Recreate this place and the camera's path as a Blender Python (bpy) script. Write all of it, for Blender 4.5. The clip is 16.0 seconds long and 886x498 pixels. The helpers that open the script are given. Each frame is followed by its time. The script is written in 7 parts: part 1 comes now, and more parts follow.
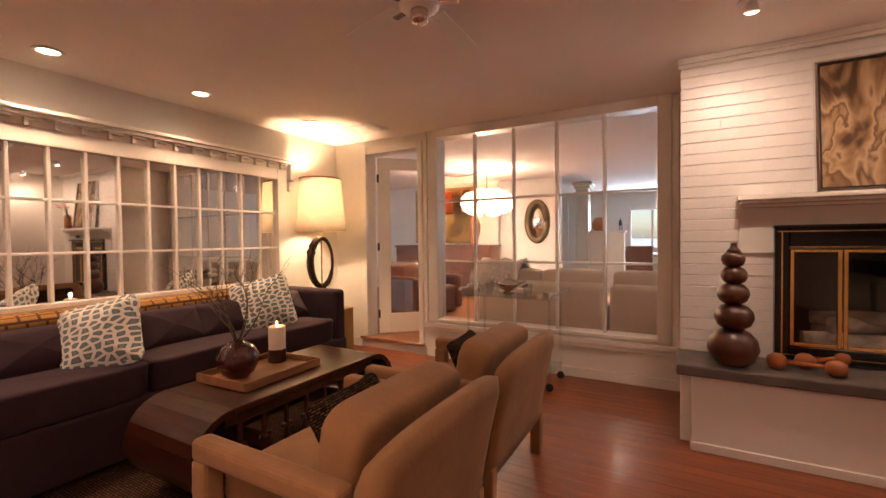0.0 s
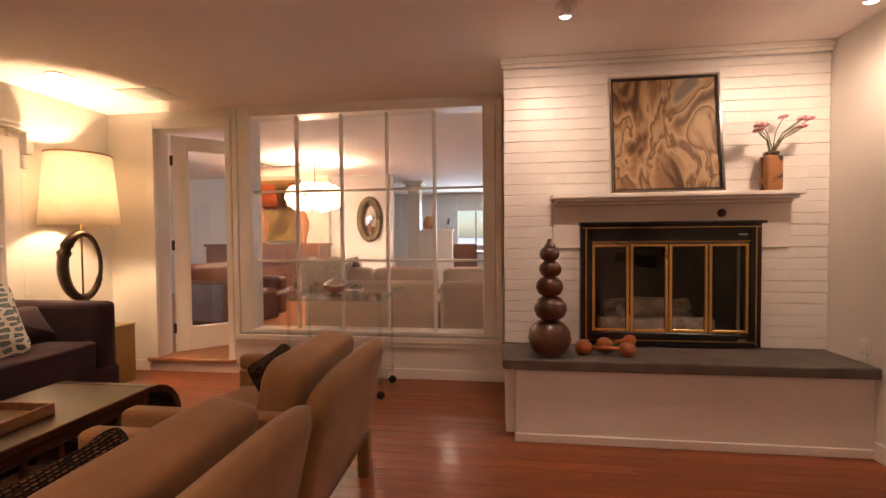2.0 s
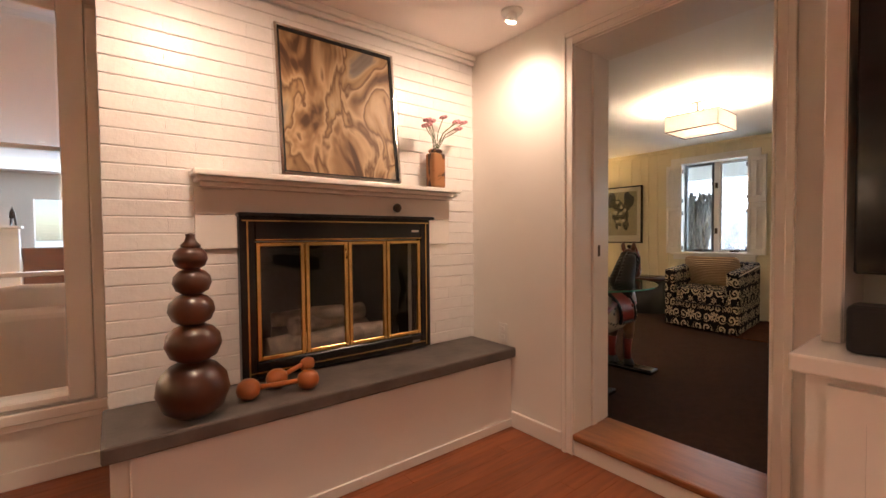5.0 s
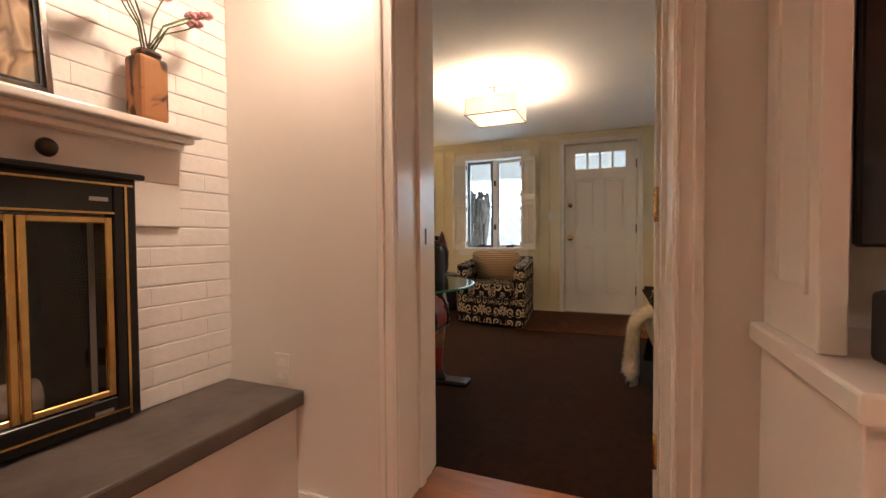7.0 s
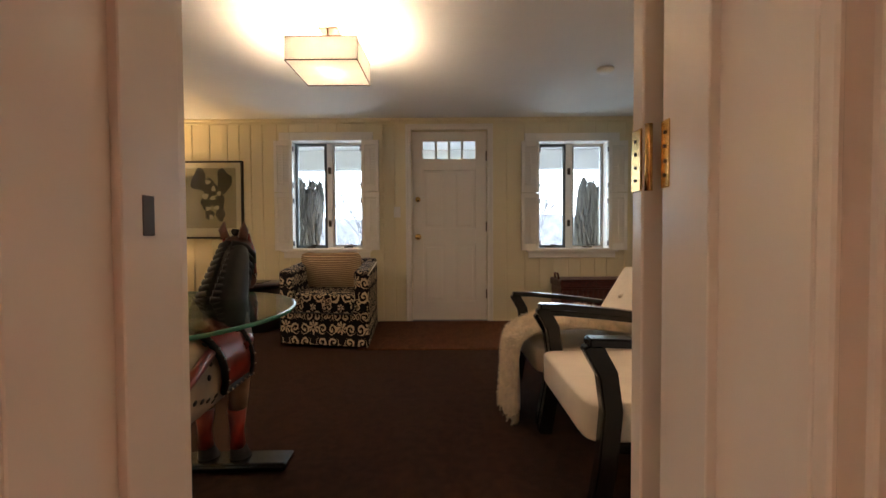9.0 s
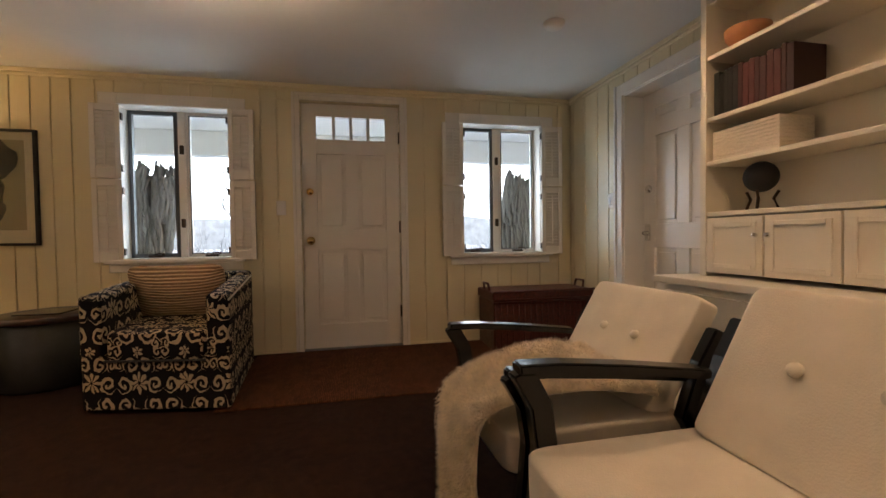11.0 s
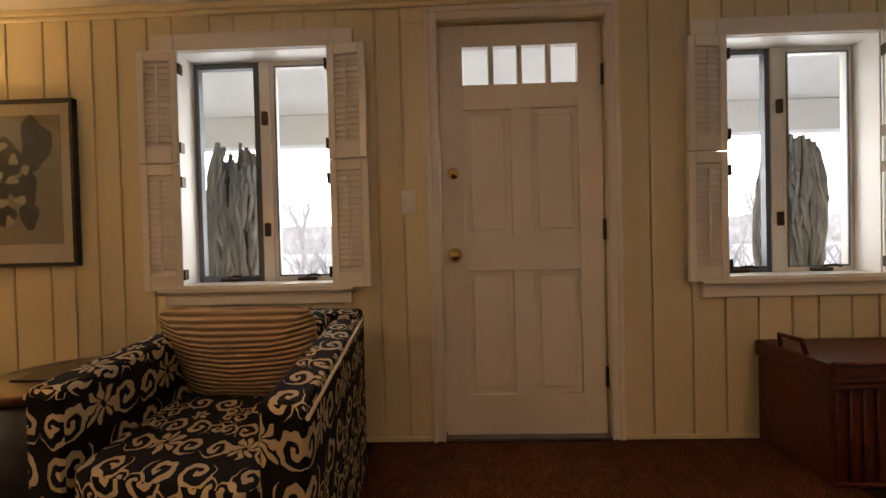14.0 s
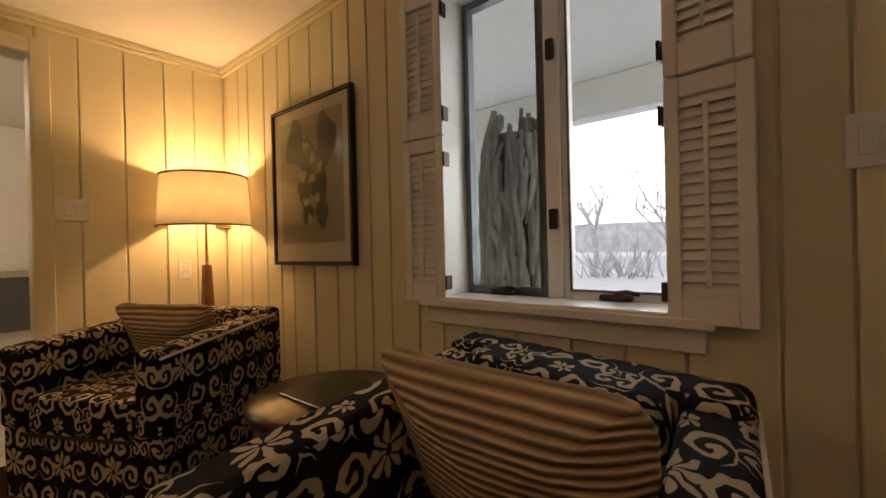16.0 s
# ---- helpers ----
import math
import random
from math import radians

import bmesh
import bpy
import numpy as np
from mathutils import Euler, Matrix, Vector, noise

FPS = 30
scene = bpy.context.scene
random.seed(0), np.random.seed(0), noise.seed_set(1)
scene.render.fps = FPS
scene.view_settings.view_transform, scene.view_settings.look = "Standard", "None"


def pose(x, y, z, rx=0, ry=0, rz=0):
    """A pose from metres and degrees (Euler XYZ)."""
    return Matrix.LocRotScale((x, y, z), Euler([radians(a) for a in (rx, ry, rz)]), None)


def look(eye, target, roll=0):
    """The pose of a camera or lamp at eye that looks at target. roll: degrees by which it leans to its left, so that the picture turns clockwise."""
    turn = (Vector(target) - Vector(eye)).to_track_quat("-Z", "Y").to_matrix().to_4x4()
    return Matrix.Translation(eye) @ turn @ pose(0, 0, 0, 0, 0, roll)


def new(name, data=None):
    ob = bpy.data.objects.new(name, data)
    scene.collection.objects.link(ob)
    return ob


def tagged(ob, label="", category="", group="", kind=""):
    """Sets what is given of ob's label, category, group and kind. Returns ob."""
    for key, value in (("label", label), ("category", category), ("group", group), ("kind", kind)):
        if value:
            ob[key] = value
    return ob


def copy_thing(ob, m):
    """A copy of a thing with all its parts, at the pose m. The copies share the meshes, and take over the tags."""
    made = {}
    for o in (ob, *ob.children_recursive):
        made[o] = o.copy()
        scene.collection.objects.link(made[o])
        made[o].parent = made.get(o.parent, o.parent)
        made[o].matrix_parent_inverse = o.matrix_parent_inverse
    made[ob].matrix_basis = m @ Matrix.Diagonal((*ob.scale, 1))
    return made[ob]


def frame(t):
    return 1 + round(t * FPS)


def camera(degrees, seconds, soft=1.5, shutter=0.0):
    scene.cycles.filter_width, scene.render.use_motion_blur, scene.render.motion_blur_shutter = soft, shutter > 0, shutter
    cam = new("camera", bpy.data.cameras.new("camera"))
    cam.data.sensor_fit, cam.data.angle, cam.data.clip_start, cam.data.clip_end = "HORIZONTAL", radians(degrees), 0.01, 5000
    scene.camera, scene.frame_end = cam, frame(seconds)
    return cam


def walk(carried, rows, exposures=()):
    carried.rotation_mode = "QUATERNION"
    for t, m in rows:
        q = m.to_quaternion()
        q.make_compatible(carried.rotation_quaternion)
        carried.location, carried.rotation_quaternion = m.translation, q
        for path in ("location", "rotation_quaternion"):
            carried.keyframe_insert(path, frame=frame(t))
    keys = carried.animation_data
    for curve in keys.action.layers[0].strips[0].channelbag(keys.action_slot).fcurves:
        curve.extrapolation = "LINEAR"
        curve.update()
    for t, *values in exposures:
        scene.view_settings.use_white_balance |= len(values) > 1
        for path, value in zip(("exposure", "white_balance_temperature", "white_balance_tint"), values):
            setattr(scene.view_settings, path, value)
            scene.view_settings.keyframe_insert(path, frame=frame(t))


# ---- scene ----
cam = camera(92.6, 16.0)
PATH = [
    (0, (1.578, 1.293, 1.181), (0.604, 3.039, 1.137), -0.6),
    (0.5, (1.572, 1.348, 1.17), (0.762, 3.176, 1.125), -0.7),
    (1, (1.559, 1.436, 1.16), (0.926, 3.333, 1.112), -0.6),
    (1.5, (1.563, 1.498, 1.168), (1.117, 3.447, 1.113), -0.6),
    (2, (1.531, 1.591, 1.157), (1.283, 3.575, 1.103), -0.5),
    (2.5, (1.464, 1.678, 1.163), (1.469, 3.677, 1.102), -0.6),
    (3, (1.47, 1.759, 1.151), (1.732, 3.74, 1.093), -0.5),
    (3.5, (1.473, 1.857, 1.162), (1.992, 3.787, 1.101), -0.4),
    (4, (1.502, 1.982, 1.16), (2.264, 3.83, 1.1), -0.5),
    (4.5, (1.534, 2.144, 1.151), (2.526, 3.88, 1.093), -0.5),
    (5, (1.609, 2.282, 1.129), (2.842, 3.856, 1.07), -0.5),
    (5.2, (1.628, 2.37, 1.114), (2.975, 3.848, 1.06), -0.6),
    (7.5, (2.421, 2.97, 1.039), (4.331, 3.56, 0.976), -0.3),
    (8, (2.609, 3.057, 1.036), (4.567, 3.457, 0.97), -0.3),
    (8.5, (2.794, 3.107, 1.022), (4.783, 3.309, 0.965), -0.2),
    (9, (3.037, 3.109, 1.01), (5.036, 3.125, 0.956), -0.3),
    (9.5, (3.271, 3.107, 1.005), (5.267, 2.991, 0.955), -0.3),
    (9.7, (3.363, 3.107, 1.0), (5.355, 2.941, 0.953), -0.3),
    (11.8, (4.333, 3.083, 1.064), (6.275, 2.605, 1.004), -1.0),
    (12, (4.432, 3.083, 1.071), (6.374, 2.611, 1.014), -1.0),
    (12.5, (4.709, 3.14, 1.059), (6.651, 2.663, 1.019), -1.1),
    (13, (4.996, 3.191, 1.062), (6.957, 2.798, 1.027), -1.3),
    (13.5, (5.249, 3.304, 1.039), (7.24, 3.115, 1.021), -1.5),
    (14, (5.491, 3.408, 1.08), (7.49, 3.467, 1.051), -1.4),
    (14.5, (5.751, 3.528, 1.074), (7.725, 3.848, 1.062), -1.3),
    (15, (6.031, 3.612, 1.066), (7.906, 4.307, 1.05), -1.6),
    (15.5, (6.187, 3.711, 1.069), (7.921, 4.707, 1.068), -1.4),
    (16, (6.315, 3.751, 1.082), (7.854, 5.027, 1.076), -1.4),
]
EXPOSURES = [(0, 0.45, 6600, 16), (2, 0.42, 6650, 14), (3.5, 0.64, 6600, 12), (5, 0.78, 6300, 9), (7.5, 0.85, 6200, 7), (9.5, 0.45, 6450, 8), (12.5, 0.25, 7300, 14), (14.5, 0.25, 8100, 18), (16, -0.38, 7600, 15)]
walk(cam, [(t, look(eye, target, roll)) for t, eye, target, roll in PATH], EXPOSURES)

# ---- light ----
world = bpy.data.worlds.new("world")
scene.world = world
world.use_nodes = True
wn = world.node_tree
sky = wn.nodes.new("ShaderNodeTexSky")
sky.sky_type, sky.sun_disc = "NISHITA", False
sky.sun_elevation, sky.sun_rotation = radians(42), radians(250)
sky.air_density, sky.dust_density = 1.0, 1.0
wn.nodes["Background"].inputs[1].default_value = 0.15
wn.links.new(sky.outputs[0], wn.nodes["Background"].inputs[0])


def lamp(name, kind, power, color, m, size=0.05, spot=None, size_y=None):
    data = bpy.data.lights.new(name, kind)
    data.energy, data.color = power, color
    if kind == "AREA":
        data.size = size
        if size_y:
            data.shape, data.size_y = "RECTANGLE", size_y
    elif kind == "SUN":
        data.angle = radians(size)
    else:
        data.shadow_soft_size = size
    if spot:
        data.spot_size, data.spot_blend = radians(spot), 1.0
    ob = new(name, data)
    ob.matrix_world = m
    return ob


WARM, AMBER, DAY = (1.0, 0.66, 0.40), (1.0, 0.62, 0.28), (0.72, 0.86, 1.0)
CEIL, DENZ = 2.27, 0.115
lamp("sun", "SUN", 1.5, (1.0, 0.96, 0.92), look((0, 0, 20), (14, -6, 2)), 12)
CANS = [(-1.53, 2.32), (-1.48, 3.16), (-1.37, 4.12)]
SPOTS = [(1.87, 3.72), (3.24, 3.78)]
for cx, cy in CANS:
    lamp("can_light", "SPOT", 34, WARM, pose(cx, cy, CEIL - 0.02), 0.05, 130)
# fill cans added in the unseen part of the ceiling to brighten the room
FILL_CANS = [(-1.5, 1.0), (0.3, -0.4), (2.2, 0.3), (1.0, 1.0)]
for cx, cy in FILL_CANS:
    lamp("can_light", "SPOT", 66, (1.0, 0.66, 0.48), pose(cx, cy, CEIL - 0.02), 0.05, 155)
for cx, cy in SPOTS:
    lamp("wall_spot", "SPOT", 25, (1.0, 0.72, 0.53), look((cx, cy - 0.06, CEIL - 0.1), (cx - 0.25, 4.3, 0.75)), 0.07, 165)
lamp("table_lamp_bulb", "POINT", 62, (1.0, 0.68, 0.38), pose(-1.6, 4.45, 1.55), 0.05)
lamp("den_pendant_bulb", "POINT", 160, (1.0, 0.69, 0.45), pose(5.645, 3.81, 2.1), 0.05)
lamp("den_lamp_bulb", "POINT", 34, (1.0, 0.64, 0.32), pose(7.34, 6.40, 1.42), 0.05)
lamp("chandelier_bulb", "POINT", 115, (1.0, 0.74, 0.52), pose(-1.08, 7.5, 1.72), 0.15)
# added fill for the north room, with no fitting on its ceiling
lamp("north_can", "SPOT", 120, (1.0, 0.76, 0.58), pose(0.8, 8.2, 2.3), 0.06, 150)
for wy in (1.78, 4.38):
    lamp("window_sky", "AREA", 4, DAY, pose(7.80, wy, 1.47, 0, 90, 0), 1.0, None, 0.7)
lamp("north_window_sky", "AREA", 60, DAY, pose(1.1, 12.2, 1.4, -90, 0, 0), 2.0, None, 1.2)


# ---- materials ----
def mat(name, color, rough=0.6, metal=0.0, vary=0.08, scale=6.0, bump=0.0, bscale=80.0, stretch=(1, 1, 1), coords="Object", spec=0.5, sheen=0.0, coat=0.0, emit=0.0, per_object=0.0, translucent=0.0):
    m = bpy.data.materials.new(name)
    m.use_nodes = True
    nt = m.node_tree
    b = nt.nodes["Principled BSDF"]
    b.inputs["Roughness"].default_value = rough
    b.inputs["Metallic"].default_value = metal
    b.inputs["Specular IOR Level"].default_value = spec
    b.inputs["Sheen Weight"].default_value = sheen
    b.inputs["Coat Weight"].default_value = coat
    b.inputs["Coat Roughness"].default_value = 0.15
    tc = nt.nodes.new("ShaderNodeTexCoord")
    mp = nt.nodes.new("ShaderNodeMapping")
    mp.inputs["Scale"].default_value = stretch
    nt.links.new(tc.outputs[coords], mp.inputs[0])
    n1 = nt.nodes.new("ShaderNodeTexNoise")
    n1.inputs["Scale"].default_value, n1.inputs["Detail"].default_value = scale, 6
    nt.links.new(mp.outputs[0], n1.inputs[0])
    hsv = nt.nodes.new("ShaderNodeHueSaturation")
    hsv.inputs["Color"].default_value = (*color, 1)
    mr = nt.nodes.new("ShaderNodeMapRange")
    mr.inputs["From Min"].default_value, mr.inputs["From Max"].default_value = 0.3, 0.7
    mr.inputs["To Min"].default_value, mr.inputs["To Max"].default_value = 1 - vary, 1 + vary
    nt.links.new(n1.outputs[0], mr.inputs[0])
    value = mr.outputs[0]
    if per_object:
        oi = nt.nodes.new("ShaderNodeObjectInfo")
        m2 = nt.nodes.new("ShaderNodeMapRange")
        m2.inputs["To Min"].default_value, m2.inputs["To Max"].default_value = 1 - per_object, 1 + per_object
        nt.links.new(oi.outputs["Random"], m2.inputs[0])
        mu = nt.nodes.new("ShaderNodeMath")
        mu.operation = "MULTIPLY"
        nt.links.new(value, mu.inputs[0]), nt.links.new(m2.outputs[0], mu.inputs[1])
        value = mu.outputs[0]
    nt.links.new(value, hsv.inputs["Value"])
    nt.links.new(hsv.outputs[0], b.inputs["Base Color"])
    if bump:
        n2 = nt.nodes.new("ShaderNodeTexNoise")
        n2.inputs["Scale"].default_value, n2.inputs["Detail"].default_value = bscale, 3
        nt.links.new(mp.outputs[0], n2.inputs[0])
        bp = nt.nodes.new("ShaderNodeBump")
        bp.inputs["Strength"].default_value, bp.inputs["Distance"].default_value = bump, 0.004
        nt.links.new(n2.outputs[0], bp.inputs["Height"])
        nt.links.new(bp.outputs[0], b.inputs["Normal"])
    if emit:
        b.inputs["Emission Color"].default_value = (*color, 1)
        b.inputs["Emission Strength"].default_value = emit
    if translucent:
        tr = nt.nodes.new("ShaderNodeBsdfTranslucent")
        nt.links.new(hsv.outputs[0], tr.inputs[0])
        mx = nt.nodes.new("ShaderNodeMixShader")
        mx.inputs[0].default_value = translucent
        out = nt.nodes["Material Output"]
        nt.links.new(b.outputs[0], mx.inputs[1]), nt.links.new(tr.outputs[0], mx.inputs[2])
        nt.links.new(mx.outputs[0], out.inputs[0])
    return m


def nodes_of(m):
    nt = m.node_tree
    return nt, nt.nodes["Principled BSDF"]


def ramp(nt, src, stops, constant=False):
    r = nt.nodes.new("ShaderNodeValToRGB")
    if constant:
        r.color_ramp.interpolation = "CONSTANT"
    els = r.color_ramp.elements
    while len(els) < len(stops):
        els.new(0.5)
    for e, (p, c) in zip(els, stops):
        e.position, e.color = p, (*c, 1)
    nt.links.new(src, r.inputs[0])
    return r.outputs[0]


def glass_mat(name, tint=(1, 1, 1), gloss=0.08, rough=0.0):
    m = bpy.data.materials.new(name)
    m.use_nodes = True
    nt = m.node_tree
    nt.nodes.remove(nt.nodes["Principled BSDF"])
    t, g, mx = nt.nodes.new("ShaderNodeBsdfTransparent"), nt.nodes.new("ShaderNodeBsdfGlossy"), nt.nodes.new("ShaderNodeMixShader")
    lw, pw, ma = nt.nodes.new("ShaderNodeLayerWeight"), nt.nodes.new("ShaderNodeMath"), nt.nodes.new("ShaderNodeMath")
    pw.operation, ma.operation = "POWER", "MULTIPLY_ADD"
    pw.inputs[1].default_value, ma.inputs[1].default_value, ma.inputs[2].default_value = 4.0, 0.75, gloss * 0.5
    lw.inputs[0].default_value = 0.5
    nt.links.new(lw.outputs["Facing"], pw.inputs[0]), nt.links.new(pw.outputs[0], ma.inputs[0])
    t.inputs[0].default_value, g.inputs["Roughness"].default_value = (*tint, 1), rough
    nt.links.new(ma.outputs[0], mx.inputs[0])
    nt.links.new(t.outputs[0], mx.inputs[1]), nt.links.new(g.outputs[0], mx.inputs[2])
    nt.links.new(mx.outputs[0], nt.nodes["Material Output"].inputs[0])
    return m


M_WALL = mat("warm_white_paint", (0.80, 0.76, 0.70), 0.55, vary=0.02, scale=3, bump=0.08, bscale=180)
M_CEIL = mat("ceiling_paint", (0.86, 0.79, 0.75), 0.85, vary=0.03, scale=2, bump=0.06, bscale=150)
M_TRIM = mat("gloss_white_trim", (0.86, 0.82, 0.76), 0.22, vary=0.02, scale=4, bump=0.05, bscale=40)
M_BRICK = mat("painted_brick", (0.84, 0.81, 0.77), 0.33, vary=0.03, scale=9, bump=0.45, bscale=34, per_object=0.0)
M_MORTAR = mat("painted_mortar", (0.84, 0.81, 0.77), 0.5, vary=0.04, scale=20, bump=0.5, bscale=60)
M_DEN = mat("cream_panel_paint", (0.76, 0.68, 0.47), 0.30, vary=0.03, scale=2.5, bump=0.1, bscale=30, stretch=(1, 1, 0.15), per_object=0.03)
M_DENCEIL = mat("den_ceiling_paint", (0.76, 0.75, 0.73), 0.8, vary=0.03, scale=2, bump=0.05)
M_SLATE = mat("grey_slate", (0.115, 0.095, 0.082), 0.55, vary=0.3, scale=7, bump=0.6, bscale=22)
M_CARPET = mat("brown_carpet", (0.024, 0.010, 0.006), 0.95, vary=0.25, scale=30, bump=0.9, bscale=260, spec=0.1)
M_STEP = mat("oak_step", (0.26, 0.10, 0.038), 0.3, vary=0.25, scale=5, stretch=(6, 1, 6), bump=0.1, bscale=30)
M_BRASS = mat("brass", (0.78, 0.52, 0.20), 0.22, 1.0, vary=0.1, scale=20)
M_BLACK = mat("black_lacquer", (0.006, 0.005, 0.005), 0.24, vary=0.2, scale=8, coat=0.15)
M_MATT = mat("matt_black", (0.012, 0.011, 0.011), 0.6, vary=0.3, scale=12)
M_CHROME = mat("chrome", (0.75, 0.73, 0.7), 0.12, 1.0, vary=0.05)
M_BRONZE = mat("dark_bronze", (0.07, 0.045, 0.03), 0.35, 0.8, vary=0.2)
M_WHITE = mat("white_plastic", (0.82, 0.80, 0.76), 0.35, vary=0.01)
M_TAN = mat("tan_velvet", (0.28, 0.145, 0.062), 0.85, vary=0.14, scale=7, bump=0.35, bscale=60, sheen=0.12, spec=0.2)
M_PLUM = mat("plum_cotton", (0.040, 0.021, 0.027), 0.9, vary=0.13, scale=9, bump=0.35, bscale=120, sheen=0.08, spec=0.15)
M_CREAM = mat("cream_upholstery", (0.80, 0.73, 0.61), 0.85, vary=0.06, scale=8, bump=0.3, bscale=200, sheen=0.2)
M_PINKCREAM = mat("cream_linen_sofa", (0.76, 0.61, 0.48), 0.85, vary=0.06, scale=5, bump=0.3, bscale=90)
M_FLEECE = mat("cream_fleece", (0.86, 0.75, 0.58), 0.95, vary=0.2, scale=25, sheen=0.4)
M_ROSEWOOD = mat("dark_rosewood", (0.040, 0.010, 0.004), 0.28, vary=0.45, scale=5, stretch=(1, 6, 6), bump=0.1, bscale=30, coat=0.4)
M_TRAY = mat("tray_wood", (0.24, 0.11, 0.05), 0.35, vary=0.3, scale=6, stretch=(5, 1, 5))
M_GOURD = mat("carved_gourd_wood", (0.075, 0.022, 0.009), 0.36, vary=0.5, scale=7, bump=0.25, bscale=18, coat=0.4)
M_MARACA = mat("orange_wood", (0.34, 0.095, 0.022), 0.35, vary=0.3, scale=10, coat=0.3)
M_SIDE = mat("ochre_lacquer", (0.34, 0.22, 0.07), 0.35, vary=0.1, scale=4)
M_SHADE = mat("lamp_shade_cloth", (0.94, 0.87, 0.74), 0.9, vary=0.04, scale=12, bump=0.2, bscale=300, translucent=0.75)
M_PENDANT = mat("white_lamp_cloth", (0.95, 0.91, 0.88), 0.9, vary=0.03, scale=12, bump=0.2, bscale=300, translucent=0.75)
M_BULB = mat("lit_bulb", (1.0, 0.82, 0.55), 0.5, vary=0, emit=14)
M_CAPIZ = mat("capiz_shell", (1.0, 0.86, 0.68), 0.3, vary=0.05, translucent=0.5, emit=3.2)
M_WICKER = mat("dark_red_wicker", (0.085, 0.014, 0.007), 0.40, vary=0.5, scale=55, bump=0.9, bscale=110)
M_DRIFT = mat("grey_driftwood", (0.21, 0.20, 0.19), 0.9, vary=0.4, scale=14, stretch=(4, 4, 0.6), bump=0.7, bscale=40, per_object=0.3)
M_SNOW = mat("snow", (0.88, 0.90, 0.93), 0.8, vary=0.04, scale=0.5, bump=0.3, bscale=6)
M_BARK = mat("frosted_bark", (0.62, 0.61, 0.62), 0.9, vary=0.3, scale=6)
M_PORCH = mat("porch_paint", (0.86, 0.87, 0.88), 0.5, vary=0.03)
M_ROSE = mat("pink_petal", (0.70, 0.36, 0.38), 0.6, vary=0.2, scale=40)
M_STEM = mat("green_stem", (0.10, 0.13, 0.05), 0.6, vary=0.2)
M_TWIG = mat("dry_twig", (0.10, 0.065, 0.045), 0.8, vary=0.3, scale=30)
M_WAX = mat("candle_wax", (0.72, 0.60, 0.48), 0.5, vary=0.12, scale=14)
M_FLAME = mat("candle_flame", (1.0, 0.7, 0.3), 0.5, vary=0, emit=12)
M_VASE = mat("oxblood_glaze", (0.055, 0.010, 0.008), 0.12, vary=0.4, scale=6, coat=0.6)
M_LEATHER = mat("brown_leather", (0.12, 0.042, 0.022), 0.4, vary=0.3, scale=8, bump=0.2)
M_SIDEBOARD = mat("sideboard_wood", (0.17, 0.065, 0.03), 0.35, vary=0.3, scale=5, stretch=(1, 1, 5))
M_MIRROR = mat("mirror_glass", (0.86, 0.84, 0.80), 0.02, 1.0, vary=0.0)
M_GLASS = glass_mat("clear_glass", (0.97, 0.98, 0.98), 0.08)
M_ACRYLIC = glass_mat("acrylic", (0.93, 0.95, 0.95), 0.085, 0.02)
M_SMOKE = glass_mat("fire_glass", (0.68, 0.62, 0.58), 0.09)
M_TOPGLASS = glass_mat("table_glass", (0.80, 0.90, 0.84), 0.09)
M_GEDGE = mat("green_glass_edge", (0.05, 0.20, 0.14), 0.1, vary=0.1)
M_CLAY = mat("terracotta", (0.50, 0.22, 0.10), 0.5, vary=0.15)
M_LOG = mat("white_birch_log", (0.70, 0.66, 0.60), 0.9, vary=0.4, scale=20, bump=0.8, bscale=40)
M_SOOT = mat("sooty_firebrick", (0.02, 0.017, 0.015), 0.9, vary=0.3)
M_RED = mat("red_enamel", (0.22, 0.020, 0.011), 0.3, vary=0.25, scale=12, coat=0.3)
M_HORSE = mat("worn_cream_paint", (0.38, 0.30, 0.22), 0.4, vary=0.3, scale=9, coat=0.2)
M_MANE = mat("dark_mane_paint", (0.007, 0.005, 0.004), 0.5, vary=0.4, scale=30, spec=0.3)
M_METAL = mat("window_metal", (0.16, 0.17, 0.18), 0.4, 0.6, vary=0.1)
M_SHELF = mat("ivory_cabinet_paint", (0.78, 0.73, 0.62), 0.3, vary=0.02)
M_PAPER = mat("paper", (0.70, 0.64, 0.55), 0.8, vary=0.1, scale=60, stretch=(1, 1, 10))
M_BOOK = mat("book_cloth", (0.06, 0.014, 0.012), 0.6, vary=0.2, per_object=0.5)
M_BOOKG = mat("green_book_cloth", (0.01, 0.013, 0.010), 0.6, vary=0.2, per_object=0.4)
M_SEA = mat("pale_blue_fabric", (0.42, 0.50, 0.55), 0.8, vary=0.1)
M_TV = mat("screen_black", (0.006, 0.006, 0.007), 0.08, vary=0)
M_MATBOARD = mat("mat_board", (0.66, 0.60, 0.48), 0.9, vary=0.03)


def floor_mat():
    m = mat("oak_floor_boards", (0.25, 0.068, 0.021), 0.40, vary=0.22, scale=4, stretch=(1, 9, 9), bump=0.12, bscale=30, per_object=0.16, coat=0.2)
    return m


M_FLOOR = floor_mat()


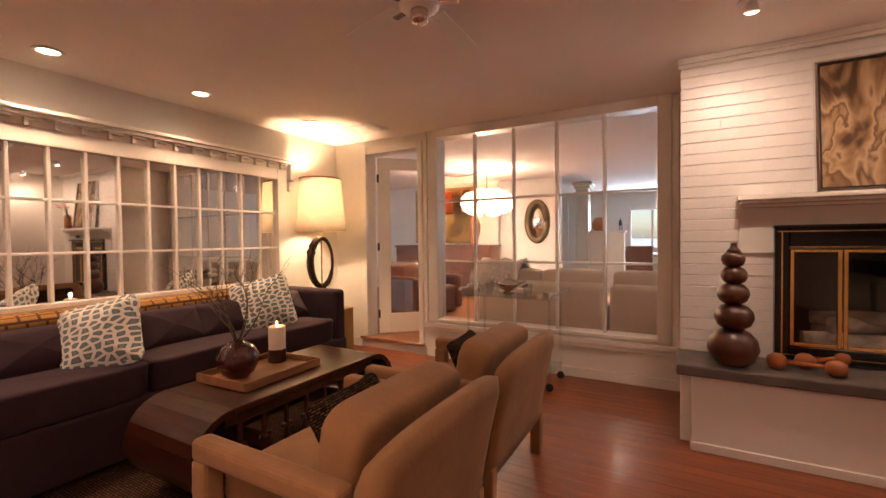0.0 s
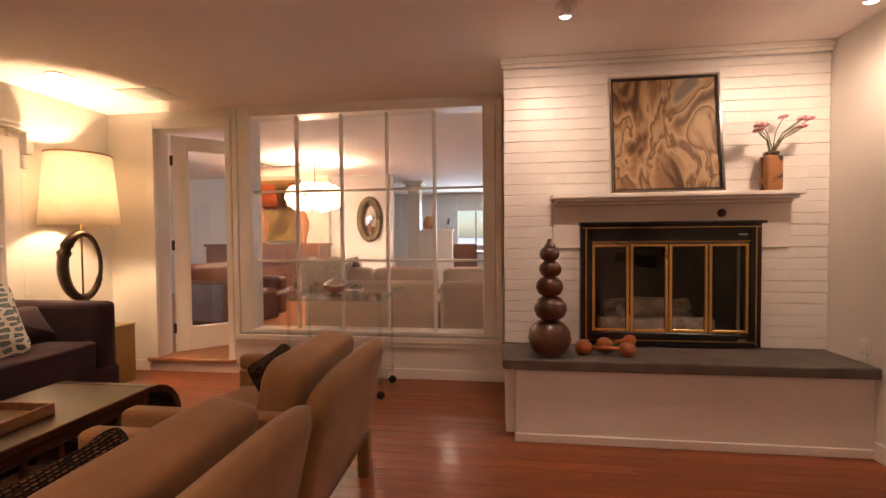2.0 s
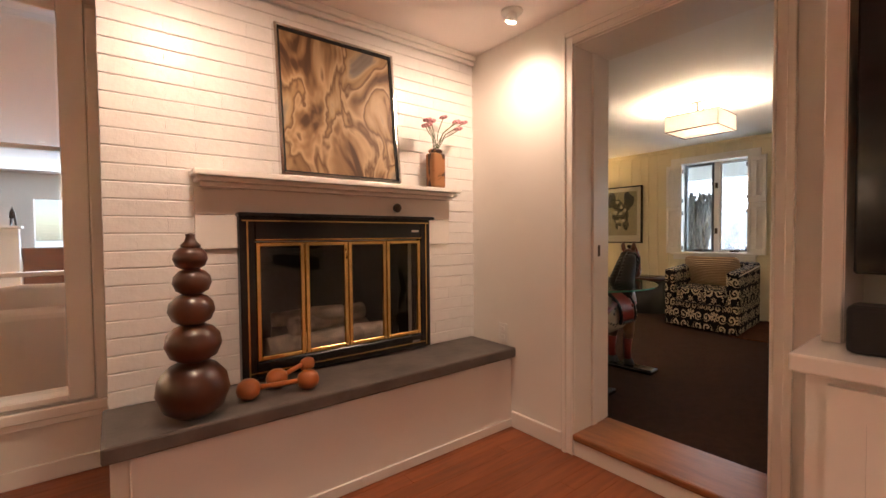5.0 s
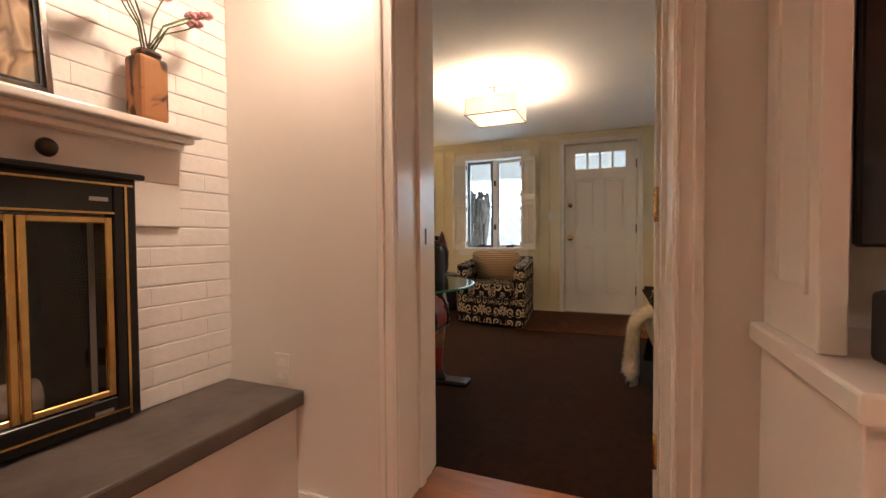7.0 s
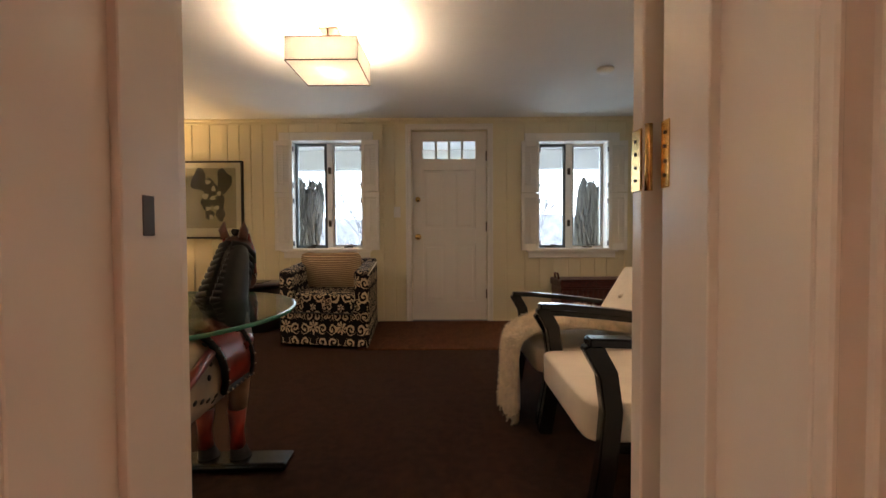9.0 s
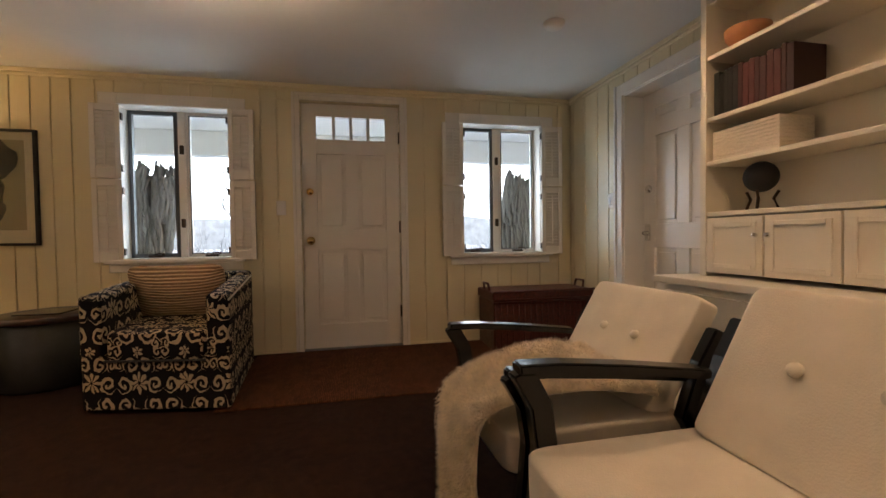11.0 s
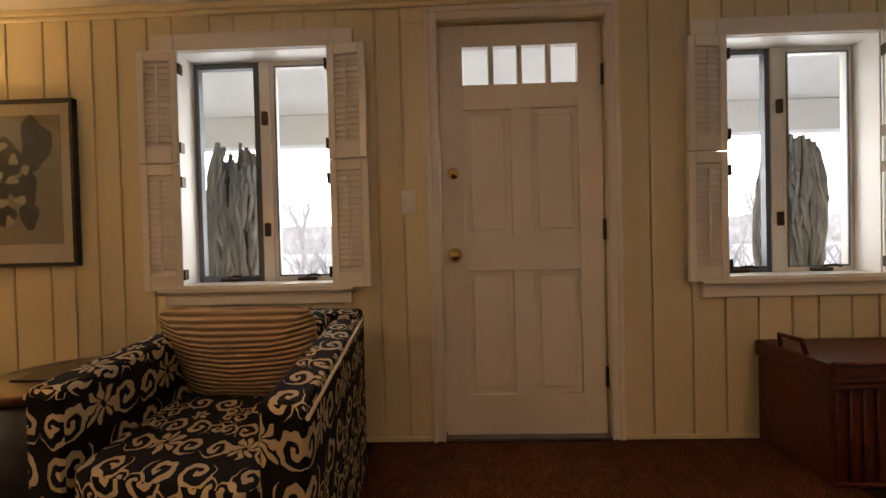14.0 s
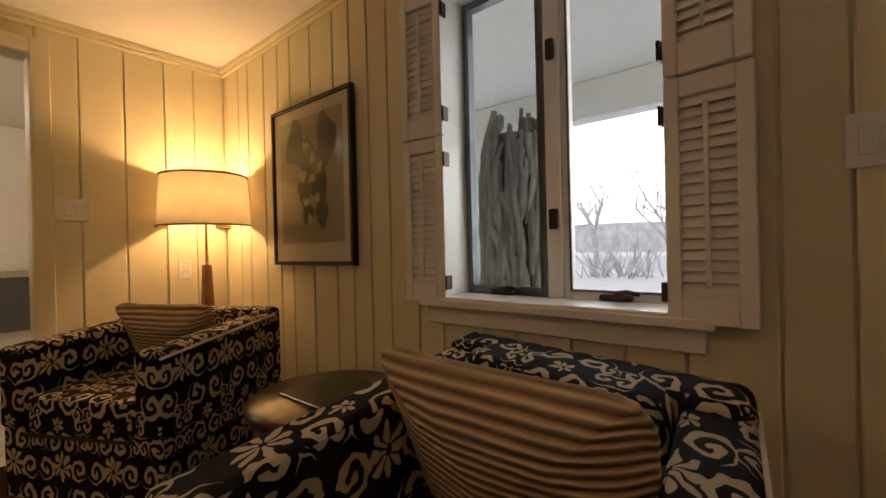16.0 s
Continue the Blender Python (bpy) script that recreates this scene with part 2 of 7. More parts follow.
def damask():
    m = mat("damask_cloth", (0.5, 0.5, 0.5), 0.9, vary=0, coords="UV", bump=0.25, bscale=260, spec=0.15)
    nt, b = nodes_of(m)
    tc = nt.nodes.new("ShaderNodeTexCoord")
    sep = nt.nodes.new("ShaderNodeSeparateXYZ")
    nz = nt.nodes.new("ShaderNodeTexNoise")
    nz.noise_dimensions = "2D"
    nz.inputs["Scale"].default_value, nz.inputs["Detail"].default_value = 26.0, 1
    warp = nt.nodes.new("ShaderNodeVectorMath")
    warp.operation = "MULTIPLY_ADD"
    warp.inputs[1].default_value = (0.026, 0.026, 0)
    nt.links.new(tc.outputs["UV"], nz.inputs[0]), nt.links.new(nz.outputs["Color"], warp.inputs[0])
    nt.links.new(tc.outputs["UV"], warp.inputs[2]), nt.links.new(warp.outputs[0], sep.inputs[0])

    def op(kind, a, bb=None, c=None):
        nd = nt.nodes.new("ShaderNodeMath")
        nd.operation = kind
        for i, v in enumerate((a, bb, c)):
            if v is None:
                continue
            if hasattr(v, "links"):
                nt.links.new(v, nd.inputs[i])
            else:
                nd.inputs[i].default_value = v
        return nd.outputs[0]
    W, Hh = 0.135, 0.36
    u, v = sep.outputs[0], sep.outputs[1]
    row = op("FLOOR", op("DIVIDE", v, Hh))
    us = op("ADD", u, op("MULTIPLY", row, W))
    pu = op("PINGPONG", us, W)
    pv = op("MULTIPLY", op("FRACT", op("DIVIDE", v, Hh)), Hh)
    total = None

    def join(x):
        return x if total is None else op("MAXIMUM", total, x)
    # C-scrolls that wind to their centres, mirrored about each motif's axis
    for cu, cv, size, way, turn in ((0.078, 0.062, 0.050, 1, 0.4), (0.090, 0.165, 0.046, -1, 2.2), (0.046, 0.262, 0.043, 1, 3.6), (0.112, 0.262, 0.030, -1, 1.0), (0.028, 0.020, 0.028, -1, 0.2), (0.115, 0.335, 0.036, 1, 5.0)):
        du, dv = op("SUBTRACT", pu, cu), op("SUBTRACT", pv, cv)
        r = op("SQRT", op("ADD", op("MULTIPLY", du, du), op("MULTIPLY", dv, dv)))
        th = op("MULTIPLY", op("ARCTAN2", dv, du), float(way))
        wave = op("COSINE", op("ADD", op("MULTIPLY", r, 8.6 / size), op("ADD", th, turn)))
        total = join(op("MULTIPLY", op("GREATER_THAN", wave, 0.08), op("LESS_THAN", r, size)))
    # a fan of leaves on the axis, and a smaller one below it
    for cv, size, petals in ((0.175, 0.060, 8.0), (0.335, 0.034, 6.0)):
        dv = op("SUBTRACT", pv, cv)
        ang = op("ARCTAN2", pu, dv)
        r = op("SQRT", op("ADD", op("MULTIPLY", pu, pu), op("MULTIPLY", dv, dv)))
        edge = op("MULTIPLY_ADD", op("COSINE", op("MULTIPLY", ang, petals)), size * 0.22, size * 0.72)
        vein = op("GREATER_THAN", op("COSINE", op("MULTIPLY", ang, petals)), -0.55)
        total = join(op("MULTIPLY", op("MULTIPLY", op("LESS_THAN", r, edge), vein), op("GREATER_THAN", r, size * 0.16)))
    col = ramp(nt, total, [(0.0, (0.008, 0.007, 0.009)), (0.5, (0.48, 0.38, 0.26))], True)
    nt.links.new(col, b.inputs["Base Color"])
    return m


def cells(name, ground, spot, scale, cut, stretch=(1, 1, 1)):
    m = mat(name, ground, 0.85, vary=0, coords="UV", bump=0.2, bscale=250)
    nt, b = nodes_of(m)
    tc = nt.nodes.new("ShaderNodeTexCoord")
    mp = nt.nodes.new("ShaderNodeMapping")
    mp.inputs["Scale"].default_value = stretch
    vo = nt.nodes.new("ShaderNodeTexVoronoi")
    vo.feature, vo.voronoi_dimensions = "DISTANCE_TO_EDGE", "2D"
    vo.inputs["Scale"].default_value, vo.inputs["Randomness"].default_value = scale, 0.6
    nt.links.new(tc.outputs["UV"], mp.inputs[0]), nt.links.new(mp.outputs[0], vo.inputs[0])
    dark = tuple(c * 0.55 for c in spot)
    nt.links.new(ramp(nt, vo.outputs[0], [(0, ground), (cut, ground), (cut + 0.03, dark), (cut + 0.2, spot)]), b.inputs["Base Color"])
    return m


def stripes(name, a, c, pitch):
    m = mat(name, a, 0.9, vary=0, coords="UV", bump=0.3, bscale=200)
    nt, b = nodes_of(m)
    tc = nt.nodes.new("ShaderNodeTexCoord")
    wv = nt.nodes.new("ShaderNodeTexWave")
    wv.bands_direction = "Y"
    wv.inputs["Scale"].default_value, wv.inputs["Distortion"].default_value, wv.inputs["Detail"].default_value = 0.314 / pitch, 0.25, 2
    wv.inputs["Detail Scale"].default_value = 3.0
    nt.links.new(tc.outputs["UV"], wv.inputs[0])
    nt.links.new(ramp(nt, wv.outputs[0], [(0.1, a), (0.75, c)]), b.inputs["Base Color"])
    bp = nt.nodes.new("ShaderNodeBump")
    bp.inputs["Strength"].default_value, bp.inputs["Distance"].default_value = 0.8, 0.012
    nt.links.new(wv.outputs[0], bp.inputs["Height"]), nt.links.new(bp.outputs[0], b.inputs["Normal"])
    return m


def weave(name, a, c, scale, coords="Object", bias=0.5):
    m = mat(name, a, 0.95, vary=0, bump=0, spec=0.1)
    nt, b = nodes_of(m)
    tc = nt.nodes.new("ShaderNodeTexCoord")
    br = nt.nodes.new("ShaderNodeTexBrick")
    br.inputs["Scale"].default_value = scale
    br.inputs["Color1"].default_value, br.inputs["Color2"].default_value = (*a, 1), (*c, 1)
    br.inputs["Mortar"].default_value = (a[0] * 0.3, a[1] * 0.3, a[2] * 0.3, 1)
    br.inputs["Mortar Size"].default_value, br.inputs["Bias"].default_value = 0.06, bias - 0.5
    nt.links.new(tc.outputs[coords], br.inputs[0])
    nz = nt.nodes.new("ShaderNodeTexNoise")
    nz.inputs["Scale"].default_value = 9
    nt.links.new(tc.outputs[coords], nz.inputs[0])
    mx = nt.nodes.new("ShaderNodeMix")
    mx.data_type, mx.blend_type = "RGBA", "MULTIPLY"
    mx.inputs[0].default_value = 0.6
    nt.links.new(br.outputs[0], mx.inputs[6]), nt.links.new(ramp(nt, nz.outputs[0], [(0.3, (0.5, 0.5, 0.5)), (0.7, (1, 1, 1))]), mx.inputs[7])
    nt.links.new(mx.outputs[2], b.inputs["Base Color"])
    bp = nt.nodes.new("ShaderNodeBump")
    bp.inputs["Strength"].default_value, bp.inputs["Distance"].default_value = 0.8, 0.006
    nt.links.new(br.outputs["Fac"], bp.inputs["Height"]), nt.links.new(bp.outputs[0], b.inputs["Normal"])
    bp.invert = True
    return m


def kuba():
    m = mat("maze_cloth", (0.4, 0.22, 0.06), 0.9, vary=0)
    nt, b = nodes_of(m)
    tc = nt.nodes.new("ShaderNodeTexCoord")
    br = nt.nodes.new("ShaderNodeTexBrick")
    br.offset = 0.37
    br.inputs["Scale"].default_value = 1.0
    br.inputs["Brick Width"].default_value, br.inputs["Row Height"].default_value = 0.085, 0.034
    br.inputs["Mortar Size"].default_value = 0.0075
    br.inputs["Color1"].default_value, br.inputs["Color2"].default_value = (0.46, 0.24, 0.05, 1), (0.36, 0.19, 0.045, 1)
    br.inputs["Mortar"].default_value = (0.11, 0.045, 0.02, 1)
    nt.links.new(tc.outputs["UV"], br.inputs[0])
    nt.links.new(br.outputs[0], b.inputs["Base Color"])
    return m


def painting(name, scale, stops, distort=1.5, stretch=(1, 1, 1), seed=0.0):
    m = mat(name, stops[0][1], 0.55, vary=0, bump=0.0)
    nt, b = nodes_of(m)
    tc = nt.nodes.new("ShaderNodeTexCoord")
    mp = nt.nodes.new("ShaderNodeMapping")
    mp.inputs["Scale"].default_value = stretch
    mp.inputs["Location"].default_value = (seed, seed, seed)
    mp.inputs["Rotation"].default_value = (0, 0.5, 0)
    nt.links.new(tc.outputs["Object"], mp.inputs[0])
    nz = nt.nodes.new("ShaderNodeTexNoise")
    nz.inputs["Scale"].default_value, nz.inputs["Detail"].default_value, nz.inputs["Distortion"].default_value = scale, 3, distort
    nt.links.new(mp.outputs[0], nz.inputs[0])
    nt.links.new(ramp(nt, nz.outputs[0], stops), b.inputs["Base Color"])
    return m


M_DAMASK = damask()
M_GIRAFFE = cells("spotted_cotton", (0.74, 0.71, 0.64), (0.17, 0.23, 0.25), 19, 0.16, (1, 1.5, 1))
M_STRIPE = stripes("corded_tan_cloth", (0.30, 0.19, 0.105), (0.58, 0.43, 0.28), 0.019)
M_JUTE = weave("woven_jute", (0.20, 0.075, 0.033), (0.085, 0.032, 0.016), 24)
M_RUG = weave("knotted_rug", (0.05, 0.024, 0.015), (0.13, 0.07, 0.04), 20)
M_KUBA = kuba()
M_PAINTING = painting("figure_like_canvas", 3.4, [(0.28, (0.035, 0.016, 0.008)), (0.38, (0.10, 0.045, 0.018)), (0.44, (0.30, 0.17, 0.075)), (0.50, (0.52, 0.35, 0.19)), (0.535, (0.15, 0.075, 0.032)), (0.57, (0.36, 0.22, 0.10)), (0.63, (0.48, 0.33, 0.18)), (0.69, (0.24, 0.20, 0.16)), (0.8, (0.06, 0.03, 0.014))], 0.8, (1.6, 1, 0.8), 3.1)


# ---- builders ----
def box(bm, x0, x1, y0, y1, z0, z1, bevel=0.0, seg=1):
    vs = [bm.verts.new(p) for p in ((x0, y0, z0), (x1, y0, z0), (x1, y1, z0), (x0, y1, z0), (x0, y0, z1), (x1, y0, z1), (x1, y1, z1), (x0, y1, z1))]
    fs = [bm.faces.new([vs[i] for i in f]) for f in ((3, 2, 1, 0), (4, 5, 6, 7), (0, 1, 5, 4), (1, 2, 6, 5), (2, 3, 7, 6), (3, 0, 4, 7))]
    if bevel:
        bmesh.ops.bevel(bm, geom=list({e for f in fs for e in f.edges}), offset=bevel, segments=seg, profile=0.5, affect="EDGES")
    return vs


def boxes(*rows, bevel=0.0, seg=1):
    bm = bmesh.new()
    for r in rows:
        box(bm, *r, bevel=bevel, seg=seg)
    return bm


def lathe(bm, profile, n=24, at=(0, 0, 0), sx=1.0, sy=1.0):
    rings = []
    for r, z in profile:
        if r < 1e-5:
            rings.append([bm.verts.new((at[0], at[1], at[2] + z))])
        else:
            rings.append([bm.verts.new((at[0] + sx * r * math.cos(2 * math.pi * i / n), at[1] + sy * r * math.sin(2 * math.pi * i / n), at[2] + z)) for i in range(n)])
    for a, b in zip(rings, rings[1:]):
        for i in range(n):
            j = (i + 1) % n
            if len(a) == 1 and len(b) > 1:
                f = bm.faces.new((a[0], b[j], b[i]))
            elif len(b) == 1 and len(a) > 1:
                f = bm.faces.new((a[i], a[j], b[0]))
            elif len(a) > 1:
                f = bm.faces.new((a[i], a[j], b[j], b[i]))
            f.smooth = True
    return bm


def tube(bm, pts, radii, n=8, squash=1.0):
    pts = [Vector(p) for p in pts]
    if not isinstance(radii, (list, tuple)):
        radii = [radii] * len(pts)
    rings = []
    up = Vector((0.13, 0.21, 1)).normalized()
    for i, p in enumerate(pts):
        d = (pts[min(i + 1, len(pts) - 1)] - pts[max(i - 1, 0)]).normalized()
        s = d.cross(up)
        if s.length < 1e-3:
            s = d.cross(Vector((1, 0, 0)))
        s.normalize()
        t = d.cross(s).normalized()
        rings.append([bm.verts.new(p + radii[i] * (math.cos(2 * math.pi * k / n) * s + squash * math.sin(2 * math.pi * k / n) * t)) for k in range(n)])
    for a, b in zip(rings, rings[1:]):
        for i in range(n):
            f = bm.faces.new((a[i], a[(i + 1) % n], b[(i + 1) % n], b[i]))
            f.smooth = True
    for r in (rings[0][::-1], rings[-1]):
        bm.faces.new(r)
    return bm


def cushion(bm, cx, cy, cz, w, d, h, m=None, power=0.35, n=14, lump=0.0, seed=0.0, pinch=0.0):
    """A soft rounded block, w by d by h about its centre, turned by m."""
    def sp(c, e):
        return math.copysign(abs(c) ** e, c)
    m = m or Matrix()
    rings = []
    for i in range(n + 1):
        a = -math.pi / 2 + math.pi * i / n
        row = []
        for j in range(2 * n):
            b = 2 * math.pi * (j + 0.5) / (2 * n)
            x, y, z = sp(math.cos(a), power) * sp(math.cos(b), power), sp(math.cos(a), power) * sp(math.sin(b), power), sp(math.sin(a), power)
            if pinch:
                k = 1 - pinch * (1 - max(abs(x), abs(y)) ** 2)
                k2 = 1 + pinch * 0.35 * (abs(x) * abs(y)) ** 2
                x, y = x * k2, y * k2
                z *= max(0.12, 1 - (max(abs(x), abs(y)) ** 3) * 0.85)
            p = Vector((x * w / 2, y * d / 2, z * h / 2))
            if lump:
                p += lump * noise.noise_vector(p * 7 + Vector((seed, seed * 2, 0)))
            row.append(bm.verts.new(Vector((cx, cy, cz)) + m @ p))
        rings.append(row)
    for a, b in zip(rings, rings[1:]):
        for j in range(2 * n):
            k = (j + 1) % (2 * n)
            f = bm.faces.new((a[j], a[k], b[k], b[j]))
            f.smooth = True
    bm.faces.new(rings[0][::-1]), bm.faces.new(rings[-1])
    return bm


def box_uv(bm):
    uv = bm.loops.layers.uv.verify()
    bm.normal_update()
    for f in bm.faces:
        n = [abs(c) for c in f.normal]
        for l in f.loops:
            x, y, z = l.vert.co
            l[uv].uv = (y, z) if n[0] >= max(n[1], n[2]) else (x, z) if n[1] >= n[2] else (y, x)


def link(name, bm, material, uv=False):
    bmesh.ops.recalc_face_normals(bm, faces=bm.faces)
    if uv:
        box_uv(bm)
    me = bpy.data.meshes.new(name)
    bm.to_mesh(me)
    bm.free()
    me.materials.append(material)
    return new(name, me)


def part(name, bm, material, parent, label="", uv=False):
    ob = link(name, bm, material, uv)
    ob.parent = parent
    return tagged(ob, label)


def thing(name, label, category, m=None, group=""):
    ob = new(name)
    ob.empty_display_size = 0.1
    if m is not None:
        ob.matrix_world = m
    return tagged(ob, label, category, group)


def single(name, bm, material, label, category, m=None, group="", uv=False):
    ob = link(name, bm, material, uv)
    if m is not None:
        ob.matrix_world = m
    return tagged(ob, label, category, group)


def structure(name, bm, material, label, category="wall"):
    return tagged(link(name, bm, material), label, category, kind="structure")


def pierced(bm, axis, a0, a1, u0, u1, z0, z1, holes):
    """A wall slab across axis x or y from a0 to a1, with holes (u0, u1, z0, z1) through it."""
    cuts = sorted({u0, u1, *[h[0] for h in holes], *[h[1] for h in holes]})
    for p, q in zip(cuts, cuts[1:]):
        mid, z = (p + q) / 2, z0
        for h in sorted([h for h in holes if h[0] < mid < h[1]], key=lambda h: h[2]):
            if h[2] > z + 1e-4:
                box(bm, *((a0, a1, p, q) if axis == "x" else (p, q, a0, a1)), z, h[2])
            z = h[3]
        if z < z1 - 1e-4:
            box(bm, *((a0, a1, p, q) if axis == "x" else (p, q, a0, a1)), z, z1)
    return bm


# ---- living room shell ----
WX, EX, NY, SY = -1.88, 3.46, 4.98, -1.9
OP = (2.745, 3.56, DENZ, 2.08)
FD = (-1.43, -0.76, DENZ, 2.12)
GL = (-0.53, 1.43, 0.39, 2.19)
structure("subfloor", boxes((WX - 0.2, EX + 0.14, SY - 0.2, NY + 0.06, -0.14, -0.012)), M_ROSEWOOD, "dark subfloor under the oak boards", "floor")
structure("ceiling", boxes((WX - 0.2, 3.6, SY - 0.2, NY + 0.14, CEIL, CEIL + 0.12)), M_CEIL, "warm white plaster ceiling of the sitting room", "ceiling")
structure("wall_west", boxes((WX - 0.14, WX, SY, NY, 0, CEIL)), M_WALL, "warm white painted wall behind the sofa")
structure("wall_south", boxes((WX - 0.14, EX, SY - 0.14, SY, 0, CEIL)), M_WALL, "warm white painted wall")
structure("wall_north", pierced(bmesh.new(), "y", NY, NY + 0.14, WX - 0.14, 3.75, 0, CEIL, [FD, (GL[0] - 0.03, GL[1] + 0.03, GL[2] - 0.015, GL[3] + 0.03)]), M_WALL, "white wall with a doorway and a large interior window")
structure("wall_east", pierced(bmesh.new(), "x", EX, 3.73, SY - 0.14, NY, 0, CEIL, [(OP[0], OP[1], -0.01, OP[3])]), M_WALL, "warm white wall pierced by a cased opening")
structure("threshold_riser", boxes((EX - 0.005, EX + 0.26, OP[0] - 0.06, OP[1] + 0.06, 0, DENZ - 0.03)), M_TRIM, "white painted riser under the step", "trim")
structure("threshold", boxes((EX - 0.03, EX + 0.30, OP[0] + 0.005, OP[1] - 0.005, DENZ - 0.03, DENZ + 0.004), bevel=0.008, seg=2), M_STEP, "varnished oak threshold step into the den", "step")
base = boxes((1.0 - 2.86, FD[0] - 0.09, NY - 0.016, NY, 0, 0.095), (FD[1] + 0.1, 1.575, NY - 0.016, NY, 0, 0.085), (EX - 0.016, EX, OP[1] + 0.075, 3.985, 0, 0.095),
             (EX - 0.016, EX, SY, 1.0, 0, 0.095), (WX, WX + 0.016, SY, NY - 0.02, 0, 0.095), bevel=0.004)
structure("baseboard", base, M_TRIM, "white painted baseboard", "baseboard")


def casing_y(name, x, y0, y1, z0, z1, w, side, mat_, label, head=True):
    """A stepped casing on a wall face at x, round an opening from y0 to y1."""
    bm = bmesh.new()
    for k, (a, b, t) in enumerate(((0.002, w - 0.003, 0.016), (w * 0.62, w, 0.026), (0, w * 0.16, 0.022))):
        xs = sorted((x, x + side * t))
        box(bm, *xs, y0 - b, y0 - a, z0, z1 + b, bevel=0.003)
        box(bm, *xs, y1 + a, y1 + b, z0, z1 + b, bevel=0.003)
        if head:
            box(bm, *xs, y0 - a + 0.001, y1 + a - 0.001, z1 + a, z1 + b, bevel=0.003)
    return structure(name, bm, mat_, label, "trim")


casing_y("opening_trim", EX, OP[0], OP[1], 0.0, OP[3], 0.065, -1, M_TRIM, "glossy white stepped casing round the den opening")
jamb = boxes((EX - 0.004, 3.748, OP[1] - 0.004, OP[1] + 0.014, DENZ, OP[3] - 0.004), (EX - 0.004, 3.748, OP[0] - 0.014, OP[0] + 0.004, DENZ, OP[3] - 0.004), (EX - 0.004, 3.748, OP[0] - 0.014, OP[1] + 0.014, OP[3] - 0.004, OP[3] + 0.014),
             (3.60, 3.64, OP[1] - 0.018, OP[1] - 0.001, DENZ, OP[3] - 0.005), (3.60, 3.64, OP[0] + 0.001, OP[0] + 0.018, DENZ, OP[3] - 0.005), bevel=0.002)
structure("opening_jamb", jamb, M_TRIM, "glossy white door jamb lining", "trim")
casing_y("den_opening_trim", 3.75, OP[0] - 0.05, OP[1], DENZ, OP[3], 0.07, 1, M_TRIM, "white casing on the den side of the opening")

# the chimney breast and its painted bricks
CX0, CY = 1.585, 4.33
FB = (2.05, 3.08, 0.49, 1.23)
chim = bmesh.new()
pierced(chim, "y", CY, CY + 0.10, CX0 + 0.008, EX, 0, CEIL, [(FB[0] + 0.06, FB[1] - 0.06, 0.50, FB[3] - 0.12)])
box(chim, CX0 + 0.008, CX0 + 0.12, CY + 0.1, NY, 0, CEIL)
structure("chimney_breast", chim, M_MORTAR, "white painted brick chimney breast", "wall")
firebox = boxes((FB[0], FB[1], CY + 0.46, CY + 0.5, 0.45, 1.25), (FB[0] - 0.02, FB[0] + 0.02, CY + 0.1, CY + 0.46, 0.45, 1.25), (FB[1] - 0.02, FB[1] + 0.02, CY + 0.1, CY + 0.46, 0.45, 1.25),
                (FB[0], FB[1], CY + 0.1, CY + 0.46, 0.45, 0.485), (FB[0], FB[1], CY + 0.1, CY + 0.46, 1.2, 1.25))
structure("firebox", firebox, M_SOOT, "sooty firebox lining", "fireplace")
crown = boxes((CX0 - 0.02, EX, CY - 0.045, CY - 0.013, CEIL - 0.035, CEIL), (CX0 - 0.012, EX, CY - 0.03, CY - 0.013, CEIL - 0.06, CEIL - 0.033), bevel=0.005)
structure("chimney_trim", crown, M_TRIM, "thin white moulding along the top of the chimney", "trim")
hb = boxes((1.64, EX, 3.995, CY, 0, 0.42), (CX0, 1.64, 4.10, CY, 0, 0.42), (1.632, EX, 3.985, 3.995, 0, 0.05), bevel=0.004)
structure("hearth_base", hb, M_WALL, "smooth white plastered hearth bench", "hearth")
slab = single("hearth_slab", boxes((CX0 - 0.02, EX - 0.003, 3.955, CY + 0.02, 0.42, 0.478), bevel=0.009, seg=2), M_SLATE, "grey slate hearth slab with chipped edges", "hearth")

# interior window with fifteen panes
gw = structure("window_1", boxes((GL[0] - 0.11, GL[0], NY - 0.022, NY + 0.15, GL[2] - 0.03, GL[3] + 0.085), (GL[1], GL[1] + 0.10, NY - 0.022, NY + 0.15, GL[2] - 0.03, GL[3] + 0.085),
               (GL[0], GL[1], NY - 0.022, NY + 0.15, GL[3], GL[3] + 0.085), (GL[0], GL[1], NY - 0.022, NY + 0.15, GL[2] - 0.03, GL[2]), bevel=0.006, seg=2), M_TRIM, "large white interior window with fifteen panes", "window")
part("window_sill", boxes((GL[0] - 0.15, CX0 - 0.005, NY - 0.05, NY - 0.023, GL[2] - 0.09, GL[2] - 0.04), (GL[0] - 0.13, CX0 - 0.008, NY - 0.034, NY - 0.001, GL[2] - 0.125, GL[2] - 0.085), bevel=0.006, seg=2), M_TRIM, gw)
part("side_trim", boxes((GL[0] - 0.16, GL[0] - 0.113, NY - 0.034, NY, 0.3, CEIL - 0.005), (GL[1] + 0.103, CX0 - 0.004, NY - 0.034, NY, 0.3, CEIL - 0.03), bevel=0.005), M_TRIM, gw)
nc, nr = 5, 3
for i in range(1, nc):
    gx = GL[0] + (GL[1] - GL[0]) * i / nc
    part("mullion", boxes((gx - 0.014, gx + 0.014, NY + 0.02, NY + 0.055, GL[2], GL[3]), bevel=0.005), M_TRIM, gw)
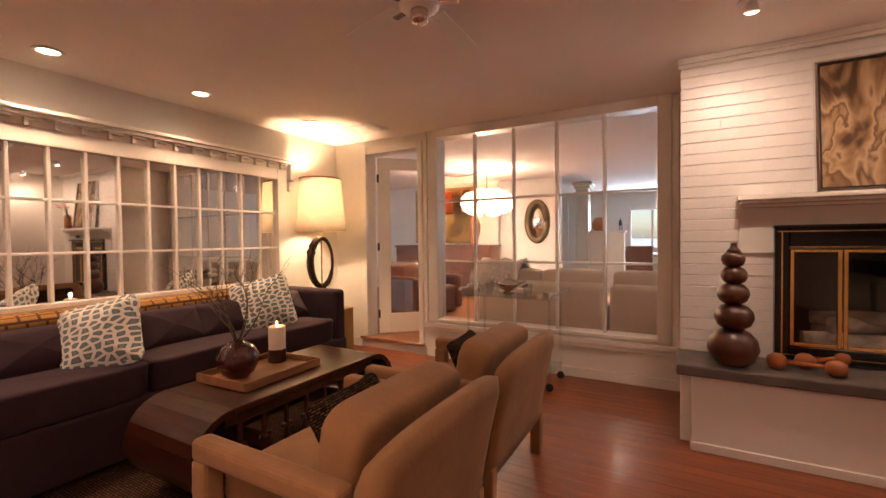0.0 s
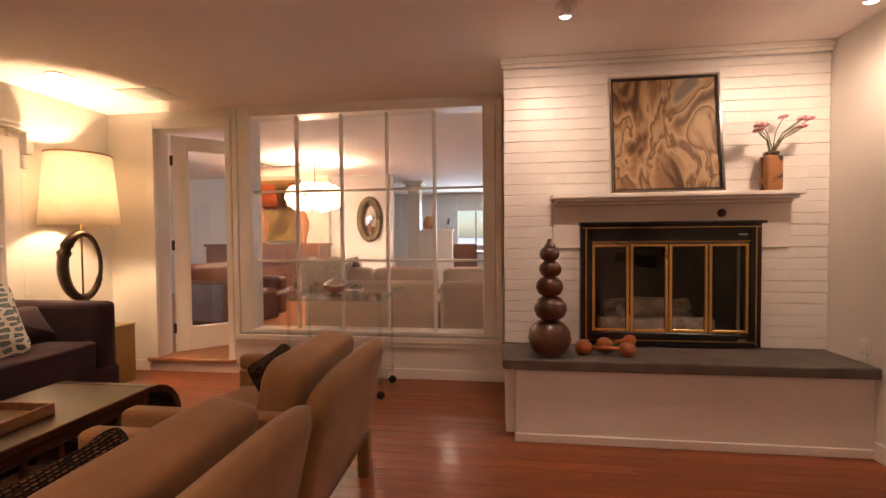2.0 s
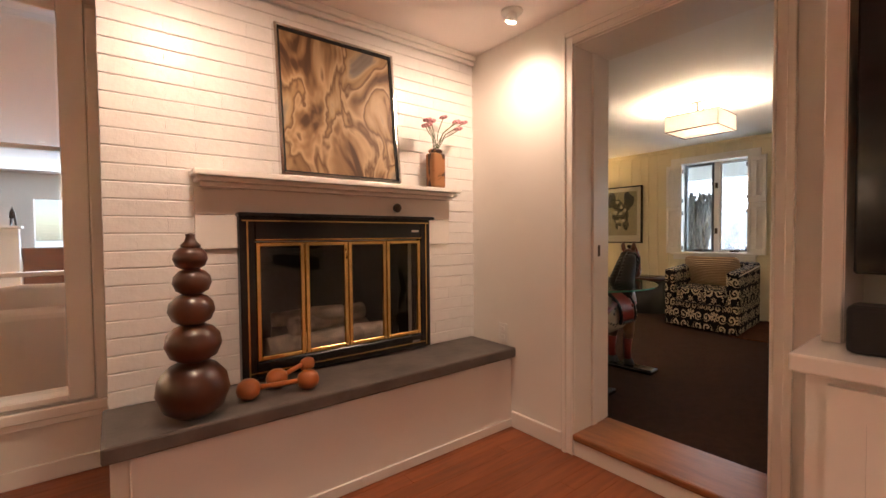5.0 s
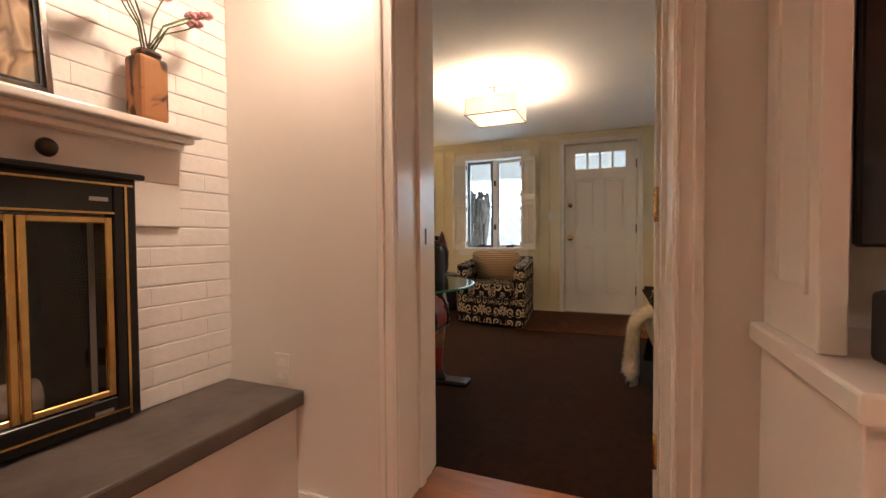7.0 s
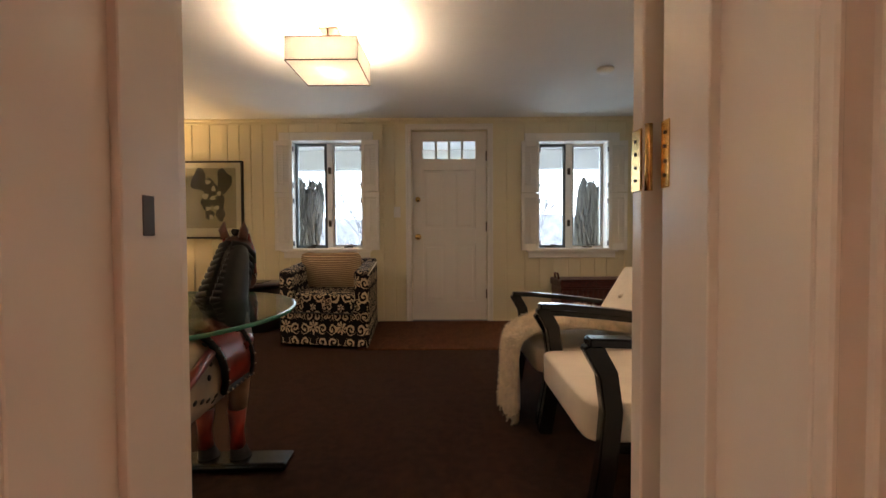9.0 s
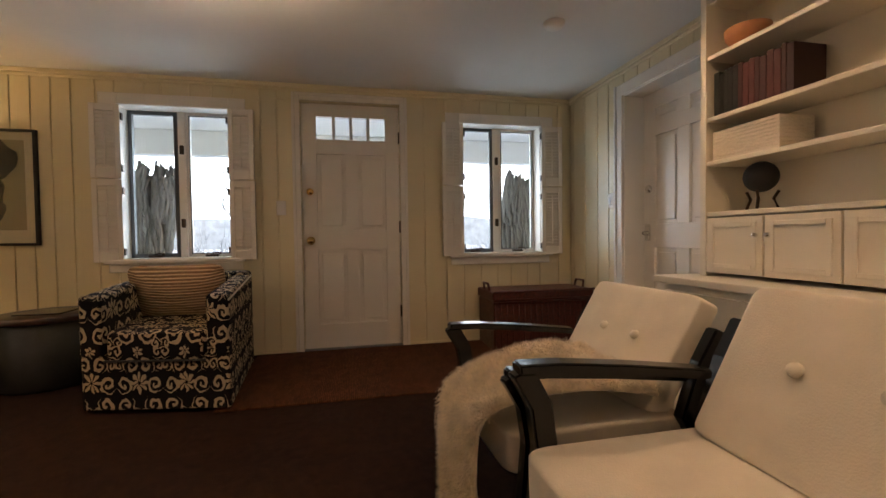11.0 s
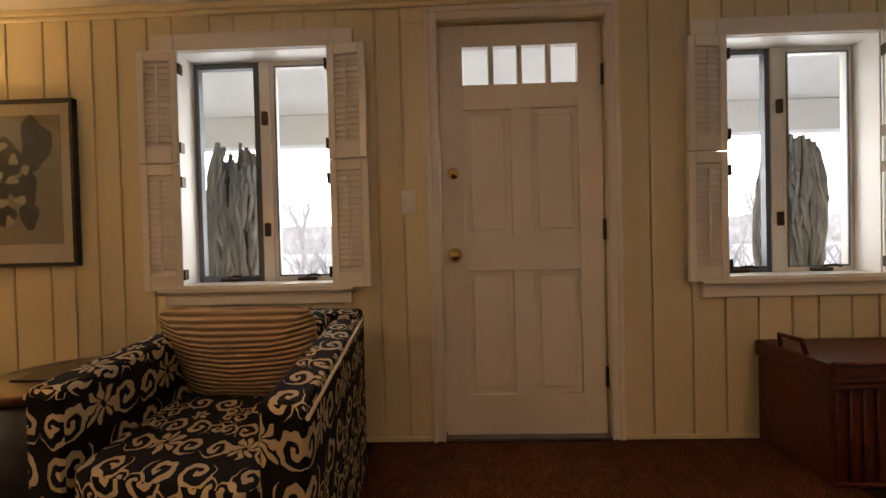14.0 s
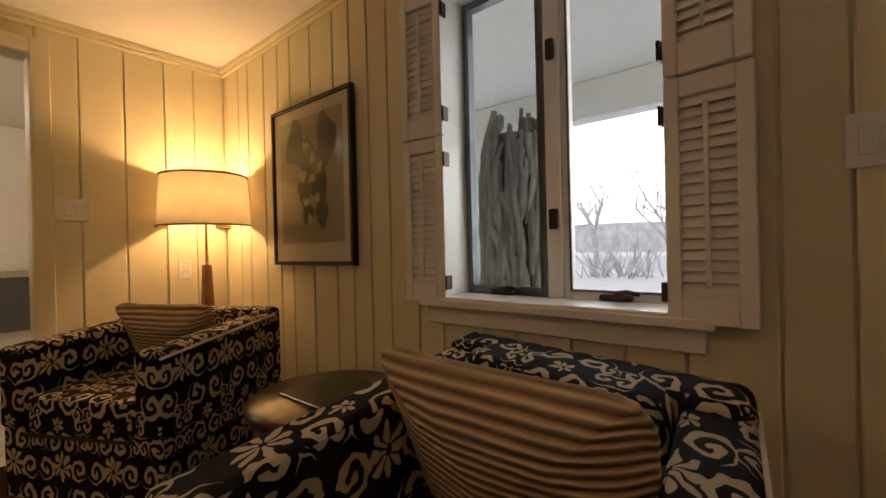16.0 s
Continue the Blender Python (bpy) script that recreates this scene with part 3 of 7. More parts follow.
ROWS = [GL[2], 0.97, 1.56, GL[3]]
for z in ROWS[1:-1]:
    part("muntin", boxes((GL[0], GL[1], NY + 0.024, NY + 0.051, z - 0.011, z + 0.011), bevel=0.004), M_TRIM, gw)
for i in range(nc):
    for j in range(nr):
        a, b = GL[0] + (GL[1] - GL[0]) * i / nc + 0.012, GL[0] + (GL[1] - GL[0]) * (i + 1) / nc - 0.012
        pane = part("pane", boxes((a, b, NY + 0.035, NY + 0.039, ROWS[j] + 0.009, ROWS[j + 1] - 0.009)), M_GLASS, gw)
        pane.visible_shadow = False

# doorway to the north rooms with its glazed door
fdt = boxes((FD[0] - 0.085, FD[0], NY - 0.02, NY, 0.09, FD[3] + 0.08), (FD[1], FD[1] + 0.055, NY - 0.02, NY, 0.09, FD[3] + 0.08), (FD[0], FD[1], NY - 0.02, NY, FD[3], FD[3] + 0.08),
            (FD[0] - 0.012, FD[0] + 0.004, NY - 0.005, NY + 0.15, DENZ, FD[3]), (FD[1] - 0.004, FD[1] + 0.012, NY - 0.005, NY + 0.15, DENZ, FD[3]), bevel=0.004)
structure("doorway_trim", fdt, M_TRIM, "white casing round the north doorway", "trim")
structure("doorway_step", boxes((FD[0] - 0.1, FD[1] + 0.06, NY - 0.035, NY + 0.16, DENZ - 0.025, DENZ + 0.005), bevel=0.006), M_STEP, "varnished oak step", "step")


def glazed_door(m):
    d = thing("door", "open white door with one tall glass pane", "door", m)
    w, h = 0.66, 1.98
    part("frame", boxes((0, 0.12, -0.02, 0.02, 0, h), (w - 0.12, w, -0.02, 0.02, 0, h), (0.12, w - 0.12, -0.02, 0.02, 0, 0.22), (0.12, w - 0.12, -0.02, 0.02, h - 0.13, h), bevel=0.003), M_TRIM, d)
    part("pane", boxes((0.12, w - 0.12, -0.003, 0.003, 0.22, h - 0.13)), M_GLASS, d)
    part("beading", boxes((0.12, 0.135, -0.015, 0.015, 0.22, h - 0.13), (w - 0.135, w - 0.12, -0.015, 0.015, 0.22, h - 0.13), bevel=0.003), M_TRIM, d)
    for z in (0.22, 0.98, 1.75):
        part("hinge", boxes((-0.012, 0.012, -0.028, -0.004, z - 0.045, z + 0.045), bevel=0.003), M_BRONZE, d, "dark bronze hinge")
    k = part("knob", lathe(bmesh.new(), [(0.0, -0.07), (0.025, -0.065), (0.028, -0.05), (0.012, -0.035), (0.012, 0.035), (0.028, 0.05), (0.025, 0.065), (0, 0.07)], 14), M_BRASS, d, "brass door knob")
    k.matrix_local = pose(w - 0.06, 0, 0.93, 90, 0, 0)
    return d


glazed_door(pose(FD[0] + 0.03, NY + 0.15, DENZ + 0.012, 0, 0, 42))

# ---- den shell ----
DX0, DX, DY0, DY = 3.75, 7.545, 1.10, 6.60
W1, W2, DR = (4.00, 4.76, 0.90, 2.045), (1.40, 2.16, 0.89, 2.02), (2.675, 3.475, DENZ, 2.145)
SD = (5.98, 6.76, DENZ, 2.06)
DN = (5.75, 6.63, DENZ, 2.08)
structure("den_carpet", boxes((3.73, DX, DY0, DY, DENZ - 0.08, DENZ)), M_CARPET, "dark brown wall-to-wall carpet", "floor")
structure("den_ceiling", boxes((3.602, DX + 0.2, DY0 - 0.2, DY + 0.2, CEIL, CEIL + 0.12)), M_DENCEIL, "smooth white den ceiling", "ceiling")
structure("wall_front", pierced(bmesh.new(), "x", DX + 0.012, DX + 0.21, DY0 - 0.14, DY + 0.14, -0.3, CEIL, [W1, W2, (DR[0], DR[1], DENZ - 0.02, DR[3])]), M_DEN, "cream front wall behind vertical boards")
structure("den_wall_north", pierced(bmesh.new(), "y", DY + 0.012, DY + 0.14, 3.73, DX + 0.01, 0, CEIL, [DN]), M_DEN, "cream wall behind vertical boards")
structure("den_wall_south", pierced(bmesh.new(), "y", DY0 - 0.30, DY0 - 0.012, 3.73, DX + 0.01, 0, CEIL, [SD]), M_DEN, "cream wall behind vertical boards")
structure("den_wall_west", boxes((3.60, 3.745, NY + 0.14, DY, 0, CEIL)), M_DEN, "cream painted wall")
structure("den_trim", boxes((DX - 0.03, DX - 0.001, DY0, DY, CEIL - 0.03, CEIL), (DX - 0.016, DX - 0.001, DY0, DY, CEIL - 0.052, CEIL - 0.03), (3.75, DX - 0.031, DY - 0.03, DY - 0.001, CEIL - 0.03, CEIL), (3.75, DX - 0.031, DY0 + 0.001, DY0 + 0.03, CEIL - 0.03, CEIL),
          (3.75, DX - 0.02, DY - 0.016, DY - 0.001, CEIL - 0.052, CEIL - 0.03), (3.75, DX - 0.02, DY0 + 0.001, DY0 + 0.016, CEIL - 0.052, CEIL - 0.03), bevel=0.004), M_DEN, "cream ceiling moulding", "trim")
structure("den_baseboard", boxes((DX - 0.012, DX - 0.001, DR[1] + 0.07, DY, DENZ, DENZ + 0.02), (DX - 0.012, DX - 0.001, DY0, DR[0] - 0.07, DENZ, DENZ + 0.02)), M_DEN, "narrow cream strip along the carpet", "baseboard")


def window(name, W, label):
    y0, y1, z0, z1 = W
    gx = DX + 0.155
    w = structure(name, boxes((DX - 0.016, DX, y0 - 0.12, y0, z0 - 0.0, z1 + 0.085), (DX - 0.016, DX, y1, y1 + 0.12, z0, z1 + 0.085), (DX - 0.016, DX, y0, y1, z1, z1 + 0.085), bevel=0.004), M_TRIM, label, "window")
    part("window_sill", boxes((DX - 0.045, gx - 0.03, y0 + 0.001, y1 - 0.001, z0 - 0.02, z0 + 0.003), (DX - 0.05, DX - 0.001, y0 - 0.10, y1 + 0.10, z0 - 0.035, z0 - 0.006), (DX - 0.018, DX - 0.001, y0 - 0.08, y1 + 0.08, z0 - 0.10, z0 - 0.035), bevel=0.004), M_TRIM, w)
    part("lining", boxes((DX, gx + 0.05, y0 - 0.012, y0 + 0.003, z0, z1), (DX, gx + 0.05, y1 - 0.003, y1 + 0.012, z0, z1), (DX, gx + 0.05, y0, y1, z1 - 0.003, z1 + 0.012), bevel=0.002), M_TRIM, w)
    mid = (y0 + y1) / 2
    part("mullion", boxes((gx - 0.03, gx + 0.03, mid - 0.028, mid + 0.028, z0, z1), bevel=0.004), M_TRIM, w)
    for a, b, tint in ((y0 + 0.003, mid - 0.028, M_TRIM), (mid + 0.028, y1 - 0.003, M_METAL)):
        sash = part("window_frame", boxes((gx - 0.02, gx + 0.02, a, a + 0.026, z0, z1), (gx - 0.02, gx + 0.02, b - 0.026, b, z0, z1), (gx - 0.02, gx + 0.02, a + 0.026, b - 0.026, z0, z0 + 0.03), (gx - 0.02, gx + 0.02, a + 0.026, b - 0.026, z1 - 0.03, z1), bevel=0.003), tint, w)
        part("gasket", boxes((gx - 0.024, gx - 0.018, a + 0.022, a + 0.03, z0 + 0.026, z1 - 0.026), (gx - 0.024, gx - 0.018, b - 0.03, b - 0.022, z0 + 0.026, z1 - 0.026), (gx - 0.024, gx - 0.018, a + 0.03, b - 0.03, z0 + 0.026, z0 + 0.034), (gx - 0.024, gx - 0.018, a + 0.03, b - 0.03, z1 - 0.034, z1 - 0.026)), M_METAL, sash)
        p = part("pane", boxes((gx - 0.003, gx + 0.003, a + 0.026, b - 0.026, z0 + 0.03, z1 - 0.03)), M_GLASS, w)
        p.visible_shadow = False
        c = (a + b) / 2
        cr = bmesh.new()
        box(cr, gx - 0.05, gx - 0.02, c - 0.05, c + 0.05, z0 + 0.004, z0 + 0.022, bevel=0.005)
        tube(cr, [(gx - 0.045, c, z0 + 0.03), (gx - 0.06, c - 0.04, z0 + 0.036), (gx - 0.06, c - 0.075, z0 + 0.028)], 0.007, 6)
        part("crank_handle", cr, M_BRONZE, w, "dark bronze window crank")
    for z in (z0 + 0.27, z1 - 0.30):
        part("latch", boxes((gx - 0.05, gx - 0.03, mid - 0.017, mid + 0.012, z - 0.035, z + 0.035), bevel=0.004), M_BRONZE, w, "dark bronze latch")
    return w


window("window_2", W1, "white double casement window with crank handles")
window("window_3", W2, "white double casement window with crank handles")


def louver_shutter(y_hinge, side, z0, z1, x=DX - 0.03, turn=0.0, width=0.19):
    s = thing("louver_shutter", "white louvred wooden shutter folded open", "shutter", pose(x, y_hinge, 0, 0, 0, turn), "window shutters")
    a, b = sorted((0, side * width))
    part("frame", boxes((-0.012, 0.012, a, a + 0.035, z0, z1), (-0.012, 0.012, b - 0.035, b, z0, z1), (-0.012, 0.012, a + 0.035, b - 0.035, z0, z0 + 0.075), (-0.012, 0.012, a + 0.035, b - 0.035, z1 - 0.05, z1), bevel=0.003), M_TRIM, s)
    n = int((z1 - z0 - 0.125) / 0.026)
    me = None
    for i in range(n):
        z = z0 + 0.075 + (i + 0.5) * (z1 - z0 - 0.125) / n
        if me is None:
            sl = part("slat", boxes((-0.002, 0.002, a + 0.035, b - 0.035, -0.015, 0.015)), M_TRIM, s)
            me = sl.data
        else:
            sl = new("slat", me)
            sl.parent = s
        sl.matrix_local = pose(0, 0, z, 0, 28, 0)
    part("tilt_rod", boxes((-0.021, -0.013, (a + b) / 2 - 0.005, (a + b) / 2 + 0.005, z0 + 0.09, z1 - 0.07), bevel=0.002), M_TRIM, s)
    for zh in (z1 - 0.085, z0 + 0.075):
        part("hinge", boxes((-0.016, 0.016, -side * 0.008 - 0.004, -side * 0.008 + 0.004, zh - 0.025, zh + 0.025)), M_BRONZE, s)


for W in (W1, W2):
    zm = (W[2] + W[3]) / 2 + 0.02
    for zz in ((W[2] - 0.02, zm - 0.003), (zm + 0.003, W[3] - 0.01)):
        louver_shutter(W[1] - 0.03, 1, *zz, turn=4 if zz[0] < 1 else 6)
        louver_shutter(W[0] + 0.0, -1, *zz, turn=-6 if zz[0] < 1 else -9)

# ---- doors ----
casing_y("front_door_trim", DX, DR[0], DR[1], DENZ, DR[3], 0.062, -1, M_TRIM, "white stepped casing round the front door")


def panel_door(name, label, m, w, h, lites, knob_y, side):
    """A panelled door in its own y-z plane, its face at x = 0 towards -x."""
    d = thing(name, label, "door", m)
    st = 0.115
    c0, c1 = w / 2 - 0.05, w / 2 + 0.05
    bands = [(0.0, 0.20), (0.81, 0.98), (1.60, 1.72 if lites else 1.90)]
    if lites:
        bands.append((1.905, h))
    else:
        bands[2] = (1.62, 1.72)
        bands.append((h - 0.12, h))
    rows = [(0, 0.04, 0, st, 0, h), (0, 0.04, w - st, w, 0, h)] + [(0, 0.04, st, w - st, a, b) for a, b in bands]
    gaps = list(zip([b for a, b in bands], [a for a, b in bands[1:]]))
    for i, (a, b) in enumerate(gaps):
        if not (lites and i == 2):
            rows.append((0, 0.04, c0, c1, a, b))
    part("frame", boxes(*rows, bevel=0.002), M_TRIM, d)
    for i, (a, b) in enumerate(gaps):
        if lites and i == 2:
            n, g = 4, (w - 2 * st) / 4
            for k in range(n):
                y = st + k * g
                p = part("pane", boxes((0.018, 0.022, y + 0.01, y + g - 0.01, a, b)), M_GLASS, d)
                p.visible_shadow = False
                if k:
                    part("muntin", boxes((0.004, 0.036, y - 0.013, y + 0.013, a, b), bevel=0.003), M_TRIM, d)
            continue
        for y0, y1 in ((st, c0), (c1, w - st)):
            bm = boxes((0.018, 0.03, y0, y1, a, b))
            box(bm, 0.006, 0.017, y0 + 0.03, y1 - 0.03, a + 0.03, b - 0.03, bevel=0.004)
            part("panel", bm, M_TRIM, d)
    return d


fdoor = panel_door("front_door", "white panelled front door with four small panes", pose(DX + 0.03, DR[0] + 0.006, DENZ + 0.012), 0.788, 2.01, True, 0, 1)
for z, r in ((0.965, 0.03), (1.365, 0.026)):
    kb = part("door_knob" if z < 1 else "deadbolt", lathe(bmesh.new(), [(0, 0.06), (r * 0.8, 0.056), (r, 0.04), (r * 0.6, 0.025), (r * 0.45, 0.012), (r * 1.1, 0.01), (r * 1.15, 0.0)] if z < 1 else [(0, 0.02), (r * 0.4, 0.02), (r * 0.5, 0.012), (r, 0.012), (r * 1.1, 0)], 16), M_BRASS, fdoor, "aged brass knob")
    kb.matrix_local = pose(0, 0.73, z - DENZ + 0.04, 0, -90, 0)
for z in (0.28, 1.0, 1.75):
    part("hinge", boxes((-0.014, 0.004, -0.008, 0.006, z - 0.05, z + 0.05), bevel=0.003), M_BRONZE, fdoor, "dark bronze hinge")
structure("front_door_stop", boxes((DX + 0.073, DX + 0.10, DR[0] + 0.001, DR[0] + 0.03, DENZ, DR[3] - 0.031), (DX + 0.073, DX + 0.10, DR[1] - 0.03, DR[1] - 0.001, DENZ, DR[3] - 0.031), (DX + 0.073, DX + 0.10, DR[0] + 0.001, DR[1] - 0.001, DR[3] - 0.03, DR[3] - 0.001)), M_TRIM, "white stop behind the front door", "trim")
structure("front_door_threshold", boxes((DX - 0.01, DX + 0.2, DR[0], DR[1], DENZ - 0.02, DENZ + 0.01)), M_METAL, "worn metal door threshold", "threshold")
sdoor = panel_door("side_door", "closed white panelled side door with a lever lock", pose(SD[1] - 0.004, DY0 - 0.075, DENZ + 0.01, 0, 0, 90), 0.77, 1.935, False, 0, 1)
sdoor.matrix_world = Matrix.Translation((SD[1] - 0.004, DY0 - 0.17, DENZ + 0.01)) @ Matrix(((0, -1, 0, 0), (-1, 0, 0, 0), (0, 0, 1, 0), (0, 0, 0, 1)))
part("lock_plate", boxes((-0.02, -0.001, 0.03, 0.075, 0.86, 0.98), (-0.05, -0.018, 0.04, 0.06, 0.90, 0.93), (-0.05, -0.036, 0.035, 0.10, 0.905, 0.925), bevel=0.004), M_CHROME, sdoor, "brushed metal lever lock")
dbm = part("deadbolt", lathe(bmesh.new(), [(0, 0.02), (0.02, 0.018), (0.028, 0.01), (0.03, 0)], 14), M_CHROME, sdoor)
dbm.matrix_local = pose(0, 0.055, 1.24, 0, -90, 0)
structure("side_door_trim", boxes((SD[1], SD[1] + 0.085, DY0, DY0 + 0.018, DENZ, SD[3] + 0.085), (SD[0] - 0.06, SD[1], DY0, DY0 + 0.018, SD[3], SD[3] + 0.085), (SD[1] + 0.06, SD[1] + 0.085, DY0 + 0.018, DY0 + 0.028, DENZ, SD[3] + 0.085),
          (SD[1] - 0.003, SD[1] + 0.012, DY0 - 0.29, DY0 - 0.001, DENZ, SD[3] - 0.004), (SD[0] - 0.012, SD[0] + 0.003, DY0 - 0.29, DY0 - 0.001, DENZ, SD[3] - 0.004), (SD[0] - 0.01, SD[1] + 0.01, DY0 - 0.29, DY0 - 0.001, SD[3] - 0.004, SD[3] + 0.012), bevel=0.003), M_TRIM, "white casing round the side door", "trim")

# the door of the opening, folded back on the den wall, with brass hinges
fold = single("folded_door", boxes((3.785, 3.825, 1.98, 2.765, DENZ + 0.015, 2.06), bevel=0.003), M_TRIM, "white door folded back flat against the wall", "door")
for z in (0.32, 1.145, 1.9):
    hg = thing("butt_hinge", "polished brass butt hinge with screws", "hinge", None, "brass hinges")
    part("leaf", boxes((3.724, 3.7475, OP[0] + 0.003, OP[0] + 0.007, z - 0.055, z + 0.055), bevel=0.001), M_BRASS, hg)
    part("leaf", boxes((3.787, 3.823, 2.7635, 2.768, z - 0.055, z + 0.055), bevel=0.001), M_BRASS, hg)
    part("knuckle", tube(bmesh.new(), [(3.766, 2.763, z - 0.057), (3.766, 2.763, z - 0.02), (3.766, 2.763, z + 0.02), (3.766, 2.763, z + 0.057)], 0.0065, 10), M_BRASS, hg)
    for k in (-0.035, -0.012, 0.012, 0.035):
        for x, y in ((3.734, OP[0] + 0.0075), (3.806, 2.7685)):
            part("screw", boxes((x - 0.003, x + 0.003, y, y + 0.0015, z + k - 0.003, z + k + 0.003), bevel=0.001), M_BRONZE, hg)
single("strike_plate", boxes((3.655, 3.68, OP[1] - 0.007, OP[1] - 0.003, 1.015, 1.075), bevel=0.0008), M_BRONZE, "dark metal strike plate on the jamb", "strike plate")

# ---- fireplace ----
mantel = thing("mantel_shelf", "white painted mantel shelf with a moulded edge", "mantel")
part("shelf", boxes((1.87, 3.26, 4.20, CY + 0.01, 1.385, 1.41), bevel=0.005, seg=2), M_TRIM, mantel)
part("moulding", boxes((1.885, 3.245, 4.225, CY + 0.01, 1.365, 1.385), (1.90, 3.23, 4.255, CY + 0.01, 1.345, 1.365), bevel=0.006, seg=2), M_TRIM, mantel)
part("surround", boxes((1.885, 3.245, CY - 0.022, CY + 0.01, FB[3] + 0.001, 1.346), (1.885, FB[0] - 0.002, CY - 0.022, CY + 0.01, 1.084, FB[3]), (FB[1] + 0.002, 3.245, CY - 0.022, CY + 0.01, 1.084, FB[3]), bevel=0.002), M_WALL, mantel, "smooth white plaster band")

insert = thing("fireplace_insert", "black fireplace insert with brass-trimmed glass doors", "fireplace")
y0 = CY - 0.045
x0, x1, z0, z1 = FB
part("frame", boxes((x0, x0 + 0.065, y0, CY + 0.06, z0, z1), (x1 - 0.065, x1, y0, CY + 0.06, z0, z1), (x0 + 0.065, x1 - 0.065, y0, CY + 0.06, z1 - 0.115, z1), (x0 + 0.065, x1 - 0.065, y0, CY + 0.06, z0, z0 + 0.075), bevel=0.003), M_BLACK, insert)
part("hood", boxes((x0 - 0.01, x1 + 0.01, y0 - 0.035, CY, z1 - 0.006, z1 + 0.012), bevel=0.004), M_BLACK, insert)
part("brass_trim", boxes((x0 + 0.01, x1 - 0.01, y0 - 0.004, y0, z1 - 0.026, z1 - 0.02), (x0 + 0.028, x0 + 0.035, y0 - 0.004, y0, z0 + 0.01, z1 - 0.026), (x1 - 0.035, x1 - 0.028, y0 - 0.004, y0, z0 + 0.01, z1 - 0.026), (x0 + 0.035, x1 - 0.035, y0 - 0.004, y0, z0 + 0.028, z0 + 0.034), (x0 + 0.065, x1 - 0.065, y0 - 0.004, y0, z1 - 0.112, z1 - 0.106)), M_BRASS, insert, "thin brass trim line")
for zz in (z1 - 0.075, z0 + 0.035):
    part("nameplate", boxes((x1 - 0.13, x1 - 0.08, y0 - 0.003, y0, zz, zz + 0.012)), M_CHROME, insert)
dw = (x1 - x0 - 0.13) / 4
for i in range(4):
    a, b = x0 + 0.065 + i * dw + 0.002, x0 + 0.065 + (i + 1) * dw - 0.002
    dr = part("glass_door", boxes((a, a + 0.02, y0 + 0.002, y0 + 0.022, z0 + 0.08, z1 - 0.12), (b - 0.02, b, y0 + 0.002, y0 + 0.022, z0 + 0.08, z1 - 0.12), (a + 0.02, b - 0.02, y0 + 0.002, y0 + 0.022, z0 + 0.08, z0 + 0.1), (a + 0.02, b - 0.02, y0 + 0.002, y0 + 0.022, z1 - 0.14, z1 - 0.12), bevel=0.003), M_BRASS, insert, "brass framed fireplace door")
    pn = part("pane", boxes((a + 0.02, b - 0.02, y0 + 0.01, y0 + 0.014, z0 + 0.1, z1 - 0.14)), M_SMOKE, dr)
    pn.visible_shadow = False
part("handle", tube(bmesh.new(), [((x0 + x1) / 2 - 0.02, y0 - 0.004, z1 - 0.16), ((x0 + x1) / 2 - 0.02, y0 - 0.02, z1 - 0.17), ((x0 + x1) / 2 - 0.02, y0 - 0.02, z1 - 0.21)], 0.006, 6), M_BRASS, insert)
logs = thing("log_set", "pale birch logs stacked in the firebox", "logs")
for k, (ax, ay, az, bx, by, bz, r) in enumerate(((2.22, 4.55, 0.56, 2.92, 4.52, 0.57, 0.06), (2.3, 4.66, 0.57, 2.85, 4.68, 0.56, 0.065), (2.35, 4.52, 0.66, 2.8, 4.64, 0.68, 0.05), (2.28, 4.64, 0.69, 2.62, 4.5, 0.72, 0.04))):
    p0, p1 = Vector((ax, ay, az)), Vector((bx, by, bz))
    part("log", tube(bmesh.new(), [p0.lerp(p1, i / 6) + 0.012 * noise.noise_vector(Vector((i, k, 0))) for i in range(7)], [r * (1 + 0.12 * noise.noise(Vector((i * 2, k, 4)))) for i in range(7)], 10), M_LOG, logs)
part("grate", boxes(*[(2.2 + 0.12 * i, 2.215 + 0.12 * i, 4.46, 4.74, 0.486, 0.505) for i in range(7)]), M_MATT, logs)
kb = single("damper_knob", lathe(bmesh.new(), [(0, 0.05), (0.018, 0.046), (0.026, 0.03), (0.018, 0.012), (0.008, 0.0)], 14), M_BRONZE, "dark round damper knob on the mantel band", "knob", pose(2.855, CY - 0.022, 1.288, 90, 0, 0))


def gourd(r, h, seed):
    pr = [(0.0, 0.0), (r * 0.45, 0.002), (r * 0.82, h * 0.16), (r, h * 0.45), (r * 0.93, h * 0.7), (r * 0.66, h * 0.9), (r * 0.35, h * 0.985), (0.0, h)]
    bm = lathe(bmesh.new(), pr, 22)
    for v in bm.verts:
        v.co += 0.012 * r * noise.noise_vector(v.co * 14 + Vector((seed, 0, 0)))
    return bm


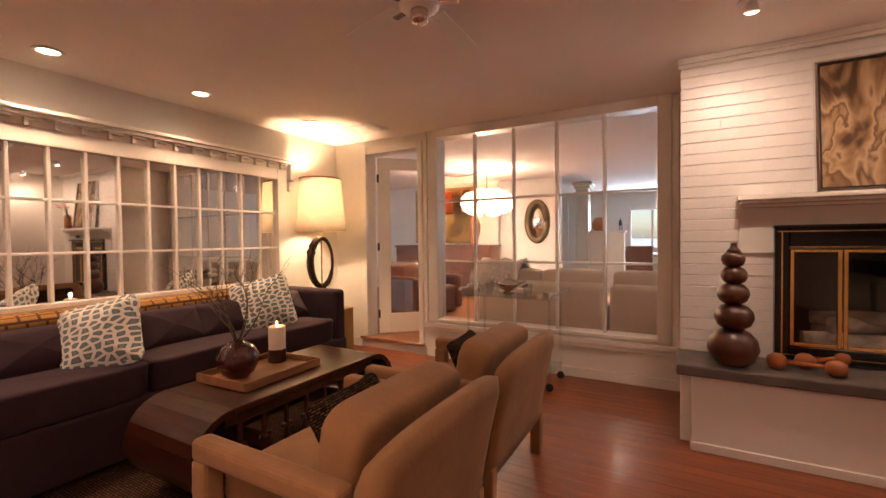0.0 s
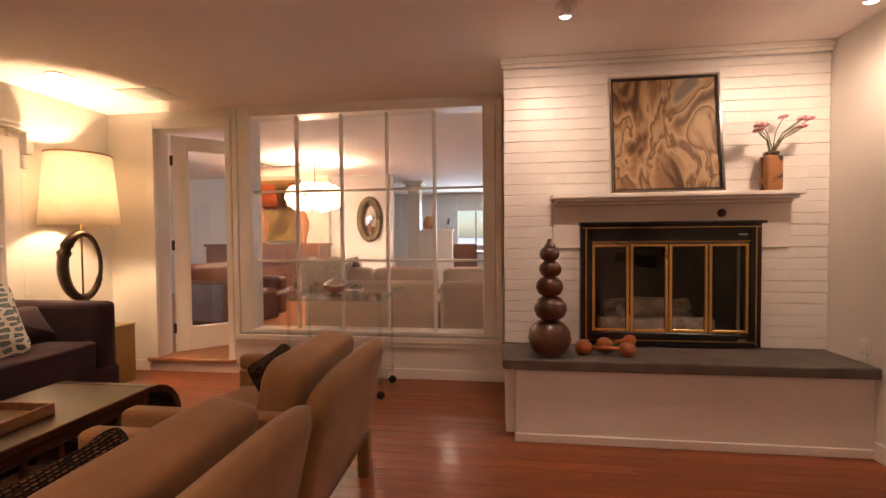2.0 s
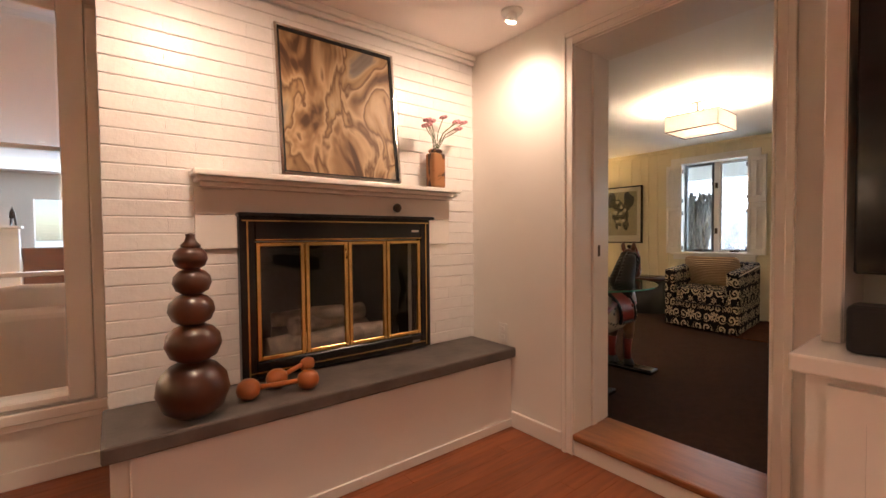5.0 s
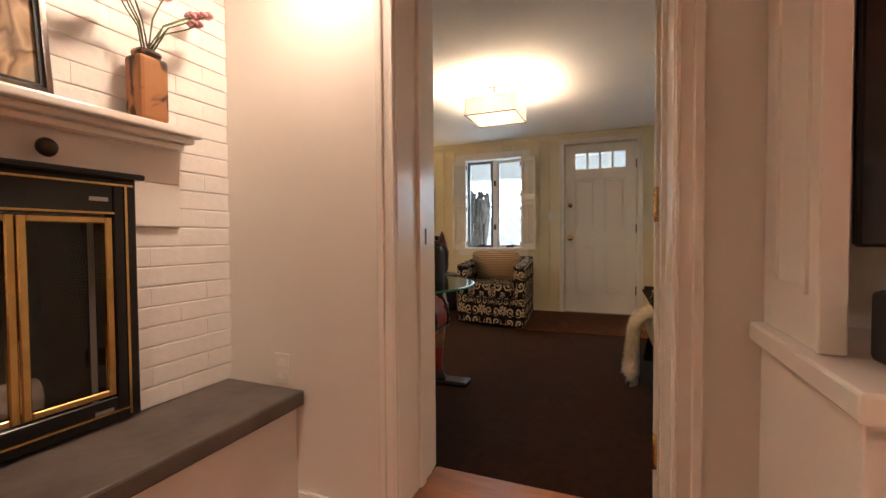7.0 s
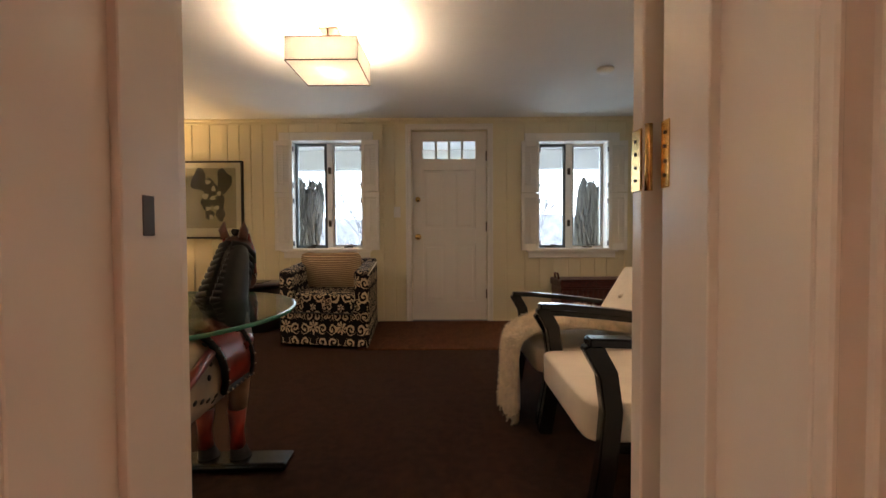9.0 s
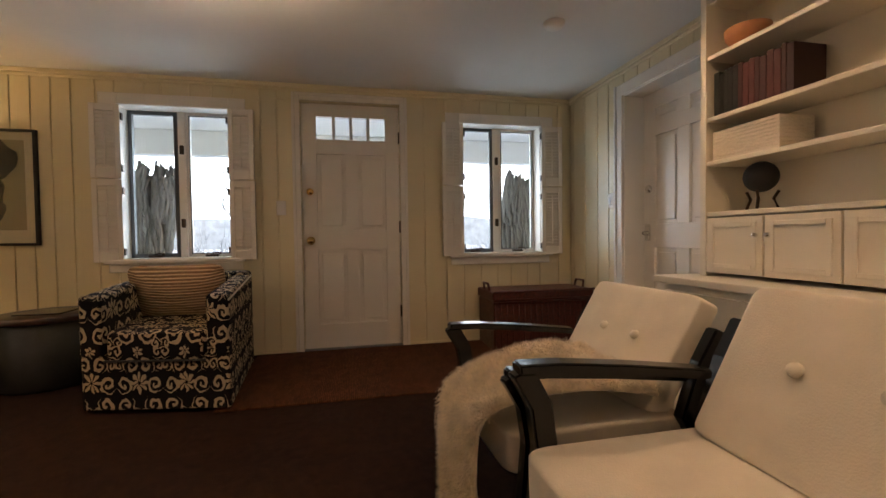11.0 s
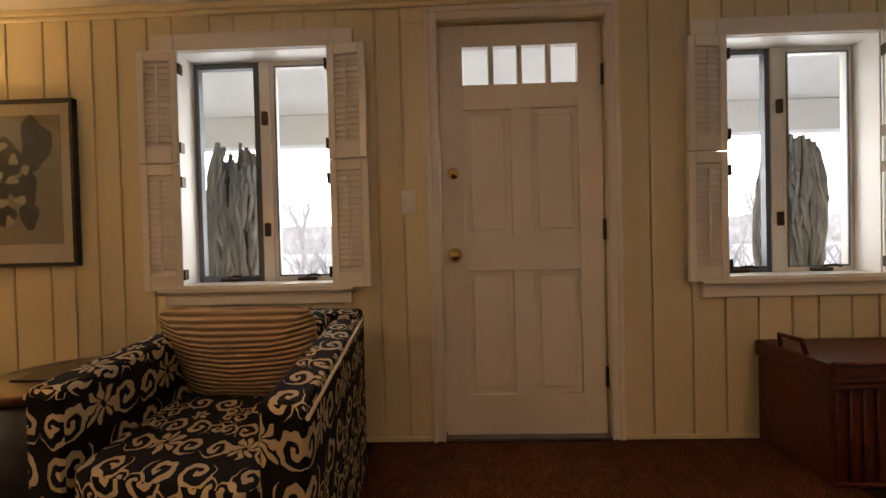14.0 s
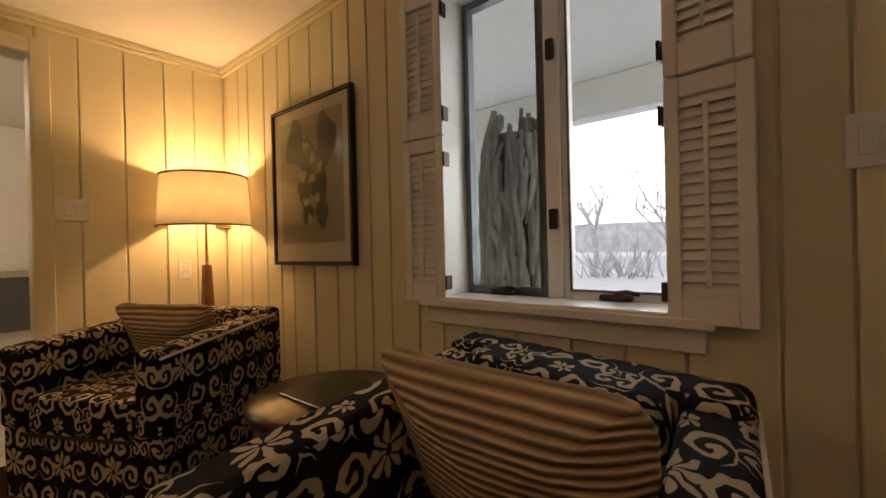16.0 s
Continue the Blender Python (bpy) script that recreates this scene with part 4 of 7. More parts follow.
z = 0.478
for k, (r, h) in enumerate(((0.122, 0.205), (0.094, 0.142), (0.077, 0.117), (0.064, 0.097), (0.057, 0.088))):
    single("gourd", gourd(r, h, k * 3.0), M_GOURD, "dark brown carved gourd in a stacked tower" if k else "large dark brown carved gourd at the base of a stack", "gourd", pose(1.835 + 0.004 * (k % 2), 4.07, z), "stack of gourds")
    z += h - 0.006
single("gourd_finial", lathe(bmesh.new(), [(0, 0), (0.03, 0.0), (0.034, 0.012), (0.02, 0.026), (0.014, 0.045), (0.017, 0.052), (0, 0.056)], 14), M_GOURD, "small turned wooden finial on the gourd stack", "finial", pose(1.837, 4.07, z - 0.004))
for px, py, rz in ((2.03, 4.10, -8), (2.16, 4.16, 40)):
    mr = thing("maraca", "orange wooden dumbbell rattle on the slate", "rattle", pose(px, py, 0.478, 0, 0, rz), "wooden rattles")
    for k, dx in enumerate((0, 0.235)):
        part("ball", lathe(bmesh.new(), [(0, 0), (0.024, 0.004), (0.042, 0.02), (0.047, 0.043), (0.04, 0.066), (0.022, 0.08), (0, 0.084)], 16, (dx, 0, 0)), M_MARACA, mr)
    part("handle", tube(bmesh.new(), [(0.03, 0, 0.042), (0.118, 0, 0.042), (0.205, 0, 0.042)], 0.011, 8), M_MARACA, mr)

pic = thing("painting", "abstract brown and ochre canvas in a thin silver frame", "painting", pose(2.215, CY - 0.105, 1.411, -6.5, 0, 0))
part("canvas", boxes((0.012, 0.618, 0.004, 0.02, 0.012, 0.70)), M_PAINTING, pic, "abstract canvas of curving ochre shapes")
part("frame", boxes((0, 0.014, -0.012, 0.03, 0, 0.712), (0.616, 0.63, -0.012, 0.03, 0, 0.712), (0.014, 0.616, -0.012, 0.03, 0, 0.014), (0.014, 0.616, -0.012, 0.03, 0.698, 0.712), bevel=0.002), M_CHROME, pic, "thin silver frame")
part("liner", boxes((0.014, 0.024, -0.004, 0.01, 0.014, 0.698), (0.606, 0.616, -0.004, 0.01, 0.014, 0.698), (0.024, 0.606, -0.004, 0.01, 0.014, 0.024), (0.024, 0.606, -0.004, 0.01, 0.688, 0.698)), M_MATT, pic)

M_TORT = painting("tortoise_glaze", 9, [(0.35, (0.015, 0.008, 0.005)), (0.48, (0.05, 0.02, 0.008)), (0.52, (0.36, 0.15, 0.05)), (0.8, (0.42, 0.2, 0.08))], 1.0, (1, 1, 0.6), 5)
vase = thing("flower_vase", "tortoiseshell ceramic vase with pink poppies on the mantel", "vase", pose(3.105, 4.255, 1.411))
part("vase", boxes((-0.045, 0.045, -0.04, 0.04, 0, 0.20), (-0.035, 0.035, -0.03, 0.03, 0.2, 0.225), bevel=0.012, seg=2), M_TORT, vase)
rnd = random.Random(4)
for k in range(9):
    tx, ty, tz = rnd.uniform(-0.17, 0.19), rnd.uniform(-0.09, 0.02), rnd.uniform(0.30, 0.43)
    st = part("stem", tube(bmesh.new(), [(0.01 * math.cos(k), 0.01 * math.sin(k), 0.21), (tx * 0.35, ty * 0.4, 0.21 + (tz - 0.21) * 0.6), (tx * 0.8, ty * 0.8, tz - 0.02), (tx, ty, tz)], 0.0025, 5), M_STEM, vase)
    bl = bmesh.new()
    for q in range(6):
        a = q * 1.05 + k
        cushion(bl, tx + 0.012 * math.cos(a), ty + 0.012 * math.sin(a), tz + 0.006, 0.034, 0.026, 0.014, Euler((0.5 * math.sin(a), -0.5 * math.cos(a), a)).to_matrix().to_4x4(), 0.8, 4)
    part("blossom", bl, M_ROSE, st, "pink poppy blossom")


def plate(name, m, holes=2, wide=0.072, tall=0.115, toggles=0):
    p = thing(name, "white wall plate " + ("with rocker switches" if toggles else "with two sockets"), "switch" if toggles else "outlet", m)
    part("plate", boxes((-wide / 2, wide / 2, -0.006, 0, 0, tall), bevel=0.003), M_WHITE, p)
    for k in range(toggles):
        x = (k - (toggles - 1) / 2) * 0.046
        part("rocker", boxes((x - 0.016, x + 0.016, -0.011, -0.005, tall / 2 - 0.032, tall / 2 + 0.032), bevel=0.002), M_WHITE, p)
    if not toggles:
        for zz in (tall * 0.3, tall * 0.7):
            part("socket", boxes((-0.017, 0.017, -0.008, -0.005, zz - 0.014, zz + 0.014), bevel=0.004), M_WHITE, p)
    return p


plate("wall_outlet", pose(EX, 4.06, 0.485, 0, 0, 90) @ pose(0, 0, 0))
bpy.data.objects["wall_outlet"].matrix_world = Matrix(((0, 1, 0, EX), (1, 0, 0, 4.06), (0, 0, 1, 0.49), (0, 0, 0, 1)))

# ---- mirrored lattice and cornice over the sofa ----
MY0, MY1 = 0.35, 4.12
mir = thing("lattice_mirror", "wall mirror behind a white lattice of small panes", "mirror")
part("mirror_glass", boxes((WX + 0.002, WX + 0.008, MY0, MY1, 0.80, 1.79)), M_MIRROR, mir, "silvered mirror glass")
part("frame", boxes((WX, WX + 0.05, MY1, MY1 + 0.11, 0.72, 1.89), (WX, WX + 0.05, MY0 - 0.1, MY0, 0.72, 1.89), (WX, WX + 0.05, MY0, MY1, 1.785, 1.89), (WX, WX + 0.05, MY0, MY1, 0.72, 0.81), bevel=0.004), M_TRIM, mir)
n = 20
for i in range(1, n):
    y = MY1 - i * 0.19
    if y > MY0 + 0.05:
        part("mullion", boxes((WX + 0.009, WX + 0.034, y - 0.010, y + 0.010, 0.81, 1.785), bevel=0.004), M_TRIM, mir)
for z in (1.12, 1.455):
    part("muntin", boxes((WX + 0.009, WX + 0.031, MY0, MY1, z - 0.009, z + 0.009), bevel=0.004), M_TRIM, mir)
corn = thing("cornice", "white dentilled cornice above the mirror", "cornice")
part("shelf", boxes((WX, WX + 0.13, MY0 - 0.2, MY1 + 0.20, 1.965, 1.99), (WX, WX + 0.11, MY0 - 0.18, MY1 + 0.18, 1.94, 1.965), (WX, WX + 0.05, MY0 - 0.15, MY1 + 0.15, 1.889, 1.94), bevel=0.006, seg=2), M_TRIM, corn)
for i in range(27):
    y = MY1 + 0.06 - i * 0.142
    part("dentil", boxes((WX + 0.05, WX + 0.085, y - 0.045, y + 0.045, 1.922, 1.9395), (WX + 0.05, WX + 0.08, y - 0.045, y - 0.02, 1.885, 1.922), bevel=0.003), M_TRIM, corn)
part("corbel", boxes((WX, WX + 0.10, MY1 + 0.115, MY1 + 0.165, 1.78, 1.94), (WX, WX + 0.06, MY1 + 0.12, MY1 + 0.16, 1.68, 1.78), (WX, WX + 0.035, MY1 + 0.112, MY1 + 0.165, 0.75, 1.68), bevel=0.01, seg=2), M_TRIM, corn)

# ---- sofa ----
SX0, SX1, SYA, SYB = WX + 0.06, -0.98, 1.0, 4.12
sofa = thing("sofa", "long plum cotton sofa with loose cushions", "sofa")
part("base", boxes((SX0, SX1 + 0.01, SYA, SYB, 0.03, 0.34), bevel=0.025, seg=2), M_PLUM, sofa)
part("backrest", boxes((SX0 - 0.02, SX0 + 0.22, SYA, SYB, 0.3, 0.76), bevel=0.05, seg=3), M_PLUM, sofa)
part("armrest", boxes((SX0, SX1, SYB - 0.13, SYB, 0.3, 0.76), bevel=0.04, seg=3), M_PLUM, sofa)
part("armrest", boxes((SX0, SX1, SYA, SYA + 0.16, 0.3, 0.76), bevel=0.05, seg=3), M_PLUM, sofa)
for a, b in ((SYA + 0.16, 2.55), (2.55, SYB - 0.13)):
    part("seat_cushion", cushion(bmesh.new(), (SX0 + 0.2 + SX1) / 2, (a + b) / 2, 0.43, SX1 - SX0 - 0.17, b - a - 0.01, 0.19, power=0.16, n=20, lump=0.012), M_PLUM, sofa)
for yy in (SYA + 0.1, SYB - 0.1):
    for xx in (SX0 + 0.1, SX1 - 0.1):
        part("foot", boxes((xx - 0.03, xx + 0.03, yy - 0.03, yy + 0.03, 0.0, 0.04)), M_ROSEWOOD, sofa)


def pillow(name, mt, label, at, w, h, t, rot, pinch=0.5, uv=True, group=""):
    m = Euler([radians(a) for a in rot]).to_matrix().to_4x4()
    bm = cushion(bmesh.new(), 0, 0, 0, w, h, t, None, 0.33, 18, 0.012, at[1] * 3, pinch)
    ob = single(name, bm, mt, label, "pillow", Matrix.Translation(at) @ m, group, uv)
    return ob


for k, (yy, rz) in enumerate(((1.62, 4), (2.18, -6), (2.86, 3), (3.22, -4), (3.80, 6))):
    pillow("sofa_pillow", M_PLUM, "plum cotton sofa pillow leaning on the back", (-1.40, yy, 0.60), 0.30, 0.50, 0.20, (0, 58, rz), 0.45, True, "plum pillows")
pillow("spotted_pillow", M_GIRAFFE, "white square pillow with grey giraffe spots", (-1.20, 2.40, 0.67), 0.38, 0.38, 0.16, (30, 60, -20), 0.55)
pillow("spotted_pillow", M_GIRAFFE, "white square pillow with grey giraffe spots", (-1.27, 3.50, 0.69), 0.40, 0.40, 0.16, (30, 64, -8), 0.55)
throw = bmesh.new()
box(throw, SX0 - 0.01, SX0 + 0.245, SYA + 0.3, SYB - 0.16, 0.55, 0.785, bevel=0.05, seg=3)
single("sofa_throw", throw, M_KUBA, "ochre and brown maze-patterned cloth over the sofa back", "throw", uv=True)

# side table and sculptural lamp
single("side_table", boxes((-1.84, -1.45, 4.22, 4.75, 0, 0.46), (-1.845, -1.445, 4.215, 4.755, 0.46, 0.475), bevel=0.005), M_SIDE, "ochre lacquered box side table", "side table")
lp = thing("table_lamp", "table lamp with dark looped base and cream shade", "lamp", pose(-1.6, 4.45, 0.475))
loop = bmesh.new()
pts, rad = [], []
for i in range(29):
    a = -math.pi / 2 + 2 * math.pi * i / 28
    pts.append((0.07 * math.cos(a) * 0.7, 0.105 * math.cos(a), 0.49 + 0.245 * math.sin(a)))
    rad.append(0.046 - 0.026 * math.cos(a - 0.2) * 0.9 if math.cos(a) > 0 else 0.046 + 0.014 * abs(math.cos(a)))
tube(loop, pts, rad, 10, 0.6)
part("base", loop, M_BRONZE, lp, "dark bronze open loop")
part("foot", lathe(bmesh.new(), [(0, 0), (0.115, 0), (0.12, 0.012), (0.07, 0.05), (0.035, 0.12), (0.04, 0.23), (0.0, 0.26)], 20), M_BRONZE, lp)
part("rod", tube(bmesh.new(), [(0, 0, 0.25), (0, 0, 0.6), (0, 0, 1.0)], 0.006, 6), M_BRASS, lp)
part("shade", lathe(bmesh.new(), [(0.245, 0.80), (0.20, 1.335), (0.198, 1.335), (0.243, 0.80), (0.245, 0.80)], 36), M_SHADE, lp, "cream cloth drum shade")
part("shade_trim", lathe(bmesh.new(), [(0.2015, 1.325), (0.2035, 1.325), (0.2035, 1.338), (0.2, 1.338), (0.2015, 1.325)], 36), M_TAN, lp)
part("bulb", lathe(bmesh.new(), [(0, 1.0), (0.02, 1.005), (0.03, 1.04), (0.02, 1.07), (0, 1.075)], 12), M_BULB, lp)

# ---- scroll coffee table with its tray ----
ct = thing("coffee_table", "dark rosewood scroll-ended coffee table with carved apron", "coffee table")
TX0, TX1, TY0, TY1, TZ = -0.62, -0.10, 2.25, 3.52, 0.46


def scroll(yc, sgn):
    """A top board's end curling down and under."""
    bm = bmesh.new()
    prof = []
    for i in range(19):
        a = math.pi / 2 - i * (1.5 * math.pi / 18)
        prof.append((0.19 * math.cos(a), 0.19 * math.sin(a), 0.16 * math.cos(a), 0.16 * math.sin(a)))
    rows = []
    for ox, oz, ix, iz in prof:
        rows.append([bm.verts.new((x, yc + sgn * cx, TZ - 0.19 + cz)) for x, cx, cz in ((TX0, ox, oz), (TX1, ox, oz), (TX1, ix, iz), (TX0, ix, iz))])
    for a, b in zip(rows, rows[1:]):
        for k in range(4):
            f = bm.faces.new((a[k], a[(k + 1) % 4], b[(k + 1) % 4], b[k]))
    bm.faces.new(rows[0]), bm.faces.new(rows[-1][::-1])
    return bm


part("top", boxes((TX0, TX1, TY0 + 0.18, TY1 - 0.12, TZ - 0.03, TZ), bevel=0.004), M_ROSEWOOD, ct)
part("scroll_end", scroll(TY0 + 0.18, -1), M_ROSEWOOD, ct)
part("scroll_end", scroll(TY1 - 0.12, 1), M_ROSEWOOD, ct)
for xa, xb in ((TX0 + 0.03, TX0 + 0.06), (TX1 - 0.06, TX1 - 0.03)):
    part("apron", boxes((xa, xb, TY0 + 0.16, TY1 - 0.1, TZ - 0.085, TZ - 0.031), (xa, xb, TY0 + 0.16, TY1 - 0.1, 0.14, 0.17), bevel=0.004), M_ROSEWOOD, ct)
    for i in range(9):
        yy = TY0 + 0.24 + i * 0.13
        part("fret", boxes((xa + 0.005, xb - 0.005, yy - 0.012, yy + 0.012, 0.17, TZ - 0.085), (xa + 0.005, xb - 0.005, yy - 0.035, yy + 0.035, 0.25, 0.275), bevel=0.005), M_ROSEWOOD, ct)
for yy in (TY0 + 0.2, TY1 - 0.14):
    for xx in (TX0 + 0.05, TX1 - 0.05):
        part("leg", boxes((xx - 0.03, xx + 0.03, yy - 0.03, yy + 0.03, 0.008, 0.2), bevel=0.008), M_ROSEWOOD, ct)
    part("stretcher", boxes((TX0 + 0.08, TX1 - 0.08, yy - 0.015, yy + 0.015, 0.04, 0.08), bevel=0.004), M_ROSEWOOD, ct)
tray = thing("serving_tray", "rectangular brown wooden tray on the coffee table", "tray", pose(-0.42, 2.82, TZ + 0.001, 0, 0, 2))
part("bottom", boxes((-0.18, 0.18, -0.24, 0.24, 0, 0.012)), M_TRAY, tray)
for r in ((-0.19, -0.178, -0.25, 0.25), (0.178, 0.19, -0.25, 0.25), (-0.178, 0.178, -0.25, -0.238), (-0.178, 0.178, 0.238, 0.25)):
    part("rim", boxes((*r, 0, 0.045), bevel=0.003), M_TRAY, tray)
vz = thing("round_vase", "glossy oxblood round vase holding dry twigs", "vase", pose(-0.45, 2.70, TZ + 0.013))
part("body", lathe(bmesh.new(), [(0, 0), (0.045, 0), (0.08, 0.025), (0.105, 0.075), (0.103, 0.115), (0.08, 0.155), (0.045, 0.178), (0.028, 0.185), (0.03, 0.195), (0.022, 0.195), (0.02, 0.17), (0, 0.16)], 28), M_VASE, vz)
rnd = random.Random(11)


def twig(bm, p, d, length, r, depth):
    pts = [p]
    for i in range(4):
        d = (d + 0.35 * Vector((rnd.uniform(-1, 1), rnd.uniform(-1, 1), rnd.uniform(-0.5, 0.8)))).normalized()
        p = p + d * length / 4
        pts.append(p)
    tube(bm, pts, [r * (1 - 0.17 * i) for i in range(5)], 5)
    if depth:
        for i in (2, 3, 4):
            twig(bm, pts[i], (d + 0.9 * Vector((rnd.uniform(-1, 1), rnd.uniform(-1, 1), rnd.uniform(-0.2, 0.7)))).normalized(), length * 0.55, r * 0.55, depth - 1)


for k in range(7):
    a = k * 0.9
    bm = bmesh.new()
    twig(bm, Vector((0.012 * math.cos(a), 0.012 * math.sin(a), 0.185)), Vector((0.5 * math.cos(a), 0.5 * math.sin(a), 0.9)).normalized(), 0.30, 0.0048, 2)
    part("twig", bm, M_TWIG, vz)
cd = thing("pillar_candle", "burning cream pillar candle in a dark-based holder", "candle", pose(-0.50, 2.99, TZ + 0.013))
part("holder", lathe(bmesh.new(), [(0, 0), (0.052, 0), (0.054, 0.01), (0.05, 0.07), (0.052, 0.075), (0, 0.075)], 20), M_BRONZE, cd)
part("wax", lathe(bmesh.new(), [(0.047, 0.07), (0.049, 0.2), (0.044, 0.208), (0.03, 0.2), (0, 0.198)], 20), M_WAX, cd)
part("flame", lathe(bmesh.new(), [(0, 0.205), (0.006, 0.215), (0.004, 0.228), (0, 0.24)], 8), M_FLAME, cd)
lamp("candle_light", "POINT", 0.6, AMBER, pose(-0.50, 2.99, TZ + 0.26), 0.01)
single("area_rug", boxes((-1.3, 0.5, 1.35, 3.75, 0.001, 0.010), bevel=0.003), M_RUG, "dark knotted wool rug under the coffee table", "rug")
for a in ((-1.38, -1.301, 1.27, 3.83), (0.501, 0.58, 1.27, 3.83), (-1.30, 0.5, 1.27, 1.349), (-1.30, 0.5, 3.751, 3.83)):
    part("border", boxes((*a, 0.001, 0.009), bevel=0.002), M_TAN, bpy.data.objects["area_rug"], "tan woven border")


# ---- tan armchairs ----
def tan_chair(m):
    c = thing("armchair", "tan velvet open-arm armchair with loose cushions", "armchair", m, "tan armchairs")
    # local: faces -x, front at x = 0, width along y 0.74
    part("back", None or slab_back(), M_TAN, c)
    part("seat_frame", boxes((0.04, 0.60, 0.06, 0.68, 0.22, 0.33), bevel=0.02, seg=2), M_TAN, c)
    part("seat_cushion", cushion(bmesh.new(), 0.29, 0.37, 0.38, 0.56, 0.58, 0.14, power=0.2, n=14, lump=0.006), M_TAN, c)
    mm = Euler((0, radians(12), 0)).to_matrix().to_4x4()
    part("back_cushion", cushion(bmesh.new(), 0.51, 0.37, 0.55, 0.16, 0.60, 0.36, mm, 0.3, 14, 0.008), M_TAN, c)
    for y in (0.035, 0.705):
        part("armrest", boxes((0.0, 0.60, y - 0.035, y + 0.035, 0.51, 0.58), bevel=0.02, seg=3), M_TAN, c)
        part("front_post", boxes((0.0, 0.07, y - 0.035, y + 0.035, 0.0, 0.515), bevel=0.015, seg=2), M_TAN, c)
        part("leg", boxes((0.60, 0.66, y - 0.028, y + 0.028, 0.0, 0.24), bevel=0.01, seg=2), M_TAN, c)
    return c


def slab_back():
    """The outer back: a padded slab that leans and dips to the arms at its sides."""
    bm = bmesh.new()
    n, h = 12, 8
    grids = []
    for s in (0, 1):
        g = []
        for i in range(n + 1):
            y = 0.74 * i / n
            e = abs(2 * i / n - 1)
            top = 0.70 - 0.035 * e ** 4
            col = []
            for j in range(h + 1):
                z = 0.20 + (top - 0.20) * j / h
                x = 0.58 + 0.10 * (z - 0.2) ** 1.3 / 0.4 + (0.075 - 0.02 * (j == h) - 0.012 * (e > 0.99) if s else 0.012 * (j == h))
                col.append(bm.verts.new((x, y, z)))
            g.append(col)
        grids.append(g)
    a, b = grids
    for i in range(n):
        for j in range(h):
            f = bm.faces.new((a[i][j], a[i][j + 1], a[i + 1][j + 1], a[i + 1][j]))
            g = bm.faces.new((b[i][j], b[i + 1][j], b[i + 1][j + 1], b[i][j + 1]))
            f.smooth = g.smooth = True
        bm.faces.new((a[i][h], b[i][h], b[i + 1][h], a[i + 1][h])).smooth = True
        bm.faces.new((a[i][0], a[i + 1][0], b[i + 1][0], b[i][0]))
    for i in (0, n):
        for j in range(h):
            bm.faces.new((a[i][j], b[i][j], b[i][j + 1], a[i][j + 1])).smooth = True
    bmesh.ops.bevel(bm, geom=[e for e in bm.edges if e.calc_face_angle(0) > 1.0], offset=0.012, segments=2, affect="EDGES")
    return bm


c1 = tan_chair(pose(0.27, 2.03, 0))
c2 = copy_thing(c1, pose(0.26, 2.86, 0, 0, 0, 0))
M_DARKPAT = weave("dark_patterned_cloth", (0.02, 0.014, 0.012), (0.16, 0.08, 0.035), 30, "UV")
for yy in (2.36, 3.22):
    pillow("dark_pillow", M_DARKPAT, "small dark patterned pillow on the armchair seat", (0.66, yy, 0.58), 0.24, 0.36, 0.10, (0, 60, 6), 0.5, True, "dark pillows")

# ---- acrylic cart ----
cart = thing("bar_cart", "clear acrylic bar cart on black casters", "cart", pose(0.36, 4.70, 0))
part("top_shelf", boxes((-0.36, 0.36, -0.19, 0.19, 0.705, 0.72), bevel=0.004), M_ACRYLIC, cart)
part("bottom_shelf", boxes((-0.36, 0.36, -0.19, 0.19, 0.12, 0.135), bevel=0.004), M_ACRYLIC, cart)
for s in (-1, 1):
    hd = bmesh.new()
    box(hd, s * 0.36 - 0.006, s * 0.36 + 0.006, -0.185, 0.185, 0.722, 0.735)
    tube(hd, [(s * 0.36, -0.18, 0.73), (s * 0.42, -0.18, 0.76), (s * 0.43, 0, 0.765), (s * 0.42, 0.18, 0.76), (s * 0.36, 0.18, 0.73)], 0.016, 8)
    part("handle", hd, M_ACRYLIC, cart)
    for t in (-1, 1):
        part("leg", boxes((s * 0.345 - 0.011, s * 0.345 + 0.011, t * 0.175 - 0.011, t * 0.175 + 0.011, 0.06, 0.705), bevel=0.003), M_ACRYLIC, cart)
        wl = part("caster", lathe(bmesh.new(), [(0, -0.012), (0.026, -0.012), (0.03, -0.006), (0.03, 0.006), (0.026, 0.012), (0, 0.012)], 16), M_MATT, cart, "black rubber caster")
        wl.matrix_local = pose(s * 0.345, t * 0.175, 0.03, 90, 0, 20)
cartz = 0.721
boat = bmesh.new()
lathe(boat, [(0, 0), (0.045, 0), (0.022, 0.02), (0.06, 0.04), (0.085, 0.075), (0.07, 0.105), (0.03, 0.125), (0.012, 0.135), (0.016, 0.15), (0, 0.16)], 20, (0.31, 4.70, cartz), 1.25, 1.0)
for s_ in (-1, 1):
    tube(boat, [(0.31 + s_ * 0.10, 4.70, cartz + 0.085), (0.31 + s_ * 0.15, 4.70, cartz + 0.11), (0.31 + s_ * 0.165, 4.70, cartz + 0.075), (0.31 + s_ * 0.12, 4.70, cartz + 0.055)], 0.008, 7)
single("silver_bowl", boat, M_CHROME, "polished silver lidded bowl on the cart", "bowl")
for x in (0.16, 0.50):
    single("glass_tumbler", lathe(bmesh.new(), [(0, 0), (0.034, 0), (0.038, 0.09), (0.034, 0.09), (0.031, 0.01), (0, 0.01)], 16, (x, 4.64, cartz)), M_ACRYLIC, "clear glass tumbler on the cart", "glass", group="tumblers")
